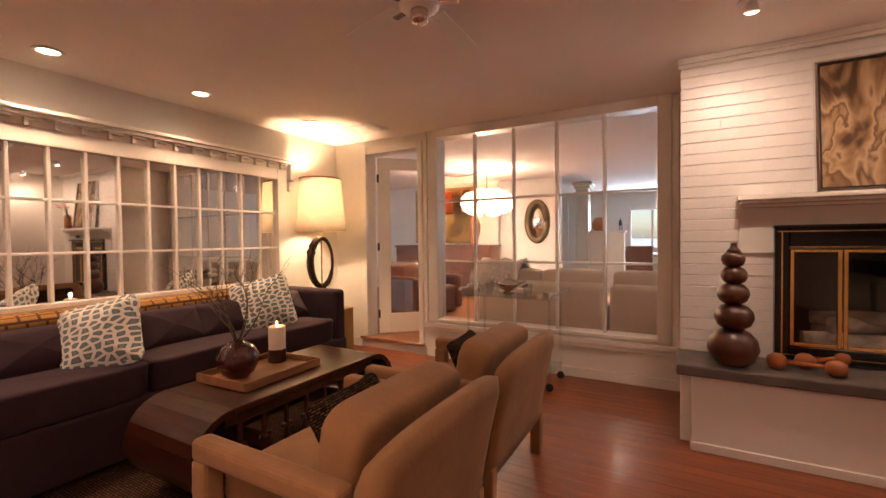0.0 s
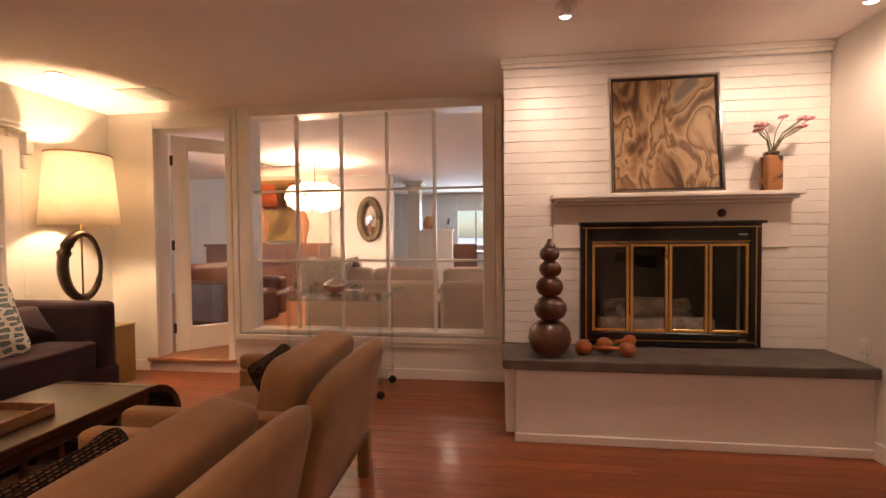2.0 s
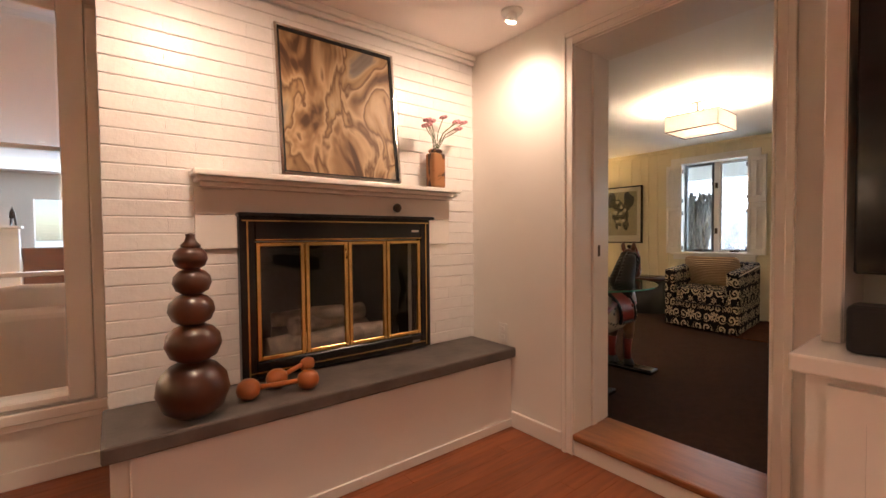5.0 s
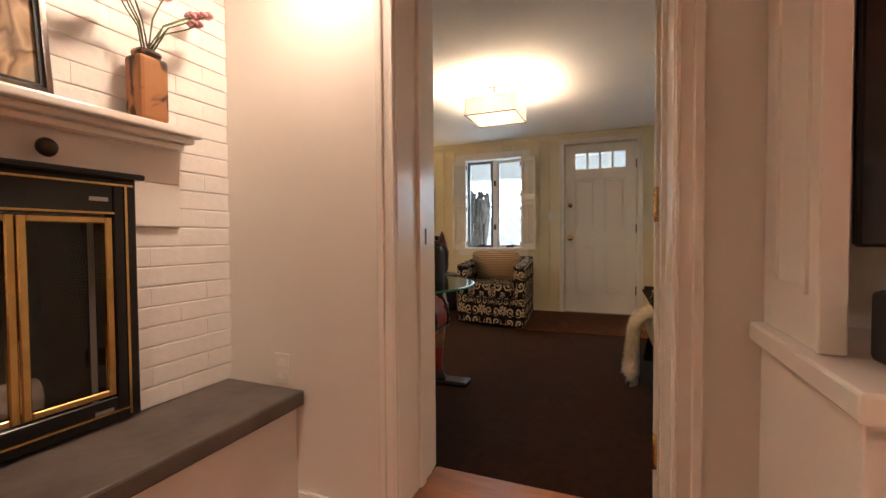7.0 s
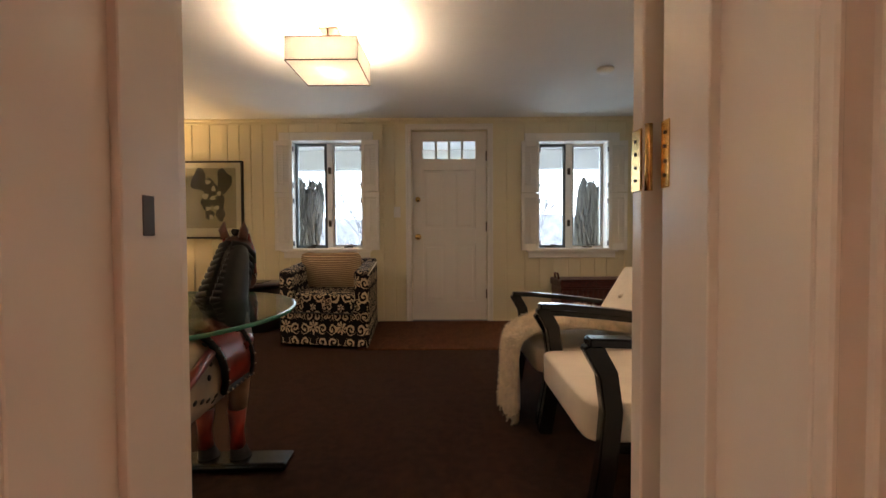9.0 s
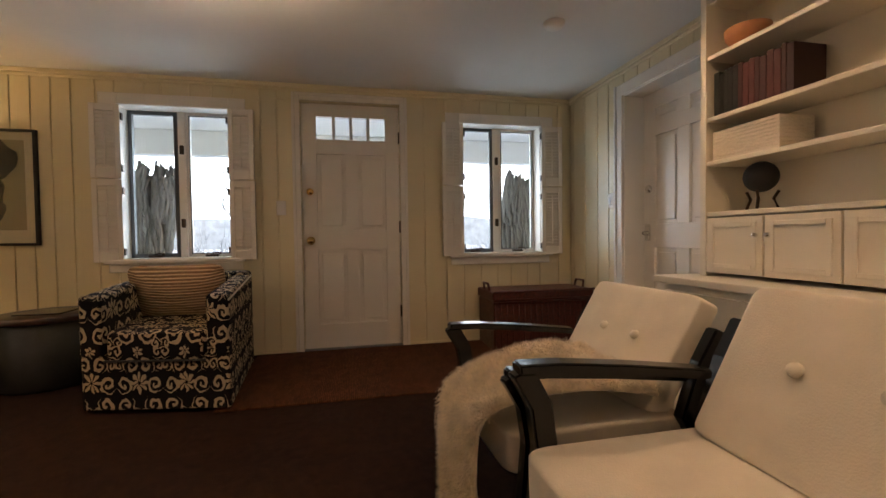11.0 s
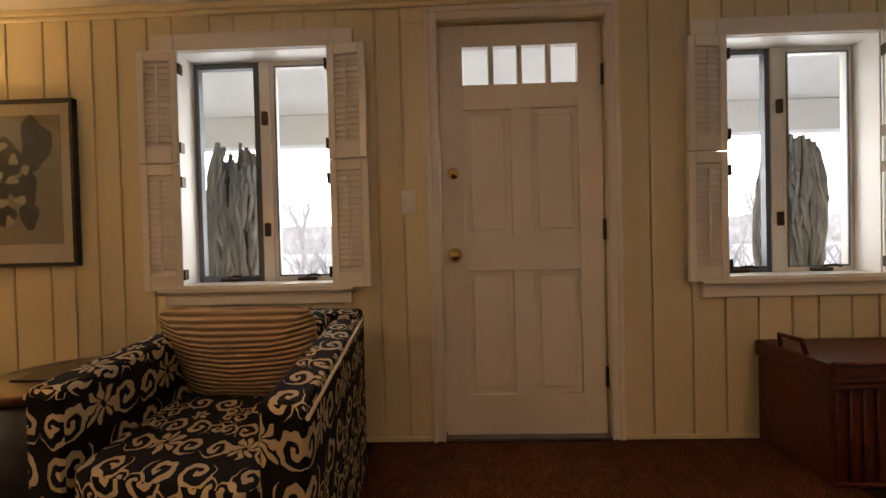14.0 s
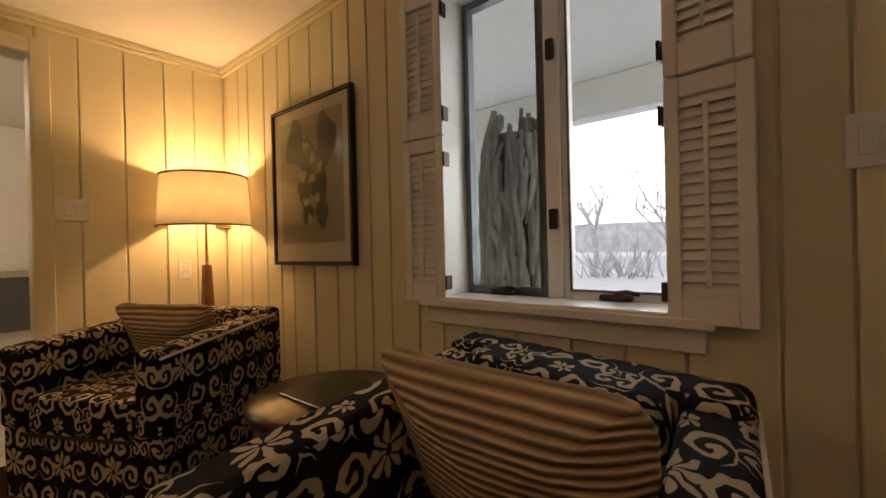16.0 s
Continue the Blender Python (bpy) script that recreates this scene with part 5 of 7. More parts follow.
for k in range(3):
    single("magazine", boxes((0.2 + 0.01 * k, 0.46 + 0.01 * k, 4.74, 4.86, cartz + 0.011 * k, cartz + 0.011 * k + 0.010), bevel=0.002), M_PAPER, "pale magazine stacked on the cart", "magazine", group="magazines")

# ---- built-in media cabinet by the opening ----
cab = thing("media_cabinet", "white built-in media cabinet with open television bay", "cabinet")
part("base", boxes((2.99, EX - 0.002, 0.92, 2.555, 0.06, 0.785), (3.03, EX - 0.002, 0.94, 2.54, 0.0, 0.06), bevel=0.003), M_TRIM, cab)
part("countertop", boxes((2.94, EX - 0.002, 0.9, 2.58, 0.785, 0.83), bevel=0.006, seg=2), M_TRIM, cab)
part("side_panel", boxes((3.16, EX - 0.002, 2.51, 2.55, 0.83, CEIL - 0.002), bevel=0.002), M_TRIM, cab)
part("side_moulding", boxes((3.20, 3.215, 2.55, 2.556, 0.93, 2.1), (3.36, 3.375, 2.55, 2.556, 0.93, 2.1), (3.215, 3.36, 2.55, 2.556, 0.93, 0.945), (3.215, 3.36, 2.55, 2.556, 2.085, 2.1)), M_TRIM, cab)
part("side_panel", boxes((3.16, EX - 0.002, 0.92, 0.96, 0.83, CEIL - 0.002), bevel=0.002), M_TRIM, cab)
part("stile", boxes((3.145, 3.16, 2.512, 2.555, 0.831, CEIL - 0.002), (3.145, 3.16, 0.92, 1.0, 0.831, CEIL - 0.002), (3.145, 3.16, 1.0, 2.512, 2.1, CEIL - 0.002), bevel=0.003), M_TRIM, cab)
for i in range(3):
    a = 0.97 + i * 0.52
    dd = part("door", boxes((2.972, 2.989, a, a + 0.50, 0.09, 0.76), (2.966, 2.973, a, a + 0.07, 0.09, 0.76), (2.966, 2.973, a + 0.43, a + 0.50, 0.09, 0.76), (2.966, 2.973, a + 0.07, a + 0.43, 0.09, 0.16), (2.966, 2.973, a + 0.07, a + 0.43, 0.69, 0.76)), M_TRIM, cab)
tv = thing("television", "large flat black television in the cabinet bay", "television")
part("screen", boxes((3.165, 3.19, 1.02, 2.495, 1.02, 1.93), bevel=0.006), M_TV, tv)
part("bracket", boxes((3.19, EX - 0.003, 1.6, 1.8, 1.35, 1.5)), M_MATT, tv)
single("sound_bar", boxes((3.04, 3.14, 1.35, 2.49, 0.831, 0.95), bevel=0.012, seg=2), M_MATT, "matt black sound bar on the cabinet top", "speaker")

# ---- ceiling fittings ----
# the last four fittings only go with the added fill lamps
for cx, cy in CANS + FILL_CANS:
    cl = thing("recessed_light", "lit white recessed ceiling can light, some added as fill", "ceiling light", pose(cx, cy, CEIL), "ceiling cans")
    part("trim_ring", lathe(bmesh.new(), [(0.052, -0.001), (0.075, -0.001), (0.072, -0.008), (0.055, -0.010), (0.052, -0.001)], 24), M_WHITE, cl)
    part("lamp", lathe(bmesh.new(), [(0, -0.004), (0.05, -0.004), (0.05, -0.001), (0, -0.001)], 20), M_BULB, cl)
for cx, cy in SPOTS:
    sp = thing("spot_light", "lit white adjustable ceiling spot light", "spot light", pose(cx, cy, CEIL) @ Matrix.Diagonal((0.8, 0.8, 0.75, 1)), "wall washing spots")
    part("base", lathe(bmesh.new(), [(0, -0.001), (0.07, -0.001), (0.068, -0.012), (0, -0.014)], 20), M_WHITE, sp)
    hd = part("head", lathe(bmesh.new(), [(0.02, 0.0), (0.028, -0.01), (0.04, -0.06), (0.038, -0.06), (0.03, -0.03), (0.0, -0.03)], 18), M_WHITE, sp)
    hd.matrix_local = pose(0, -0.01, -0.012, 18, 0, 0)
    bb = part("bulb", lathe(bmesh.new(), [(0, -0.072), (0.02, -0.069), (0.034, -0.06), (0.03, -0.05), (0, -0.05)], 16), M_BULB, sp)
    bb.matrix_local = pose(0, -0.01, -0.012, 18, 0, 0)
vt = thing("ceiling_vent", "white slatted ceiling air vent", "vent", pose(-1.08, 4.55, CEIL, 0, 0, 0))
part("frame", boxes((-0.18, -0.155, -0.14, 0.14, -0.012, 0), (0.155, 0.18, -0.14, 0.14, -0.012, 0), (-0.155, 0.155, -0.14, -0.115, -0.012, 0), (-0.155, 0.155, 0.115, 0.14, -0.012, 0), (-0.012, 0.012, -0.115, 0.115, -0.012, 0), bevel=0.002), M_WHITE, vt)
part("backing", boxes((-0.155, 0.155, -0.115, 0.115, -0.002, -0.0005)), M_MATT, vt)
for i in range(11):
    yy = -0.105 + i * 0.021
    part("slat", boxes((-0.155, 0.155, yy - 0.006, yy + 0.006, -0.009, -0.006)), M_WHITE, vt)
fan = thing("ceiling_fan", "white ceiling fan with five still blades", "ceiling fan", pose(0.60, 2.86, CEIL) @ Matrix.Diagonal((0.85, 0.85, 0.82, 1)))
part("canopy", lathe(bmesh.new(), [(0, 0), (0.075, 0), (0.07, -0.03), (0.03, -0.045), (0, -0.045)], 24), M_WHITE, fan)
part("motor", lathe(bmesh.new(), [(0, -0.045), (0.09, -0.05), (0.105, -0.075), (0.10, -0.11), (0.06, -0.125), (0, -0.125)], 24), M_WHITE, fan)
part("switch_cup", lathe(bmesh.new(), [(0, -0.125), (0.045, -0.125), (0.048, -0.175), (0.035, -0.19), (0, -0.192)], 20), M_CHROME, fan)
for k in range(5):
    bl = part("blade", boxes((0.16, 0.62, -0.06, 0.06, -0.068, -0.062), bevel=0.002), M_WHITE, fan)
    bl.matrix_local = pose(0, 0, 0, 0, 0, 72 * k + 20)
    ir = part("blade_iron", boxes((0.09, 0.20, -0.02, 0.02, -0.095, -0.087), bevel=0.003), M_CHROME, fan)
    ir.matrix_local = pose(0, 0, 0, 0, 0, 72 * k + 20)


# ---- den ----
def damask_chair(m, label):
    """Faces -x; front at x = 0, back at x = 0.86, 0.86 wide along y."""
    c = thing("tub_chair", label, "armchair", m, "damask armchairs")
    part("skirt", boxes((0.02, 0.86, 0.0, 0.86, 0.02, 0.30), bevel=0.015, seg=2), M_DAMASK, c, uv=True)
    for y0, y1 in ((0.0, 0.135), (0.725, 0.86)):
        bm = boxes((0.005, 0.80, y0, y1, 0.29, 0.60), bevel=0.022, seg=3)
        for v in bm.verts:
            if v.co.z > 0.4:
                v.co.z += 0.04 * v.co.x / 0.8
        part("armrest", bm, M_DAMASK, c, uv=True)
        yy = y0 if y0 < 0.4 else y1
        part("piping", tube(bmesh.new(), [(0.012, yy - 0.0, 0.575), (0.4, yy, 0.60), (0.80, yy, 0.625)], 0.006, 6), M_CREAM, c)
    bm = boxes((0.72, 0.87, 0.0, 0.86, 0.29, 0.66), bevel=0.03, seg=3)
    part("backrest", bm, M_DAMASK, c, uv=True)
    part("seat_cushion", cushion(bmesh.new(), 0.375, 0.43, 0.345, 0.74, 0.58, 0.15, power=0.14, n=16, lump=0.005), M_DAMASK, c, uv=True)
    part("back_cushion", cushion(bmesh.new(), 0.70, 0.43, 0.52, 0.15, 0.58, 0.30, None, 0.3, 14, 0.012), M_DAMASK, c, uv=True)
    part("seat_seam", boxes((0.0, 0.02, 0.14, 0.72, 0.268, 0.280), bevel=0.004), M_MATT, c)
    return c


front_chair = damask_chair(pose(6.35, 3.725, DENZ), "black and cream damask tub armchair under the window")
for o in front_chair.children:
    # this chair is a little wider at its front than at its back
    o.data.transform(Matrix(((1.12, 0.17, 0, 0), (0.10, 0.89, 0, 0), (0, 0, 1.05, 0), (0, 0, 0, 1))))
damask_chair(pose(6.82, 5.50, DENZ, 0, 0, 28) @ Matrix.Diagonal((0.88, 0.88, 1.03, 1)), "black and cream damask tub armchair beside the corner lamp")
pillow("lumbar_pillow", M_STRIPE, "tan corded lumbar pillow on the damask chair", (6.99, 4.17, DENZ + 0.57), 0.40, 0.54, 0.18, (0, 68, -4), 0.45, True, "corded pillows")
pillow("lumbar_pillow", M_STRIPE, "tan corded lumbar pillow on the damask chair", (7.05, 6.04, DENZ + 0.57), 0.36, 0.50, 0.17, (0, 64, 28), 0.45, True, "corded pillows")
for ob in [o for o in bpy.data.objects if o.name.startswith("lumbar_pillow")]:
    uv = ob.data.uv_layers[0].data
    for poly in ob.data.polygons:
        for li in poly.loop_indices:
            co = ob.data.vertices[ob.data.loops[li].vertex_index].co
            uv[li].uv = (co.y, co.x)

# corner lamp
fl = thing("corner_lamp", "lit lamp with tapered wooden column and drum shade", "lamp", pose(7.34, 6.40, DENZ))
part("base", lathe(bmesh.new(), [(0, 0), (0.11, 0), (0.115, 0.012), (0.1, 0.025), (0, 0.025)], 24), M_BRONZE, fl)
part("column", boxes((-0.05, 0.05, -0.05, 0.05, 0.02, 0.9)), M_TRAY, fl, "tapered brown wooden column")
for v in bpy.data.objects[fl.children[-1].name].data.vertices:
    k = 1 - 0.62 * (v.co.z / 0.9)
    v.co.x, v.co.y = v.co.x * k, v.co.y * k
part("rod", tube(bmesh.new(), [(0, 0, 0.88), (0, 0, 1.1), (0, 0, 1.2)], 0.008, 6), M_BRASS, fl)
part("shade", lathe(bmesh.new(), [(0.245, 1.125), (0.225, 1.415), (0.222, 1.415), (0.242, 1.125), (0.245, 1.125)], 40), M_SHADE, fl, "cream drum shade lit from within")
for z, r in ((1.125, 0.246), (1.413, 0.226)):
    part("shade_trim", lathe(bmesh.new(), [(r, z - 0.004), (r + 0.003, z - 0.004), (r + 0.003, z + 0.006), (r, z + 0.006), (r, z - 0.004)], 40), M_TAN, fl)
part("bulb", lathe(bmesh.new(), [(0, 1.23), (0.02, 1.235), (0.03, 1.27), (0.02, 1.30), (0, 1.305)], 12), M_BULB, fl)
rt = thing("round_table", "dark round drum table with an inset top", "side table", pose(7.22, 5.04, DENZ))
part("drum", lathe(bmesh.new(), [(0, 0), (0.25, 0), (0.26, 0.02), (0.26, 0.42), (0, 0.42)], 36), M_MATT, rt)
part("tabletop", lathe(bmesh.new(), [(0, 0.42), (0.28, 0.42), (0.285, 0.43), (0.285, 0.45), (0.275, 0.458), (0, 0.458)], 40), M_ROSEWOOD, rt)
part("inlay", boxes((-0.13, 0.13, -0.13, 0.13, 0.459, 0.468), bevel=0.003), M_BLACK, rt)

art = thing("framed_print", "abstract grey and black print in a black frame", "picture")
AY0, AY1, AZ0, AZ1 = 5.262, 5.945, 1.012, 1.832
ax = DX - 0.035
part("frame", boxes((ax, DX - 0.002, AY0, AY0 + 0.018, AZ0, AZ1), (ax, DX - 0.002, AY1 - 0.018, AY1, AZ0, AZ1), (ax, DX - 0.002, AY0 + 0.018, AY1 - 0.018, AZ0, AZ0 + 0.018), (ax, DX - 0.002, AY0 + 0.018, AY1 - 0.018, AZ1 - 0.018, AZ1), bevel=0.002), M_MATT, art, "slim black frame")
part("mat_board", boxes((DX - 0.02, DX - 0.010, AY0 + 0.018, AY1 - 0.018, AZ0 + 0.018, AZ1 - 0.018)), M_MATBOARD, art)
M_PRINT = mat("print_ground", (0.36, 0.31, 0.21), 0.8, vary=0.08, scale=8)
part("print", boxes((DX - 0.022, DX - 0.0205, AY0 + 0.075, AY1 - 0.075, AZ0 + 0.11, AZ1 - 0.075)), M_PRINT, art, "taupe printed sheet")
M_INK = mat("black_ink", (0.05, 0.046, 0.036), 0.8, vary=0.5, scale=14)
M_PALE = mat("pale_ink", (0.55, 0.49, 0.38), 0.8, vary=0.1)
rnd = random.Random(3)
cy = (AY0 + AY1) / 2


def blot(y, z, w, h, x, mt, name):
    bm = bmesh.new()
    vs = []
    for i in range(18):
        a = 2 * math.pi * i / 18
        k = 1 + 0.18 * math.sin(3 * a + y * 40) + rnd.uniform(-0.08, 0.08)
        vs.append((y + w * k * math.cos(a), z + h * k * math.sin(a)))
    a = [bm.verts.new((x, p, q)) for p, q in vs]
    b = [bm.verts.new((x + 0.001, p, q)) for p, q in vs]
    bm.faces.new(a), bm.faces.new(b[::-1])
    for i in range(18):
        bm.faces.new((a[i], b[i], b[(i + 1) % 18], a[(i + 1) % 18]))
    part(name, bm, mt, art)


for y, z, w, h in ((0.12, 0.19, 0.085, 0.12), (-0.14, 0.18, 0.075, 0.13), (0.0, 0.10, 0.07, 0.10), (0.05, -0.06, 0.06, 0.06), (-0.08, -0.05, 0.065, 0.09), (0.02, -0.17, 0.05, 0.05), (-0.1, -0.18, 0.05, 0.06)):
    blot(cy + y, 1.44 + z, w, h, DX - 0.0237 - 0.0001 * abs(y * 10), M_INK, "ink_shape")
for y, z, w, h in ((0.03, 0.17, 0.03, 0.022), (-0.03, 0.10, 0.022, 0.03), (0.06, 0.02, 0.035, 0.03), (-0.02, 0.0, 0.03, 0.02), (-0.06, -0.10, 0.028, 0.022), (0.03, -0.11, 0.028, 0.02), (-0.09, 0.05, 0.02, 0.025), (0.0, -0.20, 0.02, 0.025)):
    blot(cy + y, 1.44 + z, w, h, DX - 0.0262, M_PALE, "pale_shape")
gp = part("pane", boxes((DX - 0.030, DX - 0.028, AY0 + 0.018, AY1 - 0.018, AZ0 + 0.018, AZ1 - 0.018)), M_GLASS, art)
gp.visible_shadow = False

tk = thing("wicker_trunk", "dark red-brown wicker trunk with rope handles", "trunk", pose(7.32, 1.57, DENZ))
part("body", boxes((-0.2, 0.2, -0.43, 0.43, 0, 0.40), bevel=0.012, seg=2), M_WICKER, tk)
part("lid", boxes((-0.21, 0.21, -0.44, 0.44, 0.40, 0.475), bevel=0.014, seg=2), M_WICKER, tk)
bands = []
for i in range(18):
    yy = -0.42 + i * 0.0494
    part("stake", tube(bmesh.new(), [(-0.204, yy, 0.01), (-0.206, yy, 0.2), (-0.204, yy, 0.395)], 0.006, 5), M_WICKER, tk)
for zz in (0.02, 0.39, 0.41, 0.475):
    part("braid", tube(bmesh.new(), [(-0.213, -0.44, zz), (-0.215, 0, zz), (-0.213, 0.44, zz)], 0.010, 6), M_WICKER, tk)
for s in (-1, 1):
    part("handle", tube(bmesh.new(), [(-0.07, s * 0.42, 0.475), (-0.06, s * 0.43, 0.53), (0.06, s * 0.43, 0.53), (0.07, s * 0.42, 0.475)], 0.010, 8), M_WICKER, tk)
single("jute_mat", boxes((6.38, 7.50, 1.92, 3.82, DENZ + 0.001, DENZ + 0.012), bevel=0.003), M_JUTE, "brown woven jute mat before the front door", "mat")
plate("light_switch", Matrix(((0, -1, 0, DX), (-1, 0, 0, 3.63), (0, 0, 1, 1.225), (0, 0, 0, 1))) @ Matrix.Diagonal((1, -1, 1, 1)), toggles=1)
bpy.data.objects["light_switch"].matrix_world = pose(DX, 3.63, 1.225, 0, 0, -90)
plate("switch_plate", pose(6.76, DY, 1.265), wide=0.165, toggles=3)
plate("den_outlet", pose(7.29, DY, 0.93))
plate("side_switch", pose(6.91, DY0, 1.24, 0, 0, 180), toggles=1)

# pendant and ceiling fittings
pd = thing("ceiling_lamp", "square cloth semi-flush ceiling lamp, lit", "ceiling lamp", pose(5.645, 3.81, CEIL))
hs = 0.205
for k in range(4):
    sd = part("shade_panel", boxes((-hs, hs, -hs, -hs + 0.002, -0.255, -0.125)), M_PENDANT, pd, "cream cloth shade side")
    sd.matrix_local = pose(0, 0, 0, 0, 0, 90 * k)
    tr = part("shade_trim", boxes((-hs, hs, -hs - 0.002, -hs + 0.003, -0.258, -0.253), (-hs, hs, -hs - 0.002, -hs + 0.003, -0.127, -0.122)), M_BRONZE, pd)
    tr.matrix_local = pose(0, 0, 0, 0, 0, 90 * k)
part("diffuser", boxes((-hs + 0.004, hs - 0.004, -hs + 0.004, hs - 0.004, -0.252, -0.249)), M_PENDANT, pd)
part("canopy", boxes((-0.06, 0.06, -0.06, 0.06, -0.012, 0), bevel=0.003), M_BRONZE, pd)
for s in (-1, 1):
    part("arm", boxes((s * 0.055 - 0.005, s * 0.055 + 0.005, -0.005, 0.005, -0.14, -0.01)), M_BRONZE, pd)
part("crossbar", boxes((-hs, hs, -0.005, 0.005, -0.13, -0.124)), M_BRONZE, pd)
part("bulb", lathe(bmesh.new(), [(0, -0.21), (0.025, -0.205), (0.03, -0.17), (0.015, -0.14), (0, -0.138)], 12), M_BULB, pd)
single("smoke_detector", lathe(bmesh.new(), [(0, -0.032), (0.04, -0.032), (0.055, -0.02), (0.06, -0.012), (0.062, 0.0), (0, 0)], 24), M_WHITE, "white round smoke detector on the ceiling", "smoke detector", pose(6.26, 1.91, CEIL))
# the cans at (4.35, 2.0) and (4.9, 5.5) are added to fill the den
for cx, cyy in ((5.61, 1.82), (4.35, 2.0), (4.9, 5.5), (6.94, 5.86)):
    cl = thing("recessed_light", "white recessed ceiling can light in the den, two added as fill", "ceiling light", pose(cx, cyy, CEIL), "den ceiling cans")
    part("trim_ring", lathe(bmesh.new(), [(0.045, -0.001), (0.065, -0.001), (0.062, -0.007), (0.048, -0.009), (0.045, -0.001)], 24), M_WHITE, cl)
    part("lamp", lathe(bmesh.new(), [(0, -0.004), (0.043, -0.004), (0.043, -0.001), (0, -0.001)], 20), M_BULB if cx < 6 else M_WHITE, cl)
# the second and third lamps are added fill
for cx, cyy, pw in ((5.61, 1.82, 20), (4.35, 2.0, 18), (4.9, 5.5, 46)):
    lamp("den_can_light", "SPOT", pw, (1.0, 0.62, 0.36), pose(cx, cyy, CEIL - 0.02), 0.04, 155)


# ---- ebonised chairs ----
def white_chair(m):
    """Faces +y; seat front at y = 0, centred on x."""
    c = thing("open_armchair", "cream cushioned armchair with curved black lacquered arms", "armchair", m, "black-framed armchairs")
    sc = cushion(bmesh.new(), 0, -0.29, 0.345, 0.62, 0.60, 0.145, power=0.17, n=16, lump=0.004)
    part("seat_cushion", sc, M_CREAM, c)
    mm = Euler((radians(-62), 0, 0)).to_matrix().to_4x4()
    part("back_cushion", cushion(bmesh.new(), 0, -0.60, 0.605, 0.56, 0.46, 0.09, Euler((radians(118), 0, 0)).to_matrix().to_4x4(), 0.13, 16, 0.004), M_CREAM, c)
    for s in (-0.09, 0.09):
        bt = part("button", lathe(bmesh.new(), [(0, 0.012), (0.016, 0.009), (0.02, 0)], 12), M_CREAM, c)
        bt.matrix_local = pose(s, -0.565, 0.645, -62, 0, 0)
    part("seat_rail", boxes((-0.30, 0.30, -0.56, -0.04, 0.235, 0.28), bevel=0.01), M_BLACK, c)
    for s in (-1, 1):
        x = s * 0.325
        part("armrest", flat_bar([(0.015, 0.625), (-0.10, 0.622), (-0.30, 0.60), (-0.55, 0.565)], x, 0.030, 0.015), M_BLACK, c)
        part("front_leg", flat_bar([(0.005, 0.62), (-0.045, 0.52), (-0.06, 0.40), (-0.045, 0.22), (-0.01, 0.0)], x, 0.024, 0.030), M_BLACK, c)
        part("back_post", flat_bar([(-0.80, 0.0), (-0.66, 0.25), (-0.56, 0.42), (-0.62, 0.60), (-0.68, 0.71)], x, 0.022, 0.028), M_BLACK, c)
    part("back_rail", boxes((-0.30, 0.30, -0.70, -0.665, 0.60, 0.66), bevel=0.008), M_BLACK, c)
    return c


def flat_bar(pts, x, hx, r):
    """A squared bar bent in the y-z plane at x."""
    bm = bmesh.new()
    rows = []
    for i, (y, z) in enumerate(pts):
        a, b = Vector(pts[max(i - 1, 0)]), Vector(pts[min(i + 1, len(pts) - 1)])
        d = (b - a).normalized()
        n = Vector((-d.y, d.x)) * r
        rows.append([bm.verts.new(p) for p in ((x - hx, y + n.x, z + n.y), (x + hx, y + n.x, z + n.y), (x + hx, y - n.x, z - n.y), (x - hx, y - n.x, z - n.y))])
    for a, b in zip(rows, rows[1:]):
        for k in range(4):
            bm.faces.new((a[k], a[(k + 1) % 4], b[(k + 1) % 4], b[k]))
    bm.faces.new(rows[0]), bm.faces.new(rows[-1][::-1])
    bmesh.ops.recalc_face_normals(bm, faces=bm.faces)
    bmesh.ops.bevel(bm, geom=[e for e in bm.edges if e.calc_face_angle(0) > 0.9], offset=0.006, segments=2, affect="EDGES")
    return bm


wc = white_chair(pose(4.63, 2.675, DENZ) @ Matrix.Diagonal((1, 1, 0.93, 1)))
copy_thing(wc, pose(5.36, 2.675, DENZ, 0, 0, 1) @ Matrix.Diagonal((1, 1, 0.93, 1)))

# fleece throw over the far chair: many curled strands on a draped sheet
flc = thing("fleece_throw", "shaggy cream fleece throw draped over the chair seat", "throw")


def drape(u, v):
    """u 0..1 across, v 0..1 from the seat's back over its front and down."""
    x = 5.08 + 0.46 * u + 0.03 * math.sin(5 * v + 2 * u)
    s = 1.12 * v
    fold = 0.022 * math.sin(9 * u + 3 * v)
    if s < 0.50:
        y, z = 2.17 + s, DENZ + 0.408 + fold + 0.085 * math.sin(math.pi * min(1, 0.15 + s / 0.6)) * (0.35 + 0.65 * math.sin(math.pi * min(1, u * 1.05)))
    else:
        q = (s - 0.50) / 0.62
        a = min(q * 3.2, 1) * math.pi / 2
        y, z = 2.67 + 0.085 * math.sin(a) + fold * q + 0.03 * q, DENZ + 0.408 + fold * (1 - q) - 0.085 * (1 - math.cos(a)) - 0.34 * max(0, q - 0.22)
        x += (5.24 - x) * 0.45 * q - 0.10 * q
    return Vector((x, y, z))


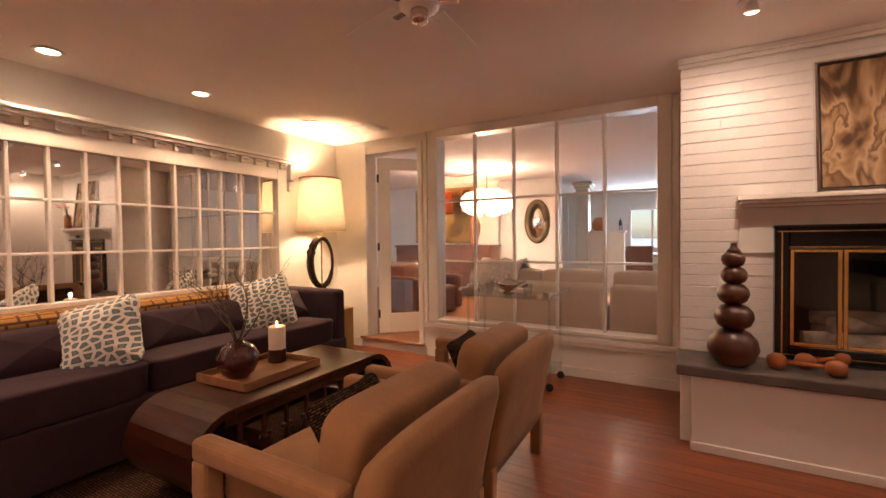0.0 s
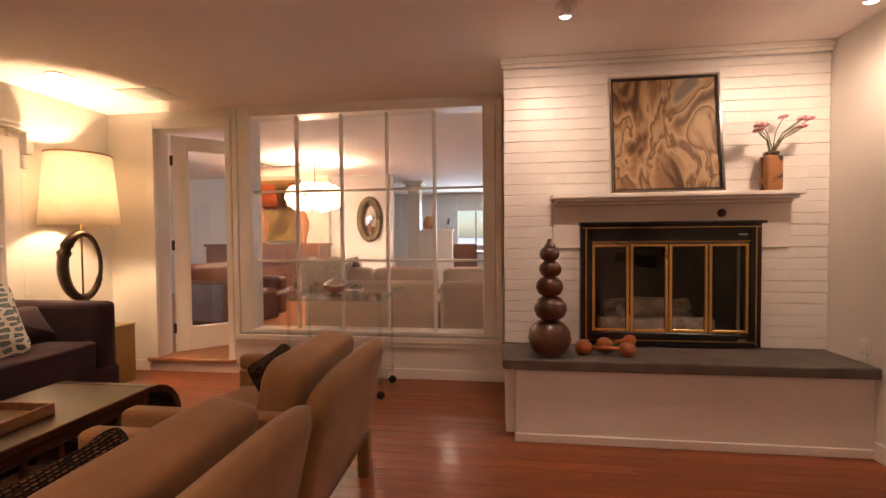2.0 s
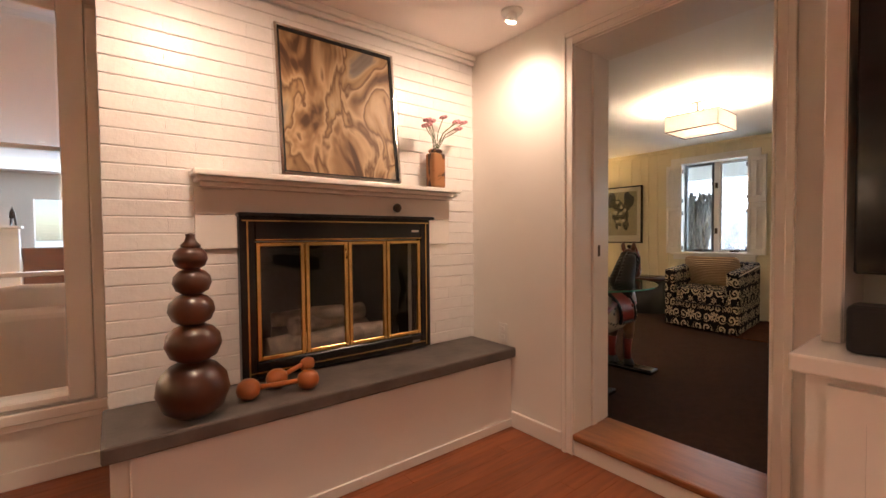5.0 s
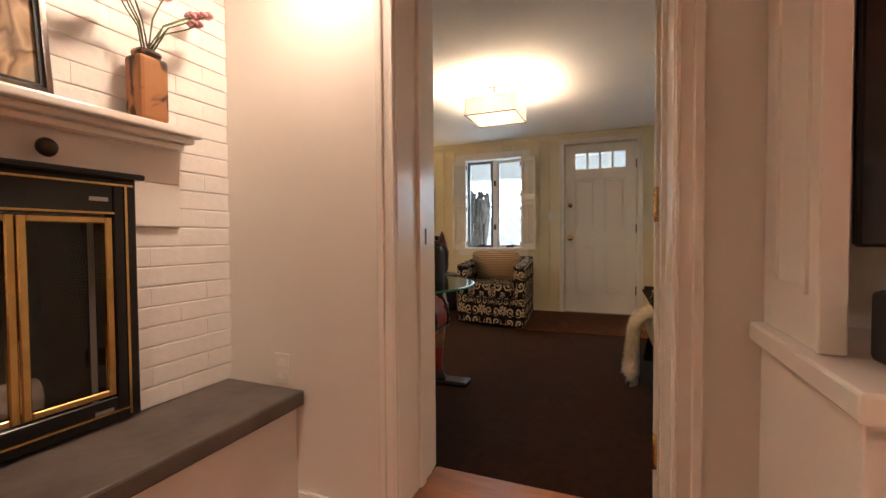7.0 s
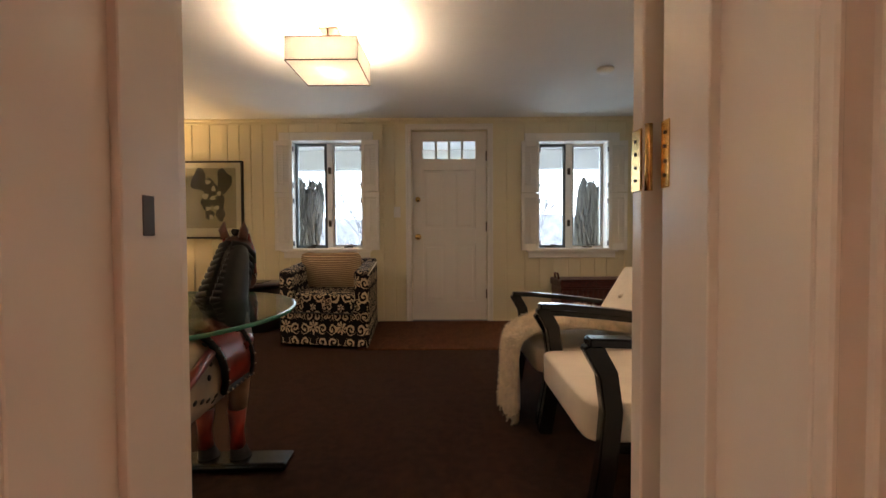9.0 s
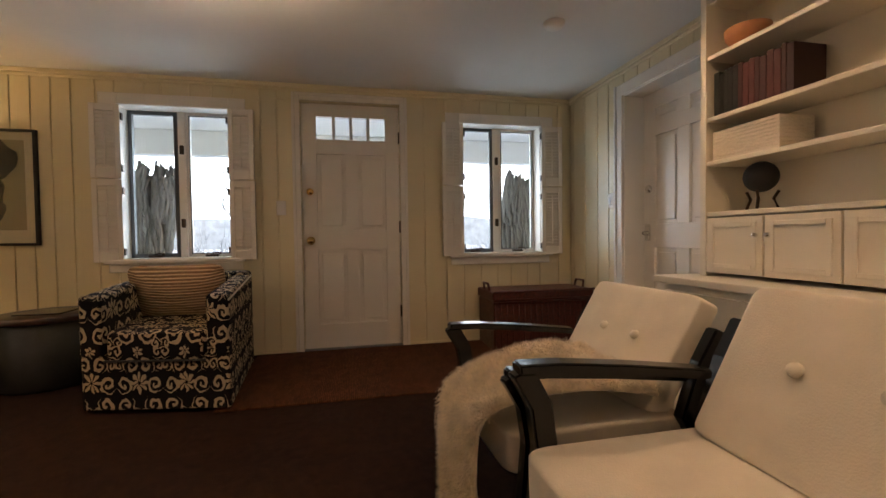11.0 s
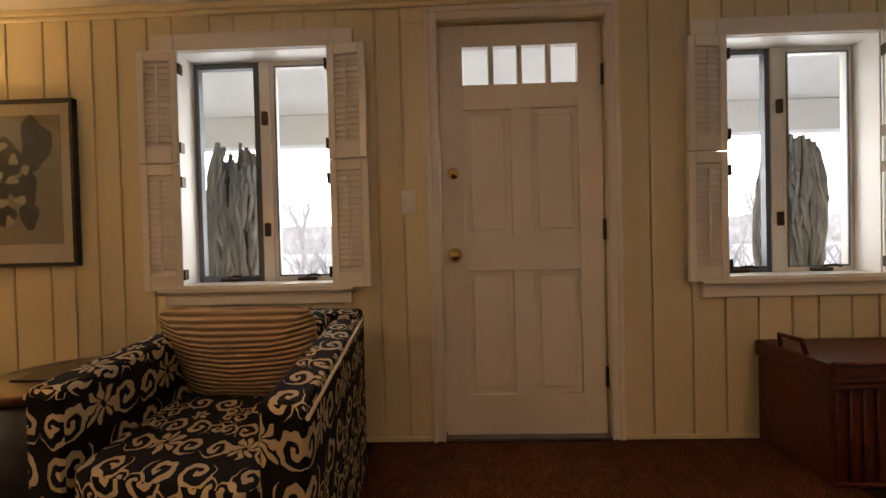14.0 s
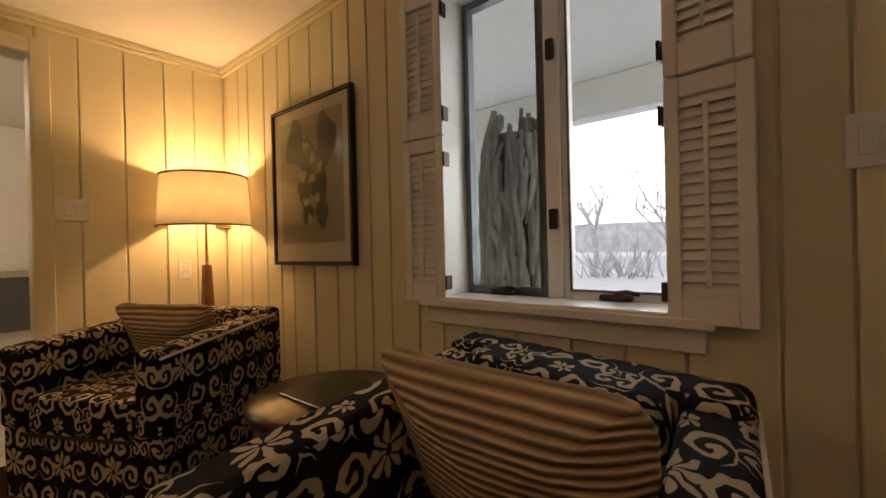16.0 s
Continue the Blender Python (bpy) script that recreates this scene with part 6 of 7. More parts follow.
bm = bmesh.new()
N1, N2 = 10, 26
gr = [[bm.verts.new(drape(i / N1, j / N2)) for j in range(N2 + 1)] for i in range(N1 + 1)]
for i in range(N1):
    for j in range(N2):
        bm.faces.new((gr[i][j], gr[i + 1][j], gr[i + 1][j + 1], gr[i][j + 1])).smooth = True
sheet = part("backing", bm, M_FLEECE, flc)
sheet.modifiers.new("thick", "SOLIDIFY").thickness = 0.012
rnd = random.Random(8)
verts, faces = [], []
for k in range(30000):
    u, v = rnd.random(), rnd.random()
    p = drape(u, v)
    q = drape(u, min(1, v + 0.02)) - drape(u, max(0, v - 0.02))
    nrm = Vector((1, 0, 0)).cross(q).normalized()
    d = (nrm + 0.9 * Vector((rnd.uniform(-1, 1), rnd.uniform(-1, 1), rnd.uniform(-1.0, 0.5)))).normalized()
    sd = d.cross(Vector((rnd.uniform(-1, 1), rnd.uniform(-1, 1), rnd.uniform(-1, 1)))).normalized()
    ln, w = rnd.uniform(0.028, 0.060), 0.0017
    i0 = len(verts)
    for t in range(4):
        c = p + d * ln * t / 3 + sd * 0.013 * math.sin(t * 1.9 + k) + Vector((0, 0, -0.006 * t * t / 3))
        wd = w * (1 - 0.25 * t)
        verts += [c - sd.cross(d) * wd, c + sd.cross(d) * wd]
    for t in range(3):
        a = i0 + 2 * t
        faces.append((a, a + 1, a + 3, a + 2))
for k in range(320):
    p = drape(rnd.random(), 0.99)
    i0 = len(verts)
    for t in range(4):
        c = p + Vector((rnd.uniform(-0.01, 0.01), rnd.uniform(-0.01, 0.02), -0.022 * t))
        verts += [c - Vector((0.003, 0, 0)), c + Vector((0.003, 0.001, 0))]
    for t in range(3):
        a = i0 + 2 * t
        faces.append((a, a + 1, a + 3, a + 2))
me = bpy.data.meshes.new("fleece")
me.from_pydata([tuple(v) for v in verts], [], faces)
me.materials.append(M_FLEECE)
fz = new("fleece", me)
fz.parent = flc
tagged(fz, "curled cream wool strands", kind="stuff")

# ---- horse table ----
horse = thing("horse_table", "carved painted carousel horse carrying an oval glass top", "table", pose(4.38, 3.98, DENZ, 0, 0, 2))
M_FACE = mat("brown_face_paint", (0.12, 0.045, 0.028), 0.32, vary=0.45, scale=12, coat=0.2)
M_CHEST = mat("worn_brown_paint", (0.22, 0.13, 0.075), 0.4, vary=0.45, scale=11, coat=0.2)
body = bmesh.new()
tube(body, [(-0.46, 0, 0.46), (-0.42, 0, 0.47), (-0.34, 0, 0.475), (-0.2, 0, 0.46), (0, 0, 0.44), (0.15, 0, 0.45), (0.26, 0, 0.48), (0.33, 0, 0.51)], [0.05, 0.10, 0.135, 0.14, 0.13, 0.132, 0.115, 0.06], 20, 1.1)
part("body", body, M_HORSE, horse, "worn cream painted barrel body with spots")
rs = random.Random(17)
for i in range(26):
    xx, a = rs.uniform(-0.36, 0.05), rs.uniform(-0.9, 0.9)
    r = 0.142 if xx > -0.3 else 0.128
    sgn = -1 if i % 3 else 1
    sp = part("spot", lathe(bmesh.new(), [(0, 0.004), (0.008, 0.003), (0.010, 0)], 8), M_MATT, horse)
    sp.matrix_local = Matrix.Translation((xx, sgn * r * math.cos(a), 0.455 + r * math.sin(a))) @ Euler((sgn * (-math.pi / 2 + a) if sgn > 0 else math.pi / 2 - a, 0, 0)).to_matrix().to_4x4()
part("chest", tube(bmesh.new(), [(0.19, 0, 0.47), (0.27, 0, 0.50), (0.33, 0, 0.54), (0.36, 0, 0.60)], [0.125, 0.12, 0.10, 0.07], 16, 1.05), M_CHEST, horse, "worn brown painted chest")
part("neck", tube(bmesh.new(), [(0.22, 0, 0.52), (0.285, 0, 0.62), (0.345, 0, 0.72), (0.395, 0, 0.81), (0.43, 0, 0.86)], [0.125, 0.115, 0.098, 0.078, 0.055], 16, 0.72), M_MANE, horse, "dark carved neck")
for i in range(13):
    t = i / 12
    bx, bz = 0.145 + 0.235 * t, 0.60 + 0.275 * t
    for sd in (-1, 1):
        part("mane_lock", tube(bmesh.new(), [(bx, sd * 0.006, bz), (bx + 0.03, sd * (0.062 - 0.016 * t), bz - 0.012), (bx + 0.075, sd * (0.082 - 0.022 * t), bz - 0.045), (bx + 0.105, sd * (0.08 - 0.022 * t), bz - 0.085)], [0.014, 0.017, 0.014, 0.004], 6), M_MANE, horse)
part("head", tube(bmesh.new(), [(0.395, 0, 0.865), (0.445, 0, 0.868), (0.488, 0, 0.825), (0.525, 0, 0.755), (0.545, 0, 0.70), (0.55, 0, 0.675)], [0.040, 0.062, 0.058, 0.043, 0.036, 0.022], 14, 0.85), M_FACE, horse, "dark brown painted horse head")
part("forelock", tube(bmesh.new(), [(0.415, 0, 0.925), (0.465, 0, 0.915), (0.505, 0, 0.87)], [0.012, 0.022, 0.006], 7), M_MANE, horse)
for sd in (-1, 1):
    part("ear", tube(bmesh.new(), [(0.415, sd * 0.036, 0.895), (0.412, sd * 0.044, 0.93), (0.42, sd * 0.04, 0.965)], [0.02, 0.018, 0.003], 7), M_FACE, horse)
    part("eye", lathe(bmesh.new(), [(0, 0.012), (0.008, 0.009), (0.012, 0)], 8, (0.482, 0.0, 0.0)), M_MATT, horse).matrix_local = Matrix.Translation((0, sd * 0.046, 0.85)) @ Euler((-sd * math.pi / 2, 0, 0)).to_matrix().to_4x4()
    part("bridle", tube(bmesh.new(), [(0.43, sd * 0.052, 0.915), (0.47, sd * 0.056, 0.83), (0.515, sd * 0.045, 0.745)], 0.007, 6), M_RED, horse, "red bridle strap")
    part("bit_ring", tube(bmesh.new(), [(0.53 + 0.014 * math.cos(k * 0.7), sd * 0.04, 0.735 + 0.014 * math.sin(k * 0.7)) for k in range(10)], 0.003, 5), M_CHROME, horse)


def saddle_flap(sd):
    """A tapering flap that follows the barrel, with its beaded border."""
    bm, edge = bmesh.new(), []
    n, m = 8, 6
    rows = []
    for j in range(n + 1):
        a = math.radians(88 - 108 * j / n)
        half = 0.11 - 0.012 * j / n
        rows.append([bm.verts.new((0.10 + 0.02 * j / n + half * (2 * i / m - 1), sd * 0.150 * math.cos(a), 0.448 + 0.165 * math.sin(a))) for i in range(m + 1)])
    for p, q in zip(rows, rows[1:]):
        for i in range(m):
            bm.faces.new((p[i], p[i + 1], q[i + 1], q[i])).smooth = True
    edge = [r[0].co.copy() for r in rows] + [v.co.copy() for v in rows[-1][1:]] + [r[-1].co.copy() for r in rows[-2::-1]]
    ob = part("saddle_flap", bm, M_RED, horse, "red painted saddle flap")
    ob.modifiers.new("thick", "SOLIDIFY").thickness = 0.014
    part("saddle_border", tube(bmesh.new(), edge, 0.012, 6), M_MANE, horse, "dark saddle border")
    for k, p in enumerate(edge[1:-1]):
        part("bead", lathe(bmesh.new(), [(0, -0.005), (0.005, 0), (0, 0.005)], 6, (p.x, p.y + sd * 0.012, p.z)), M_HORSE, horse)


for sd in (-1, 1):
    saddle_flap(sd)
    part("crupper", tube(bmesh.new(), [(-0.02, sd * 0.12, 0.53), (-0.16, sd * 0.142, 0.50), (-0.32, sd * 0.135, 0.43), (-0.42, sd * 0.09, 0.40)], 0.017, 8), M_RED, horse, "red carved strap")
    part("breast_strap", tube(bmesh.new(), [(0.18, sd * 0.135, 0.50), (0.27, sd * 0.122, 0.51), (0.345, sd * 0.07, 0.52), (0.375, sd * 0.005, 0.52)], 0.015, 8), M_RED, horse, "red breast strap")
part("tassel", lathe(bmesh.new(), [(0, 0.03), (0.018, 0.02), (0.026, 0.0), (0.020, -0.02), (0.026, -0.05), (0, -0.055)], 10, (0.385, 0, 0.50)), M_FACE, horse)
for x, top, k in ((0.27, 0.45, 1), (-0.34, 0.45, -1)):
    for sd in (-1, 1):
        yy = sd * 0.062
        part("leg", tube(bmesh.new(), [(x, yy, top), (x + 0.02 * k, yy * 1.05, 0.36), (x + 0.028 * k, yy, 0.27), (x + 0.012 * k, yy, 0.22)], [0.066, 0.045, 0.036, 0.033], 10), M_CHEST if k > 0 else M_HORSE, horse, "worn painted leg")
        part("stocking", tube(bmesh.new(), [(x + 0.012 * k, yy, 0.235), (x + 0.008 * k, yy, 0.15), (x + 0.015, yy, 0.085)], [0.036, 0.025, 0.029], 10), M_RED, horse, "red painted stocking")
        part("hoof", tube(bmesh.new(), [(x + 0.015, yy, 0.09), (x + 0.025, yy, 0.06), (x + 0.035, yy, 0.032)], [0.029, 0.034, 0.042], 10), M_MATT, horse)
    bb = boxes((x - 0.035, x + 0.085, -0.26, 0.26, 0.0, 0.035), bevel=0.014, seg=3)
    part("base_board", bb, M_BLACK, horse, "black rounded base board")
part("tail", tube(bmesh.new(), [(-0.45, 0, 0.50), (-0.52, 0, 0.45), (-0.54, 0, 0.32), (-0.52, 0, 0.2)], [0.03, 0.045, 0.04, 0.01], 8), M_MANE, horse)
gt = thing("glass_tabletop", "oval clear glass tabletop with green edge", "tabletop", pose(4.34, 4.11, DENZ + 0.655, 0, 0, 0))
for nm, mt, prof in (("top", M_TOPGLASS, [(0, 0), (0.985, 0), (0.985, 0.012), (0, 0.012), (0, 0)]), ("edge", M_GEDGE, [(0.9855, 0), (0.998, 0.001), (1.0, 0.006), (0.998, 0.011), (0.9855, 0.012), (0.9855, 0)])):
    o = part(nm, lathe(bmesh.new(), prof, 64, (0, 0, 0), 0.54, 0.50), mt, gt)
    for p in o.data.polygons:
        p.use_smooth = False

# ---- bookcase on the south wall ----
bc = thing("built_in_bookcase", "ivory built-in bookcase over panelled cupboards", "bookcase")
BX0, BX1 = 4.05, 5.78
part("counter", boxes((BX0, BX1 + 0.09, DY0 + 0.002, 1.56, 0.785, 0.82), bevel=0.006, seg=2), M_SHELF, bc)
part("base", boxes((BX0, BX1 + 0.06, DY0 + 0.002, 1.52, DENZ, 0.785), bevel=0.003), M_SHELF, bc)
for x in (BX0, BX1 - 0.035):
    part("side_panel", boxes((x, x + 0.035, DY0 + 0.002, 1.36, 0.82, CEIL - 0.06), bevel=0.002), M_SHELF, bc)
part("back_panel", boxes((BX0 + 0.035, BX1 - 0.035, DY0 + 0.002, DY0 + 0.012, 0.82, CEIL - 0.06)), M_SHELF, bc)
SH = (1.135, 1.385, 1.60, 1.90, 2.17)
for z in SH:
    part("shelf", boxes((BX0 + 0.035, BX1 - 0.035, DY0 + 0.012, 1.355, z - 0.022, z), bevel=0.003), M_SHELF, bc)
for i in range(6):
    a = BX1 - 0.04 - (i + 1) * 0.30
    dd = part("door", boxes((a + 0.004, a + 0.296, 1.345, 1.363, 0.84, 1.105), bevel=0.002), M_SHELF, bc)
    part("moulding", boxes((a + 0.03, a + 0.05, 1.363, 1.37, 0.865, 1.08), (a + 0.25, a + 0.27, 1.363, 1.37, 0.865, 1.08), (a + 0.05, a + 0.25, 1.363, 1.37, 0.865, 0.885), (a + 0.05, a + 0.25, 1.363, 1.37, 1.06, 1.08), bevel=0.002), M_SHELF, dd)
    kx = a + (0.27 if i % 2 else 0.03)
    kn = part("knob", lathe(bmesh.new(), [(0, 0.022), (0.01, 0.02), (0.012, 0.012), (0.006, 0.006), (0.006, 0)], 10), M_CHROME, dd)
    kn.matrix_local = pose(kx, 1.364, 1.02, -90, 0, 0)
for i in range(4):
    a = BX1 + 0.03 - (i + 1) * 0.46
    dd = part("door", boxes((a + 0.004, a + 0.456, 1.52, 1.54, DENZ + 0.06, 0.75)), M_SHELF, bc)
    part("stile", boxes((a + 0.004, a + 0.06, 1.54, 1.548, DENZ + 0.06, 0.75)), M_SHELF, dd)
    part("stile", boxes((a + 0.40, a + 0.456, 1.54, 1.548, DENZ + 0.06, 0.75)), M_SHELF, dd)
    kn = part("knob", lathe(bmesh.new(), [(0, 0.026), (0.012, 0.024), (0.014, 0.014), (0.007, 0.006), (0.007, 0)], 12), M_CHROME, dd)
    kn.matrix_local = pose(a + (0.42 if i % 2 else 0.04), 1.545, 0.60, -90, 0, 0)
rnd = random.Random(6)
x = BX1 - 0.05
for k in range(14):
    w = rnd.uniform(0.02, 0.035)
    h = rnd.uniform(0.19, 0.22)
    x -= w
    single("book", boxes((x + 0.001, x + w - 0.001, 1.16, 1.33, 1.60, 1.60 + h), bevel=0.002), M_BOOKG if k < 5 else M_BOOK, "green cloth-bound book on the shelf" if k < 5 else "red cloth-bound book on the shelf", "book", group="shelf books")
for k in range(9):
    single("magazine", boxes((5.40, 5.735, 1.14, 1.33, 1.386 + 0.016 * k, 1.400 + 0.016 * k), bevel=0.001), M_PAPER, "white magazine in a flat stack", "magazine", group="shelf magazines")
gb = thing("globe_ornament", "black globe on a small curved metal stand", "globe", pose(5.55, 1.25, 1.136))
part("ball", lathe(bmesh.new(), [(0.07 * math.sin(math.pi * i / 12), 0.15 - 0.07 * math.cos(math.pi * i / 12)) for i in range(13)], 20), M_MATT, gb)
for k in range(3):
    a = k * 2.1
    part("leg", tube(bmesh.new(), [(0.07 * math.cos(a), 0.07 * math.sin(a), 0.085), (0.05 * math.cos(a), 0.05 * math.sin(a), 0.05), (0.07 * math.cos(a), 0.07 * math.sin(a), 0.005)], 0.007, 6), M_BRONZE, gb)
single("pottery_bowl", lathe(bmesh.new(), [(0, 0), (0.05, 0), (0.09, 0.05), (0.095, 0.09), (0.088, 0.09), (0.08, 0.05), (0, 0.015)], 20, (5.62, 1.25, 1.901)), M_CLAY, "glazed pottery bowl on a shelf", "bowl")

# room past the den's north doorway
structure("den_doorway_trim", boxes((DN[1], DN[1] + 0.075, DY - 0.018, DY, DENZ, DN[3] + 0.075), (DN[0] - 0.075, DN[0], DY - 0.018, DY, DENZ, DN[3] + 0.075), (DN[0], DN[1], DY - 0.018, DY, DN[3], DN[3] + 0.075), (DN[1] - 0.003, DN[1] + 0.01, DY - 0.001, DY + 0.15, DENZ, DN[3]), bevel=0.003), M_DEN, "cream casing round the kitchen doorway", "trim")
structure("kitchen_floor", boxes((3.75, 7.7, DY + 0.0, 9.2, DENZ - 0.08, DENZ - 0.002)), mat("pale_tile", (0.6, 0.56, 0.5), 0.3, vary=0.06), "pale kitchen floor", "floor")
structure("kitchen_walls", boxes((3.75, 7.7, 9.2, 9.3, 0, CEIL), (3.63, 3.75, DY + 0.14, 9.3, 0, CEIL), (7.6, 7.7, DY + 0.14, 9.2, 0, CEIL), (3.63, 7.7, DY + 0.201, 9.3, CEIL + 0.002, CEIL + 0.1)), M_WALL, "plain white kitchen walls", "wall")
# bare fill point added to brighten the kitchen, without a fitting
lamp("kitchen_light", "POINT", 25, (1.0, 0.85, 0.7), pose(5.9, 7.9, 2.1), 0.1)
kc = thing("kitchen_cabinet", "white base cabinet with grey drawers in the kitchen", "cabinet")
part("body", boxes((5.6, 7.55, 8.55, 9.19, DENZ, 0.98), bevel=0.004), M_WALL, kc)
part("worktop", boxes((5.58, 7.56, 8.52, 9.19, 0.98, 1.02), bevel=0.004), M_WHITE, kc)
for i in range(3):
    part("drawer", boxes((5.65 + i * 0.62, 6.23 + i * 0.62, 8.525, 8.55, 0.5, 0.93), bevel=0.004), M_METAL, kc)

# ---- rooms to the north, seen through the interior window ----
NZ, NF = 2.30, DENZ
structure("north_floor", boxes((-5.2, 3.59, NY + 0.15, 12.6, NF - 0.1, NF)), M_STEP, "varnished oak floor of the north room", "floor")
structure("north_ceiling", boxes((-5.2, 3.6, NY + 0.141, 12.6, NZ, NZ + 0.1)), M_CEIL, "white plaster ceiling of the north room", "ceiling")
structure("north_wall_west", boxes((-5.3, -5.2, NY, 12.6, 0, NZ)), M_WALL, "warm white wall", "wall")
structure("north_wall_east", boxes((3.47, 3.595, NY + 0.141, 12.6, 0, NZ)), M_WALL, "warm white wall", "wall")
NW = (0.55, 1.95, 0.95, 1.85)
NWD = (-2.35, -1.60, NF, 2.05)
structure("north_wall_far", pierced(bmesh.new(), "y", 12.6, 12.75, -5.3, 3.6, 0, NZ, [NW]), M_WALL, "warm white far wall with a wide window", "wall")
structure("north_partition", boxes((-2.75, -1.452, 8.9, 9.0, NF, NZ), (-3.4, -2.75, 8.9, 9.0, NF, NZ), bevel=0.002), M_WALL, "warm white partition wall carrying a mirror", "wall")
nw = structure("window_4", boxes((NW[0] - 0.07, NW[0], 12.57, 12.6, NW[2] - 0.07, NW[3] + 0.07), (NW[1], NW[1] + 0.07, 12.57, 12.6, NW[2] - 0.07, NW[3] + 0.07), (NW[0], NW[1], 12.57, 12.6, NW[3], NW[3] + 0.07), (NW[0], NW[1], 12.57, 12.6, NW[2] - 0.07, NW[2]), bevel=0.003), M_TRIM, "white window with blinds in the far room", "window")
for i in range(1, 3):
    xx = NW[0] + (NW[1] - NW[0]) * i / 3
    part("mullion", boxes((xx - 0.025, xx + 0.025, 12.6, 12.66, NW[2], NW[3])), M_TRIM, nw)
for i in range(16):
    zz = NW[2] + 0.03 + i * 0.028
    part("slat", boxes((NW[0] + 0.01, NW[1] - 0.01, 12.62, 12.635, zz, zz + 0.004)), M_WHITE, nw)

# chandelier of shell petals
ch = thing("chandelier", "glowing white shell-petal chandelier on a chain", "chandelier", pose(-1.08, 7.5, 1.76))
rnd = random.Random(2)
me = None
for k in range(260):
    a, b = rnd.uniform(0, 2 * math.pi), math.asin(rnd.uniform(-1, 1))
    p = Vector((0.37 * math.cos(a) * math.cos(b) ** 0.6, 0.37 * math.sin(a) * math.cos(b) ** 0.6, 0.17 * math.sin(b)))
    if me is None:
        o = part("petal", lathe(bmesh.new(), [(0, 0.0), (0.03, 0.006), (0.05, 0.018), (0.052, 0.02), (0.03, 0.009), (0, 0.003)], 8), M_CAPIZ, ch)
        me = o.data
    else:
        o = new("petal", me)
        o.parent = ch
    o.matrix_local = Matrix.Translation(p) @ Euler((rnd.uniform(0, 6), rnd.uniform(0, 6), 0)).to_matrix().to_4x4()
part("stem", tube(bmesh.new(), [(0, 0, 0.1), (0, 0, 0.35), (0, 0, NZ - 1.76)], 0.006, 6), M_BRONZE, ch)
part("swag_chain", tube(bmesh.new(), [(0, 0, NZ - 1.765), (-0.25, -0.1, 0.44), (-0.5, -0.2, 0.42), (-0.75, -0.3, 0.48), (-0.95, -0.38, NZ - 1.765)], 0.007, 6), M_BRONZE, ch, "drooping dark swag chain")


def pale_sofa(x0, x1, y0, label):
    s = thing("north_sofa", label, "sofa", None, "pale sofas")
    part("base", boxes((x0, x1, y0, y0 + 0.85, NF + 0.02, NF + 0.38), bevel=0.03, seg=2), M_PINKCREAM, s)
    part("backrest", boxes((x0, x1, y0, y0 + 0.22, NF + 0.3, NF + 0.60), bevel=0.05, seg=3), M_PINKCREAM, s)
    n = 2 if x1 - x0 > 1 else 1
    for i in range(n):
        w = (x1 - x0) / n
        part("back_cushion", cushion(bmesh.new(), x0 + w * (i + 0.5), y0 + 0.27, NF + 0.58, w - 0.02, 0.24, 0.30, power=0.3, n=12, lump=0.012), M_PINKCREAM, s)


pale_sofa(-0.45, 0.93, 5.75, "pale cream linen sofa seen from behind")
pale_sofa(0.98, 2.5, 5.70, "pale cream linen sofa seen from behind")
bl = bmesh.new()
rows = []
for i in range(15):
    t = i / 14
    a = t * math.pi * 1.15
    yy, zz = 5.92 - 0.26 * math.cos(a), NF + 0.52 + 0.30 * math.sin(a)
    rows.append([bl.verts.new((-0.52 + 0.55 * k / 8 + 0.3 * t * 0.2, yy + 0.02 * math.sin(k * 2.2), zz + 0.025 * math.sin(k * 1.7 + i) + (0.02 if i % 2 else 0))) for k in range(9)])
for a, b in zip(rows, rows[1:]):
    for k in range(8):
        bl.faces.new((a[k], a[k + 1], b[k + 1], b[k])).smooth = True
bo = single("knitted_blanket", bl, mat("pale_knit", (0.62, 0.55, 0.46), 0.95, vary=0.2, scale=30, bump=0.9, bscale=60), "thick pale knitted blanket over the sofa corner", "blanket")
bo.modifiers.new("thick", "SOLIDIFY").thickness = 0.03
# leather chair, sideboard, lamps and mural
lc = thing("leather_chair", "low brown leather club chair", "armchair", pose(-1.75, 6.6, NF, 0, 0, -15))
part("seat", boxes((-0.35, 0.35, -0.4, 0.4, 0.0, 0.40), bevel=0.05, seg=2), M_LEATHER, lc)
part("backrest", boxes((-0.48, -0.30, -0.4, 0.4, 0.3, 0.74), bevel=0.06, seg=3), M_LEATHER, lc)
for s in (-1, 1):
    part("armrest", boxes((-0.4, 0.38, s * 0.42 - 0.08, s * 0.42 + 0.08, 0.05, 0.55), bevel=0.05, seg=3), M_LEATHER, lc)
sb = thing("sideboard", "long dark wooden sideboard with drawers", "sideboard", pose(-2.35, 8.60, NF))
part("body", boxes((-1.1, 0.95, -0.25, 0.25, 0.08, 0.92), bevel=0.008), M_SIDEBOARD, sb)
part("top", boxes((-1.13, 0.98, -0.27, 0.27, 0.92, 0.96), bevel=0.006), M_SIDEBOARD, sb)
for i in range(4):
    dd = part("drawer", boxes((-1.06 + i * 0.5, -0.60 + i * 0.5, -0.268, -0.25, 0.62, 0.88), bevel=0.004), M_SIDEBOARD, sb)
    part("door", boxes((-1.06 + i * 0.5, -0.60 + i * 0.5, -0.268, -0.25, 0.12, 0.58), bevel=0.004), M_SIDEBOARD, sb)
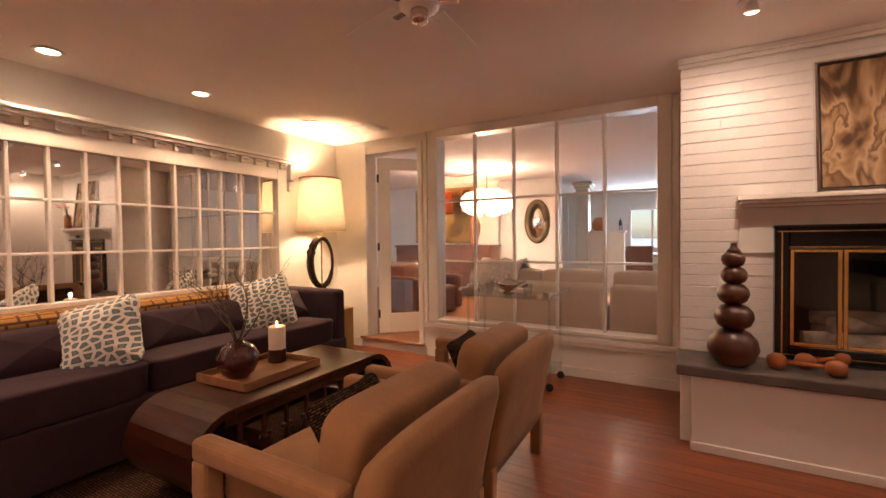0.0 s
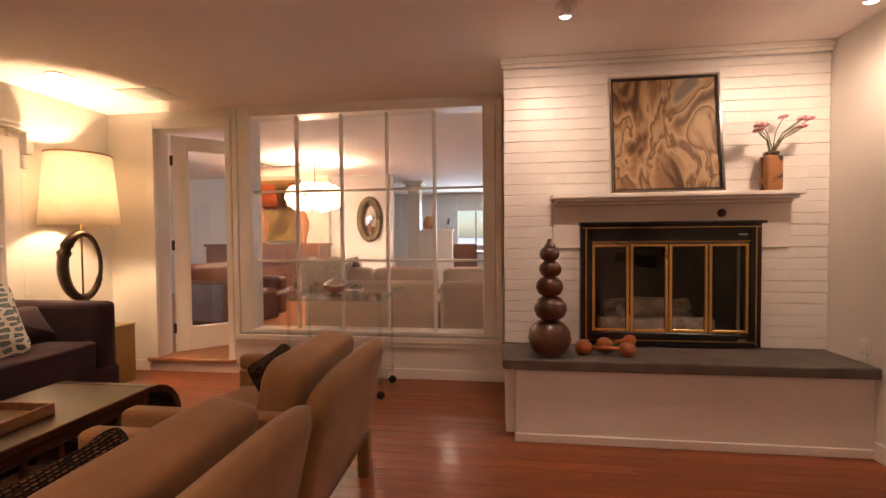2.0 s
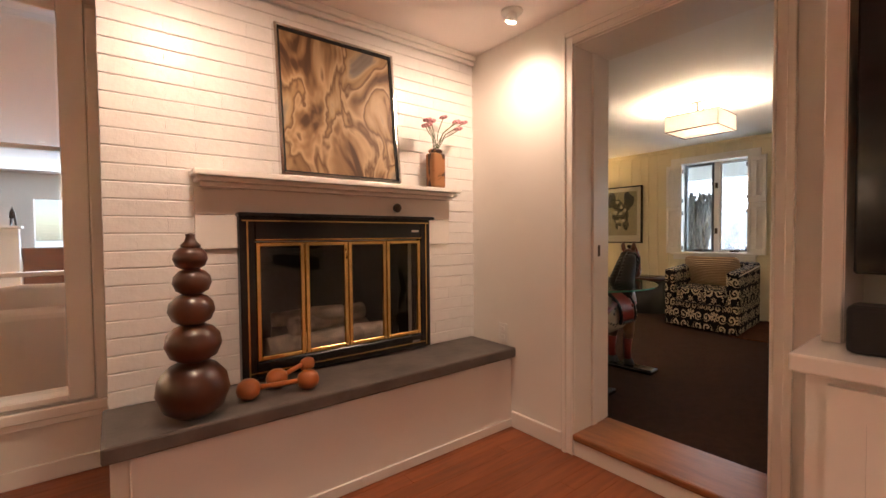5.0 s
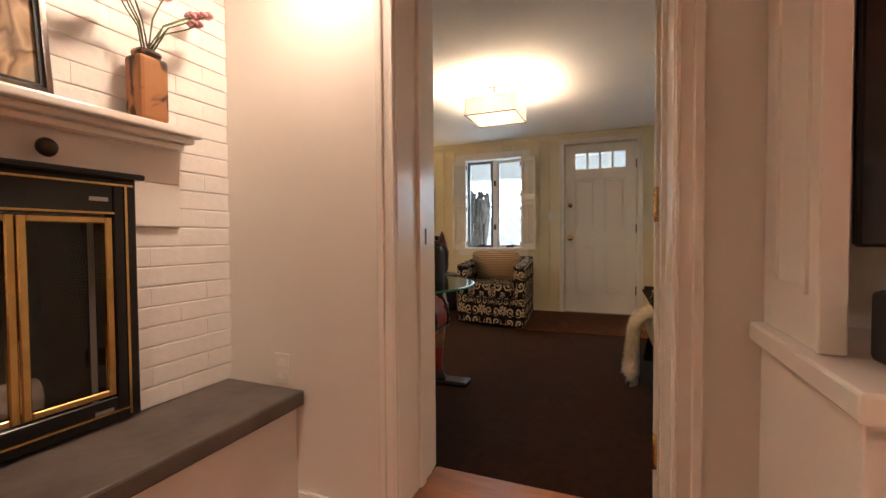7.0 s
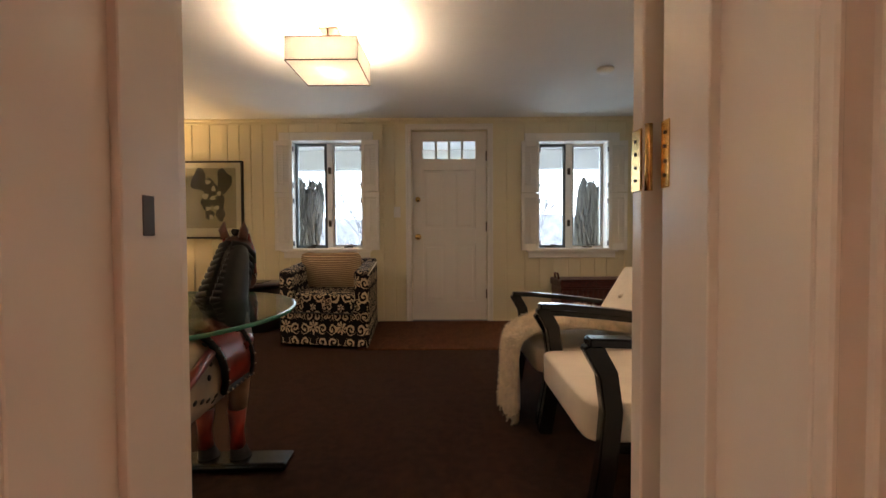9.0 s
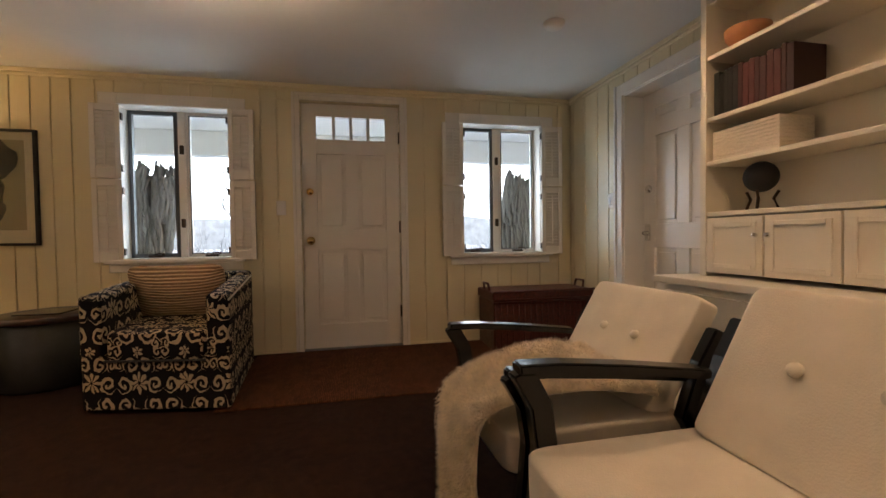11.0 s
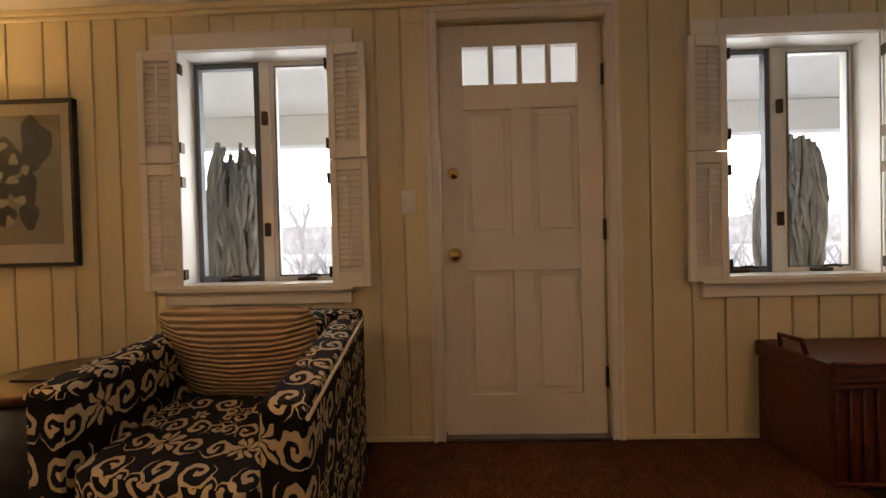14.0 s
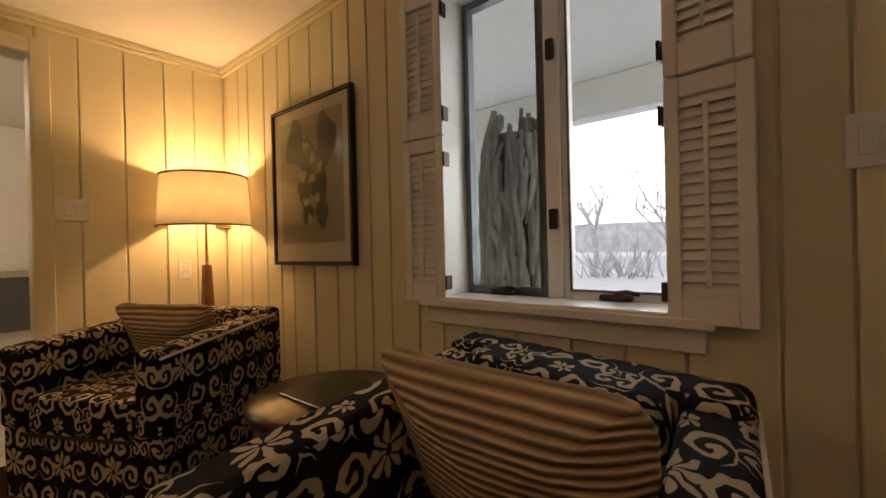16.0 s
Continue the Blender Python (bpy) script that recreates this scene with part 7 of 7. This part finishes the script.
structure("mural_wall", boxes((-5.2, -2.2, 9.01, 9.1, NF, NZ)), M_WALL, "warm white wall behind the sideboard", "wall")
M_MURAL = painting("mural_paint", 1.6, [(0.35, (0.05, 0.035, 0.012)), (0.48, (0.22, 0.14, 0.04)), (0.55, (0.42, 0.28, 0.09)), (0.7, (0.16, 0.15, 0.06))], 1.2, (1, 1, 0.5), 2)
single("wall_hanging", boxes((-3.3, -1.95, 8.86, 8.895, 1.12, 2.22), bevel=0.004), M_MURAL, "large ochre and green abstract wall hanging", "painting")
M_REDSHADE = mat("amber_shade", (0.42, 0.12, 0.04), 0.8, vary=0.3, scale=40, translucent=0.5)
for x in (-2.54, -1.80):
    ll = thing("urn_lamp", "terracotta urn lamp with perforated amber shade", "lamp", pose(x, 8.58, NF + 0.962) @ Matrix.Diagonal((1.15, 1.15, 1.35, 1)), "sideboard lamps")
    part("urn", lathe(bmesh.new(), [(0, 0), (0.06, 0), (0.05, 0.04), (0.10, 0.2), (0.105, 0.28), (0.05, 0.40), (0.03, 0.43), (0.04, 0.46), (0, 0.46)], 20), M_CLAY, ll)
    part("shade", lathe(bmesh.new(), [(0.23, 0.46), (0.19, 0.76), (0.187, 0.76), (0.227, 0.46), (0.23, 0.46)], 28), M_REDSHADE, ll)
    part("bulb", lathe(bmesh.new(), [(0, 0.52), (0.02, 0.525), (0.03, 0.56), (0.02, 0.59), (0, 0.6)], 12), M_BULB, ll)
    lamp("urn_lamp_bulb", "POINT", 10, AMBER, pose(x, 8.58, NF + 0.962 + 0.88), 0.04)
om = thing("oval_mirror", "oval wall mirror in a broad bronze frame", "mirror", pose(-0.72, 9.0, 1.50, 0, 0, 0))
structure("mirror_wall", boxes((-1.45, -0.30, 9.03, 9.15, NF, NZ)), M_WALL, "warm white pier carrying the oval mirror", "wall")
fr = bmesh.new()
pts = [(0.19 * math.cos(2 * math.pi * i / 32), 0, 0.36 * math.sin(2 * math.pi * i / 32)) for i in range(33)]
tube(fr, pts, 0.05, 10)
part("frame", fr, mat("aged_bronze_frame", (0.16, 0.11, 0.06), 0.45, 0.5, vary=0.3, scale=20), om)
gl_ = bmesh.new()
lathe(gl_, [(0, 0), (1, 0), (1, 0.01), (0, 0.01)], 32, (0, 0, 0), 0.175, 0.345)
mg = part("glass", gl_, M_MIRROR, om)
mg.matrix_local = pose(0, 0.01, 0, 90, 0, 0)
cl = thing("square_column", "cream square column with capital in the far room", "column", pose(-0.12, 10.2, NF))
part("shaft", boxes((-0.12, 0.12, -0.12, 0.12, 0.1, NZ - NF - 0.12), bevel=0.008), M_SHELF, cl)
part("capital", boxes((-0.2, 0.2, -0.2, 0.2, NZ - NF - 0.06, NZ - NF - 0.001), (-0.16, 0.16, -0.16, 0.16, NZ - NF - 0.12, NZ - NF - 0.06), bevel=0.008), M_SHELF, cl)
part("plinth", boxes((-0.16, 0.16, -0.16, 0.16, 0, 0.1), bevel=0.008), M_SHELF, cl)
structure("half_wall", boxes((0.0, 0.65, 10.15, 10.27, NF, 1.28), (-0.03, 0.68, 10.11, 10.31, 1.28, 1.32), bevel=0.005), M_WALL, "low white half wall with a dark cap", "wall")
single("clay_jar", lathe(bmesh.new(), [(0, 0), (0.07, 0), (0.13, 0.06), (0.14, 0.14), (0.10, 0.23), (0.07, 0.25), (0.075, 0.27), (0, 0.27)], 22, (0.18, 10.2, 1.32)), M_CLAY, "pale round clay jar on the half wall", "jar")
nd = panel_door("north_door", "closed white door with small top window", pose(-0.95, 12.55, NF + 0.01, 0, 0, 90), 0.80, 2.0, True, 0, 1)
tw = thing("tripod_stand", "tall dark tripod stand by the far window", "stand", pose(0.50, 10.9, NF))
for k in range(3):
    a = k * 2.09
    part("leg", tube(bmesh.new(), [(0.2 * math.cos(a), 0.2 * math.sin(a), 0), (0.1 * math.cos(a), 0.1 * math.sin(a), 0.7), (0.02 * math.cos(a), 0.02 * math.sin(a), 1.35)], 0.012, 6), M_BRONZE, tw)
part("collar", lathe(bmesh.new(), [(0, 1.33), (0.04, 1.33), (0.03, 1.42), (0, 1.5)], 12), M_BRONZE, tw)
dt = thing("dining_table", "dark dining table in the far room", "table", pose(1.7, 10.6, NF))
part("tabletop", boxes((-0.9, 0.9, -0.45, 0.45, 0.71, 0.75), bevel=0.006), M_SIDEBOARD, dt)
for sx in (-0.8, 0.8):
    for sy in (-0.36, 0.36):
        part("leg", boxes((sx - 0.03, sx + 0.03, sy - 0.03, sy + 0.03, 0, 0.71)), M_SIDEBOARD, dt)
for k, (x, y, rz) in enumerate(((0.95, 9.95, 0), (1.75, 9.95, 0), (2.5, 9.95, 0))):
    dc = thing("dining_chair", "dark leather dining chair at the far table", "chair", pose(x, y, NF, 0, 0, rz), "dining chairs")
    part("seat", boxes((-0.22, 0.22, -0.2, 0.22, 0.42, 0.48), bevel=0.02, seg=2), M_LEATHER, dc)
    part("backrest", boxes((-0.22, 0.22, -0.26, -0.2, 0.44, 0.92), bevel=0.02, seg=2), M_LEATHER, dc)
    for sx in (-0.18, 0.18):
        for sy in (-0.2, 0.18):
            part("leg", boxes((sx - 0.02, sx + 0.02, sy - 0.02, sy + 0.02, 0, 0.43)), M_SIDEBOARD, dc)
single("blue_ottoman", boxes((-0.6, 0.35, 8.6, 9.2, NF, NF + 0.42), bevel=0.05, seg=3), M_SEA, "pale blue upholstered bench", "ottoman")

# ---- porch and winter garden ----
bm = bmesh.new()
gv = [[bm.verts.new((x, y, -0.35 + (0.12 * noise.noise(Vector((x * 0.05, y * 0.05, 0))) if abs(x) > 14 else 0))) for y in (-900, -300, -120, -60, -30, -15, -6, 0, 6, 12, 20, 35, 70, 130, 300, 900)] for x in (-900, -300, -100, -30, 0, 8, 12, 16, 22, 32, 50, 80, 140, 300, 900)]
for a, b in zip(gv, gv[1:]):
    for i in range(len(a) - 1):
        bm.faces.new((a[i], b[i], b[i + 1], a[i + 1]))
structure("ground", bm, M_SNOW, "snow-covered ground reaching the horizon", "ground")
PX = 9.75
structure("porch_floor", boxes((DX + 0.215, PX, -1.0, 8.0, -0.36, DENZ - 0.08)), M_PORCH, "pale porch floor", "porch")
structure("porch_ceiling", boxes((DX + 0.215, PX + 0.25, -1.0, 8.0, 2.36, 2.5)), M_PORCH, "pale blue-white porch ceiling", "porch")
structure("porch_beam", boxes((PX - 0.16, PX, -1.0, 8.0, 2.06, 2.36), bevel=0.01), M_PORCH, "white porch beam", "porch")
for y in (-0.6, 2.1, 6.05, 7.6):
    ps = thing("porch_post", "square white porch post", "post", pose(PX - 0.08, y, DENZ - 0.08), "porch posts")
    part("shaft", boxes((-0.06, 0.06, -0.06, 0.06, 0.12, 2.03), bevel=0.006), M_PORCH, ps)
    part("plinth", boxes((-0.08, 0.08, -0.08, 0.08, 0, 0.12), bevel=0.006), M_PORCH, ps)
structure("porch_end_wall", pierced(bmesh.new(), "y", 6.2, 6.35, DX + 0.215, PX - 0.17, -0.3, 2.36, []), M_PORCH, "white end wall of the porch", "wall")
pew = structure("porch_south_wall", pierced(bmesh.new(), "y", -0.55, -0.4, DX + 0.215, PX - 0.17, -0.3, 2.36, [(8.25, 9.35, 0.8, 1.95)]), M_PORCH, "white porch wall with a small-paned window", "wall")
for i in range(1, 3):
    part("muntin", boxes((8.25 + i * 0.366 - 0.015, 8.25 + i * 0.366 + 0.015, -0.5, -0.45, 0.8, 1.95)), M_WHITE, pew)
    part("muntin", boxes((8.25, 9.35, -0.5, -0.45, 0.8 + i * 0.383 - 0.015, 0.8 + i * 0.383 + 0.015)), M_WHITE, pew)
part("pane", boxes((8.25, 9.35, -0.485, -0.48, 0.8, 1.95)), M_METAL, pew, "dark reflecting window pane")


def driftwood(x, y, top, seed):
    d = thing("driftwood_column", "tall upright bundle of grey driftwood sticks", "driftwood", pose(x, y, DENZ - 0.08), "driftwood columns")
    r = random.Random(seed)
    lean = 0.10
    for k in range(240):
        z0 = r.uniform(-0.1, top * 0.86)
        a = r.uniform(0, 2 * math.pi)
        ln = r.uniform(0.28, 0.60)
        crest = top * (0.97 + 0.05 * math.cos(a - 1.2)) * r.uniform(0.97, 1.0)
        z1 = min(z0 + ln, crest)
        z0 = max(0.0, min(z0, z1 - 0.2))
        tw = r.uniform(-2.2, 0.9)
        rr = r.uniform(0.013, 0.024)
        pts = []
        for t in (0, 0.2, 0.4, 0.6, 0.8, 1):
            z = z0 + (z1 - z0) * t
            q = 0.135 - 0.02 * (z / top) ** 3 + 0.018 * math.sin(z * 5 + seed) + 0.012 * math.sin(t * math.pi)
            b = a + tw * t * (z1 - z0)
            pts.append((q * math.cos(b) + 0.010 * r.uniform(-1, 1), q * math.sin(b) - lean * (z / top - 0.6) + 0.010 * r.uniform(-1, 1), z))
        part("stick", tube(bmesh.new(), pts, [rr * 0.6, rr * 0.9, rr, rr * 0.95, rr * 0.9, rr * 0.75], 6, 0.8), M_DRIFT, d)
    part("core", tube(bmesh.new(), [(0, 0.06, 0), (0, 0.02, top * 0.4), (0, -0.03, top * 0.92)], [0.12, 0.12, 0.10], 10), M_DRIFT, d)


driftwood(8.02, 4.74, 1.68, 1)
driftwood(8.08, 1.42, 1.68, 2)

rnd = random.Random(21)


def branch(bm, p, d, ln, r, depth):
    pts = [p]
    for i in range(4):
        d = (d + 0.22 * Vector((rnd.uniform(-1, 1), rnd.uniform(-1, 1), rnd.uniform(-0.3, 0.6)))).normalized()
        p = p + d * ln / 4
        pts.append(p)
    tube(bm, pts, [r * (1 - 0.14 * i) for i in range(5)], 5 if depth else 3)
    if depth:
        for k in range(4):
            i = rnd.choice((1, 2, 3, 4))
            branch(bm, pts[i], (d + 1.0 * Vector((rnd.uniform(-1, 1), rnd.uniform(-1, 1), rnd.uniform(0, 0.9)))).normalized(), ln * rnd.uniform(0.5, 0.72), r * 0.5, depth - 1)


for k in range(9):
    y = -16 + k * 6.2 + rnd.uniform(-2, 2)
    x = 26 + rnd.uniform(-3, 14)
    t = thing("bare_tree", "bare frosted winter tree", "tree", pose(x, y, -0.4), "winter trees")
    part("trunk", tube(bmesh.new(), [(0, 0, 0), (0.05, 0.03, 1.0), (0.0, 0.1, 2.2)], [0.22, 0.16, 0.13], 8), M_BARK, t)
    cr = bmesh.new()
    for q in range(5):
        branch(cr, Vector((0, 0.06, 1.2 + 0.25 * q)), Vector((rnd.uniform(-0.7, 0.7), rnd.uniform(-0.7, 0.7), 1)).normalized(), 2.4, 0.09, 3)
    part("crown", cr, M_BARK, t)
M_HEDGE = mat("snowy_brush", (0.55, 0.57, 0.60), 0.9, vary=0.4, scale=3)
for k in range(12):
    b = bmesh.new()
    for q in range(60):
        a = rnd.uniform(0, 2 * math.pi)
        branch(b, Vector((rnd.uniform(-1, 1), rnd.uniform(-1.6, 1.6), 0)), Vector((0.6 * math.cos(a), 0.6 * math.sin(a), 1)).normalized(), rnd.uniform(0.8, 1.7), 0.035, 1 if q % 3 == 0 else 0)
    s = single("snowy_shrub", b, M_HEDGE, "frosted shrub along the garden edge", "shrub", pose(24 + rnd.uniform(-1, 4), -18 + k * 4.6, -0.4), "frosted shrubs")
mb = thing("garden_post", "white garden post with a box", "post", pose(19.0, 13.0, -0.35))
part("post", boxes((-0.06, 0.06, -0.06, 0.06, 0, 1.5)), M_PORCH, mb)
part("box", boxes((-0.15, 0.15, -0.25, 0.25, 1.5, 1.7), bevel=0.02), M_PORCH, mb)
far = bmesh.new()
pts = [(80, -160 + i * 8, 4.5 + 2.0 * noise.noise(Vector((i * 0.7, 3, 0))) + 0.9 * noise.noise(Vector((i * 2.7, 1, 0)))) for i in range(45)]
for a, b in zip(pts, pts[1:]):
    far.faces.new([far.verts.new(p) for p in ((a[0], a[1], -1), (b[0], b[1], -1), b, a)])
# the pale blue-grey carries both the snow and the painted distance haze
structure("distant_woods", far, mat("haze_tinted_woods", (0.62, 0.65, 0.68), 0.95, vary=0.25, scale=0.8), "snow-covered distant woods with haze put into their colour", "backdrop")
structure("backdrop", boxes((150, 151, -260, 300, -6, 90)), mat("overcast_sky", (0.86, 0.93, 1.0), 1.0, vary=0.04, scale=0.02, emit=4.2), "bright overcast winter sky", "sky")
structure("snow_bank", boxes((32, 34, -60, 70, -0.6, 0.35), bevel=0.3, seg=2), M_SNOW, "long low snow bank", "ground")

# ---- pieces of walls and floors ----
chimney = bpy.data.objects["chimney_breast"]
brick_meshes = {}


def brick(w, h, x, z, side=False):
    key = (round(w, 3), round(h, 3), side)
    if key not in brick_meshes:
        bm = bmesh.new()
        if side:
            box(bm, 0, 0.016, 0, w, 0, h, bevel=0.004)
        else:
            vs = box(bm, 0, w, 0, 0.022, 0, h)
            rim = [e for e in bm.edges if abs(e.verts[0].co.z - e.verts[1].co.z) < 1e-6 and abs(e.verts[0].co.x - e.verts[1].co.x) > 1e-6 and e.verts[0].co.y < 0.01]
            bmesh.ops.bevel(bm, geom=rim, offset=0.0045, segments=2, profile=0.5, affect="EDGES")
        bmesh.ops.recalc_face_normals(bm, faces=bm.faces)
        me = bpy.data.meshes.new("brick")
        bm.to_mesh(me)
        bm.free()
        me.materials.append(M_BRICK)
        brick_meshes[key] = me
    o = new("brick", brick_meshes[key])
    o.parent = chimney
    return o


rnd = random.Random(5)
COURSE, BW = 0.0672, 0.208
nrow = int((CEIL - 0.478) / COURSE)
for j in range(nrow + 1):
    z = 0.479 + j * COURSE
    h = min(COURSE - 0.0018, CEIL - 0.062 - z)
    if h < 0.02:
        continue
    x = CX0 - (BW / 2 if j % 2 else 0)
    while x < EX - 0.01:
        a, b = max(x, CX0), min(x + BW, EX)
        spans = [(a, b)]
        if z < 1.37:
            lo, hi = (1.885, 3.245) if z + h > 1.084 else (FB[0] - 0.004, FB[1] + 0.004)
            spans = [(max(a, hi), b), (a, min(b, lo))]
        for p, q in spans:
            if q - p > 0.03:
                o = brick(q - p - 0.0003, h, 0, 0)
                o.location = (p, CY - 0.0065 + rnd.uniform(-0.0008, 0.0008), z + rnd.uniform(-0.0008, 0.0008))
                o.rotation_euler = (rnd.uniform(-0.01, 0.01), rnd.uniform(-0.003, 0.003), rnd.uniform(-0.002, 0.002))
        x += BW

# oak boards of the sitting room floor
subfloor = bpy.data.objects["subfloor"]
rnd = random.Random(9)
y = SY
while y < NY - 0.01:
    w = 0.0825
    x = WX - rnd.uniform(0, 1.5)
    while x < EX:
        ln = rnd.choice((1.6, 2.0, 2.4, 2.8))
        a, b = max(x, WX), min(x + ln, EX)
        if b - a > 0.02:
            bm = boxes((a + 0.0004, b - 0.0004, y + 0.0004, min(y + w, NY) - 0.0004, -0.012, 0.0), bevel=0.0008)
            part("floorboard", bm, M_FLOOR, subfloor)
        x += ln
    y += w


# vertical boards of the den walls
def boards(parent, axis, face, inward, u0, u1, z0, z1, holes, pitch, seed):
    r = random.Random(seed)
    u = u0
    while u < u1 - 0.01:
        w = r.choice((pitch * 0.8, pitch, pitch * 1.22))
        v = min(u + w, u1)
        segs = [(z0, z1)]
        for h in holes:
            if h[0] < v - 0.001 and h[1] > u + 0.001:
                nu, nv = max(u, h[0]), min(v, h[1])
                if nv - nu > 0.6 * (v - u) or True:
                    segs = [s for a, b in segs for s in ((a, min(b, h[2])), (max(a, h[3]), b)) if s[1] - s[0] > 0.03]
        cover = [(a, b, u, v) for a, b in segs]
        for h in holes:
            if u < h[0] < v:
                cover.append((max(z0, h[2]), min(z1, h[3]), u, h[0]))
            if u < h[1] < v:
                cover.append((max(z0, h[2]), min(z1, h[3]), h[1], v))
        for a, b, p, q in cover:
            if q - p < 0.01 or b - a < 0.02:
                continue
            lo, hi = sorted((face, face - inward * 0.011))
            g = 0.0035
            bm = boxes(((lo, hi, p + g, q - g, a, b) if axis == "x" else (p + g, q - g, lo, hi, a, b)), bevel=0.0035)
            part("board", bm, M_DEN, bpy.data.objects[parent])
        u = v


zt, zb = CEIL - 0.03, DENZ
boards("wall_front", "x", DX, -1, DY0, DY, zb, zt, [(W1[0], W1[1], W1[2], W1[3]), (W2[0], W2[1], W2[2], W2[3]), (DR[0], DR[1], zb, DR[3])], 0.155, 1)
boards("den_wall_north", "y", DY, -1, 3.75, DX - 0.002, zb, zt, [(DN[0], DN[1], zb, DN[3])], 0.16, 2)
boards("den_wall_south", "y", DY0, 1, 5.98, DX - 0.002, zb, zt, [(SD[0], SD[1], zb, SD[3])], 0.155, 3)
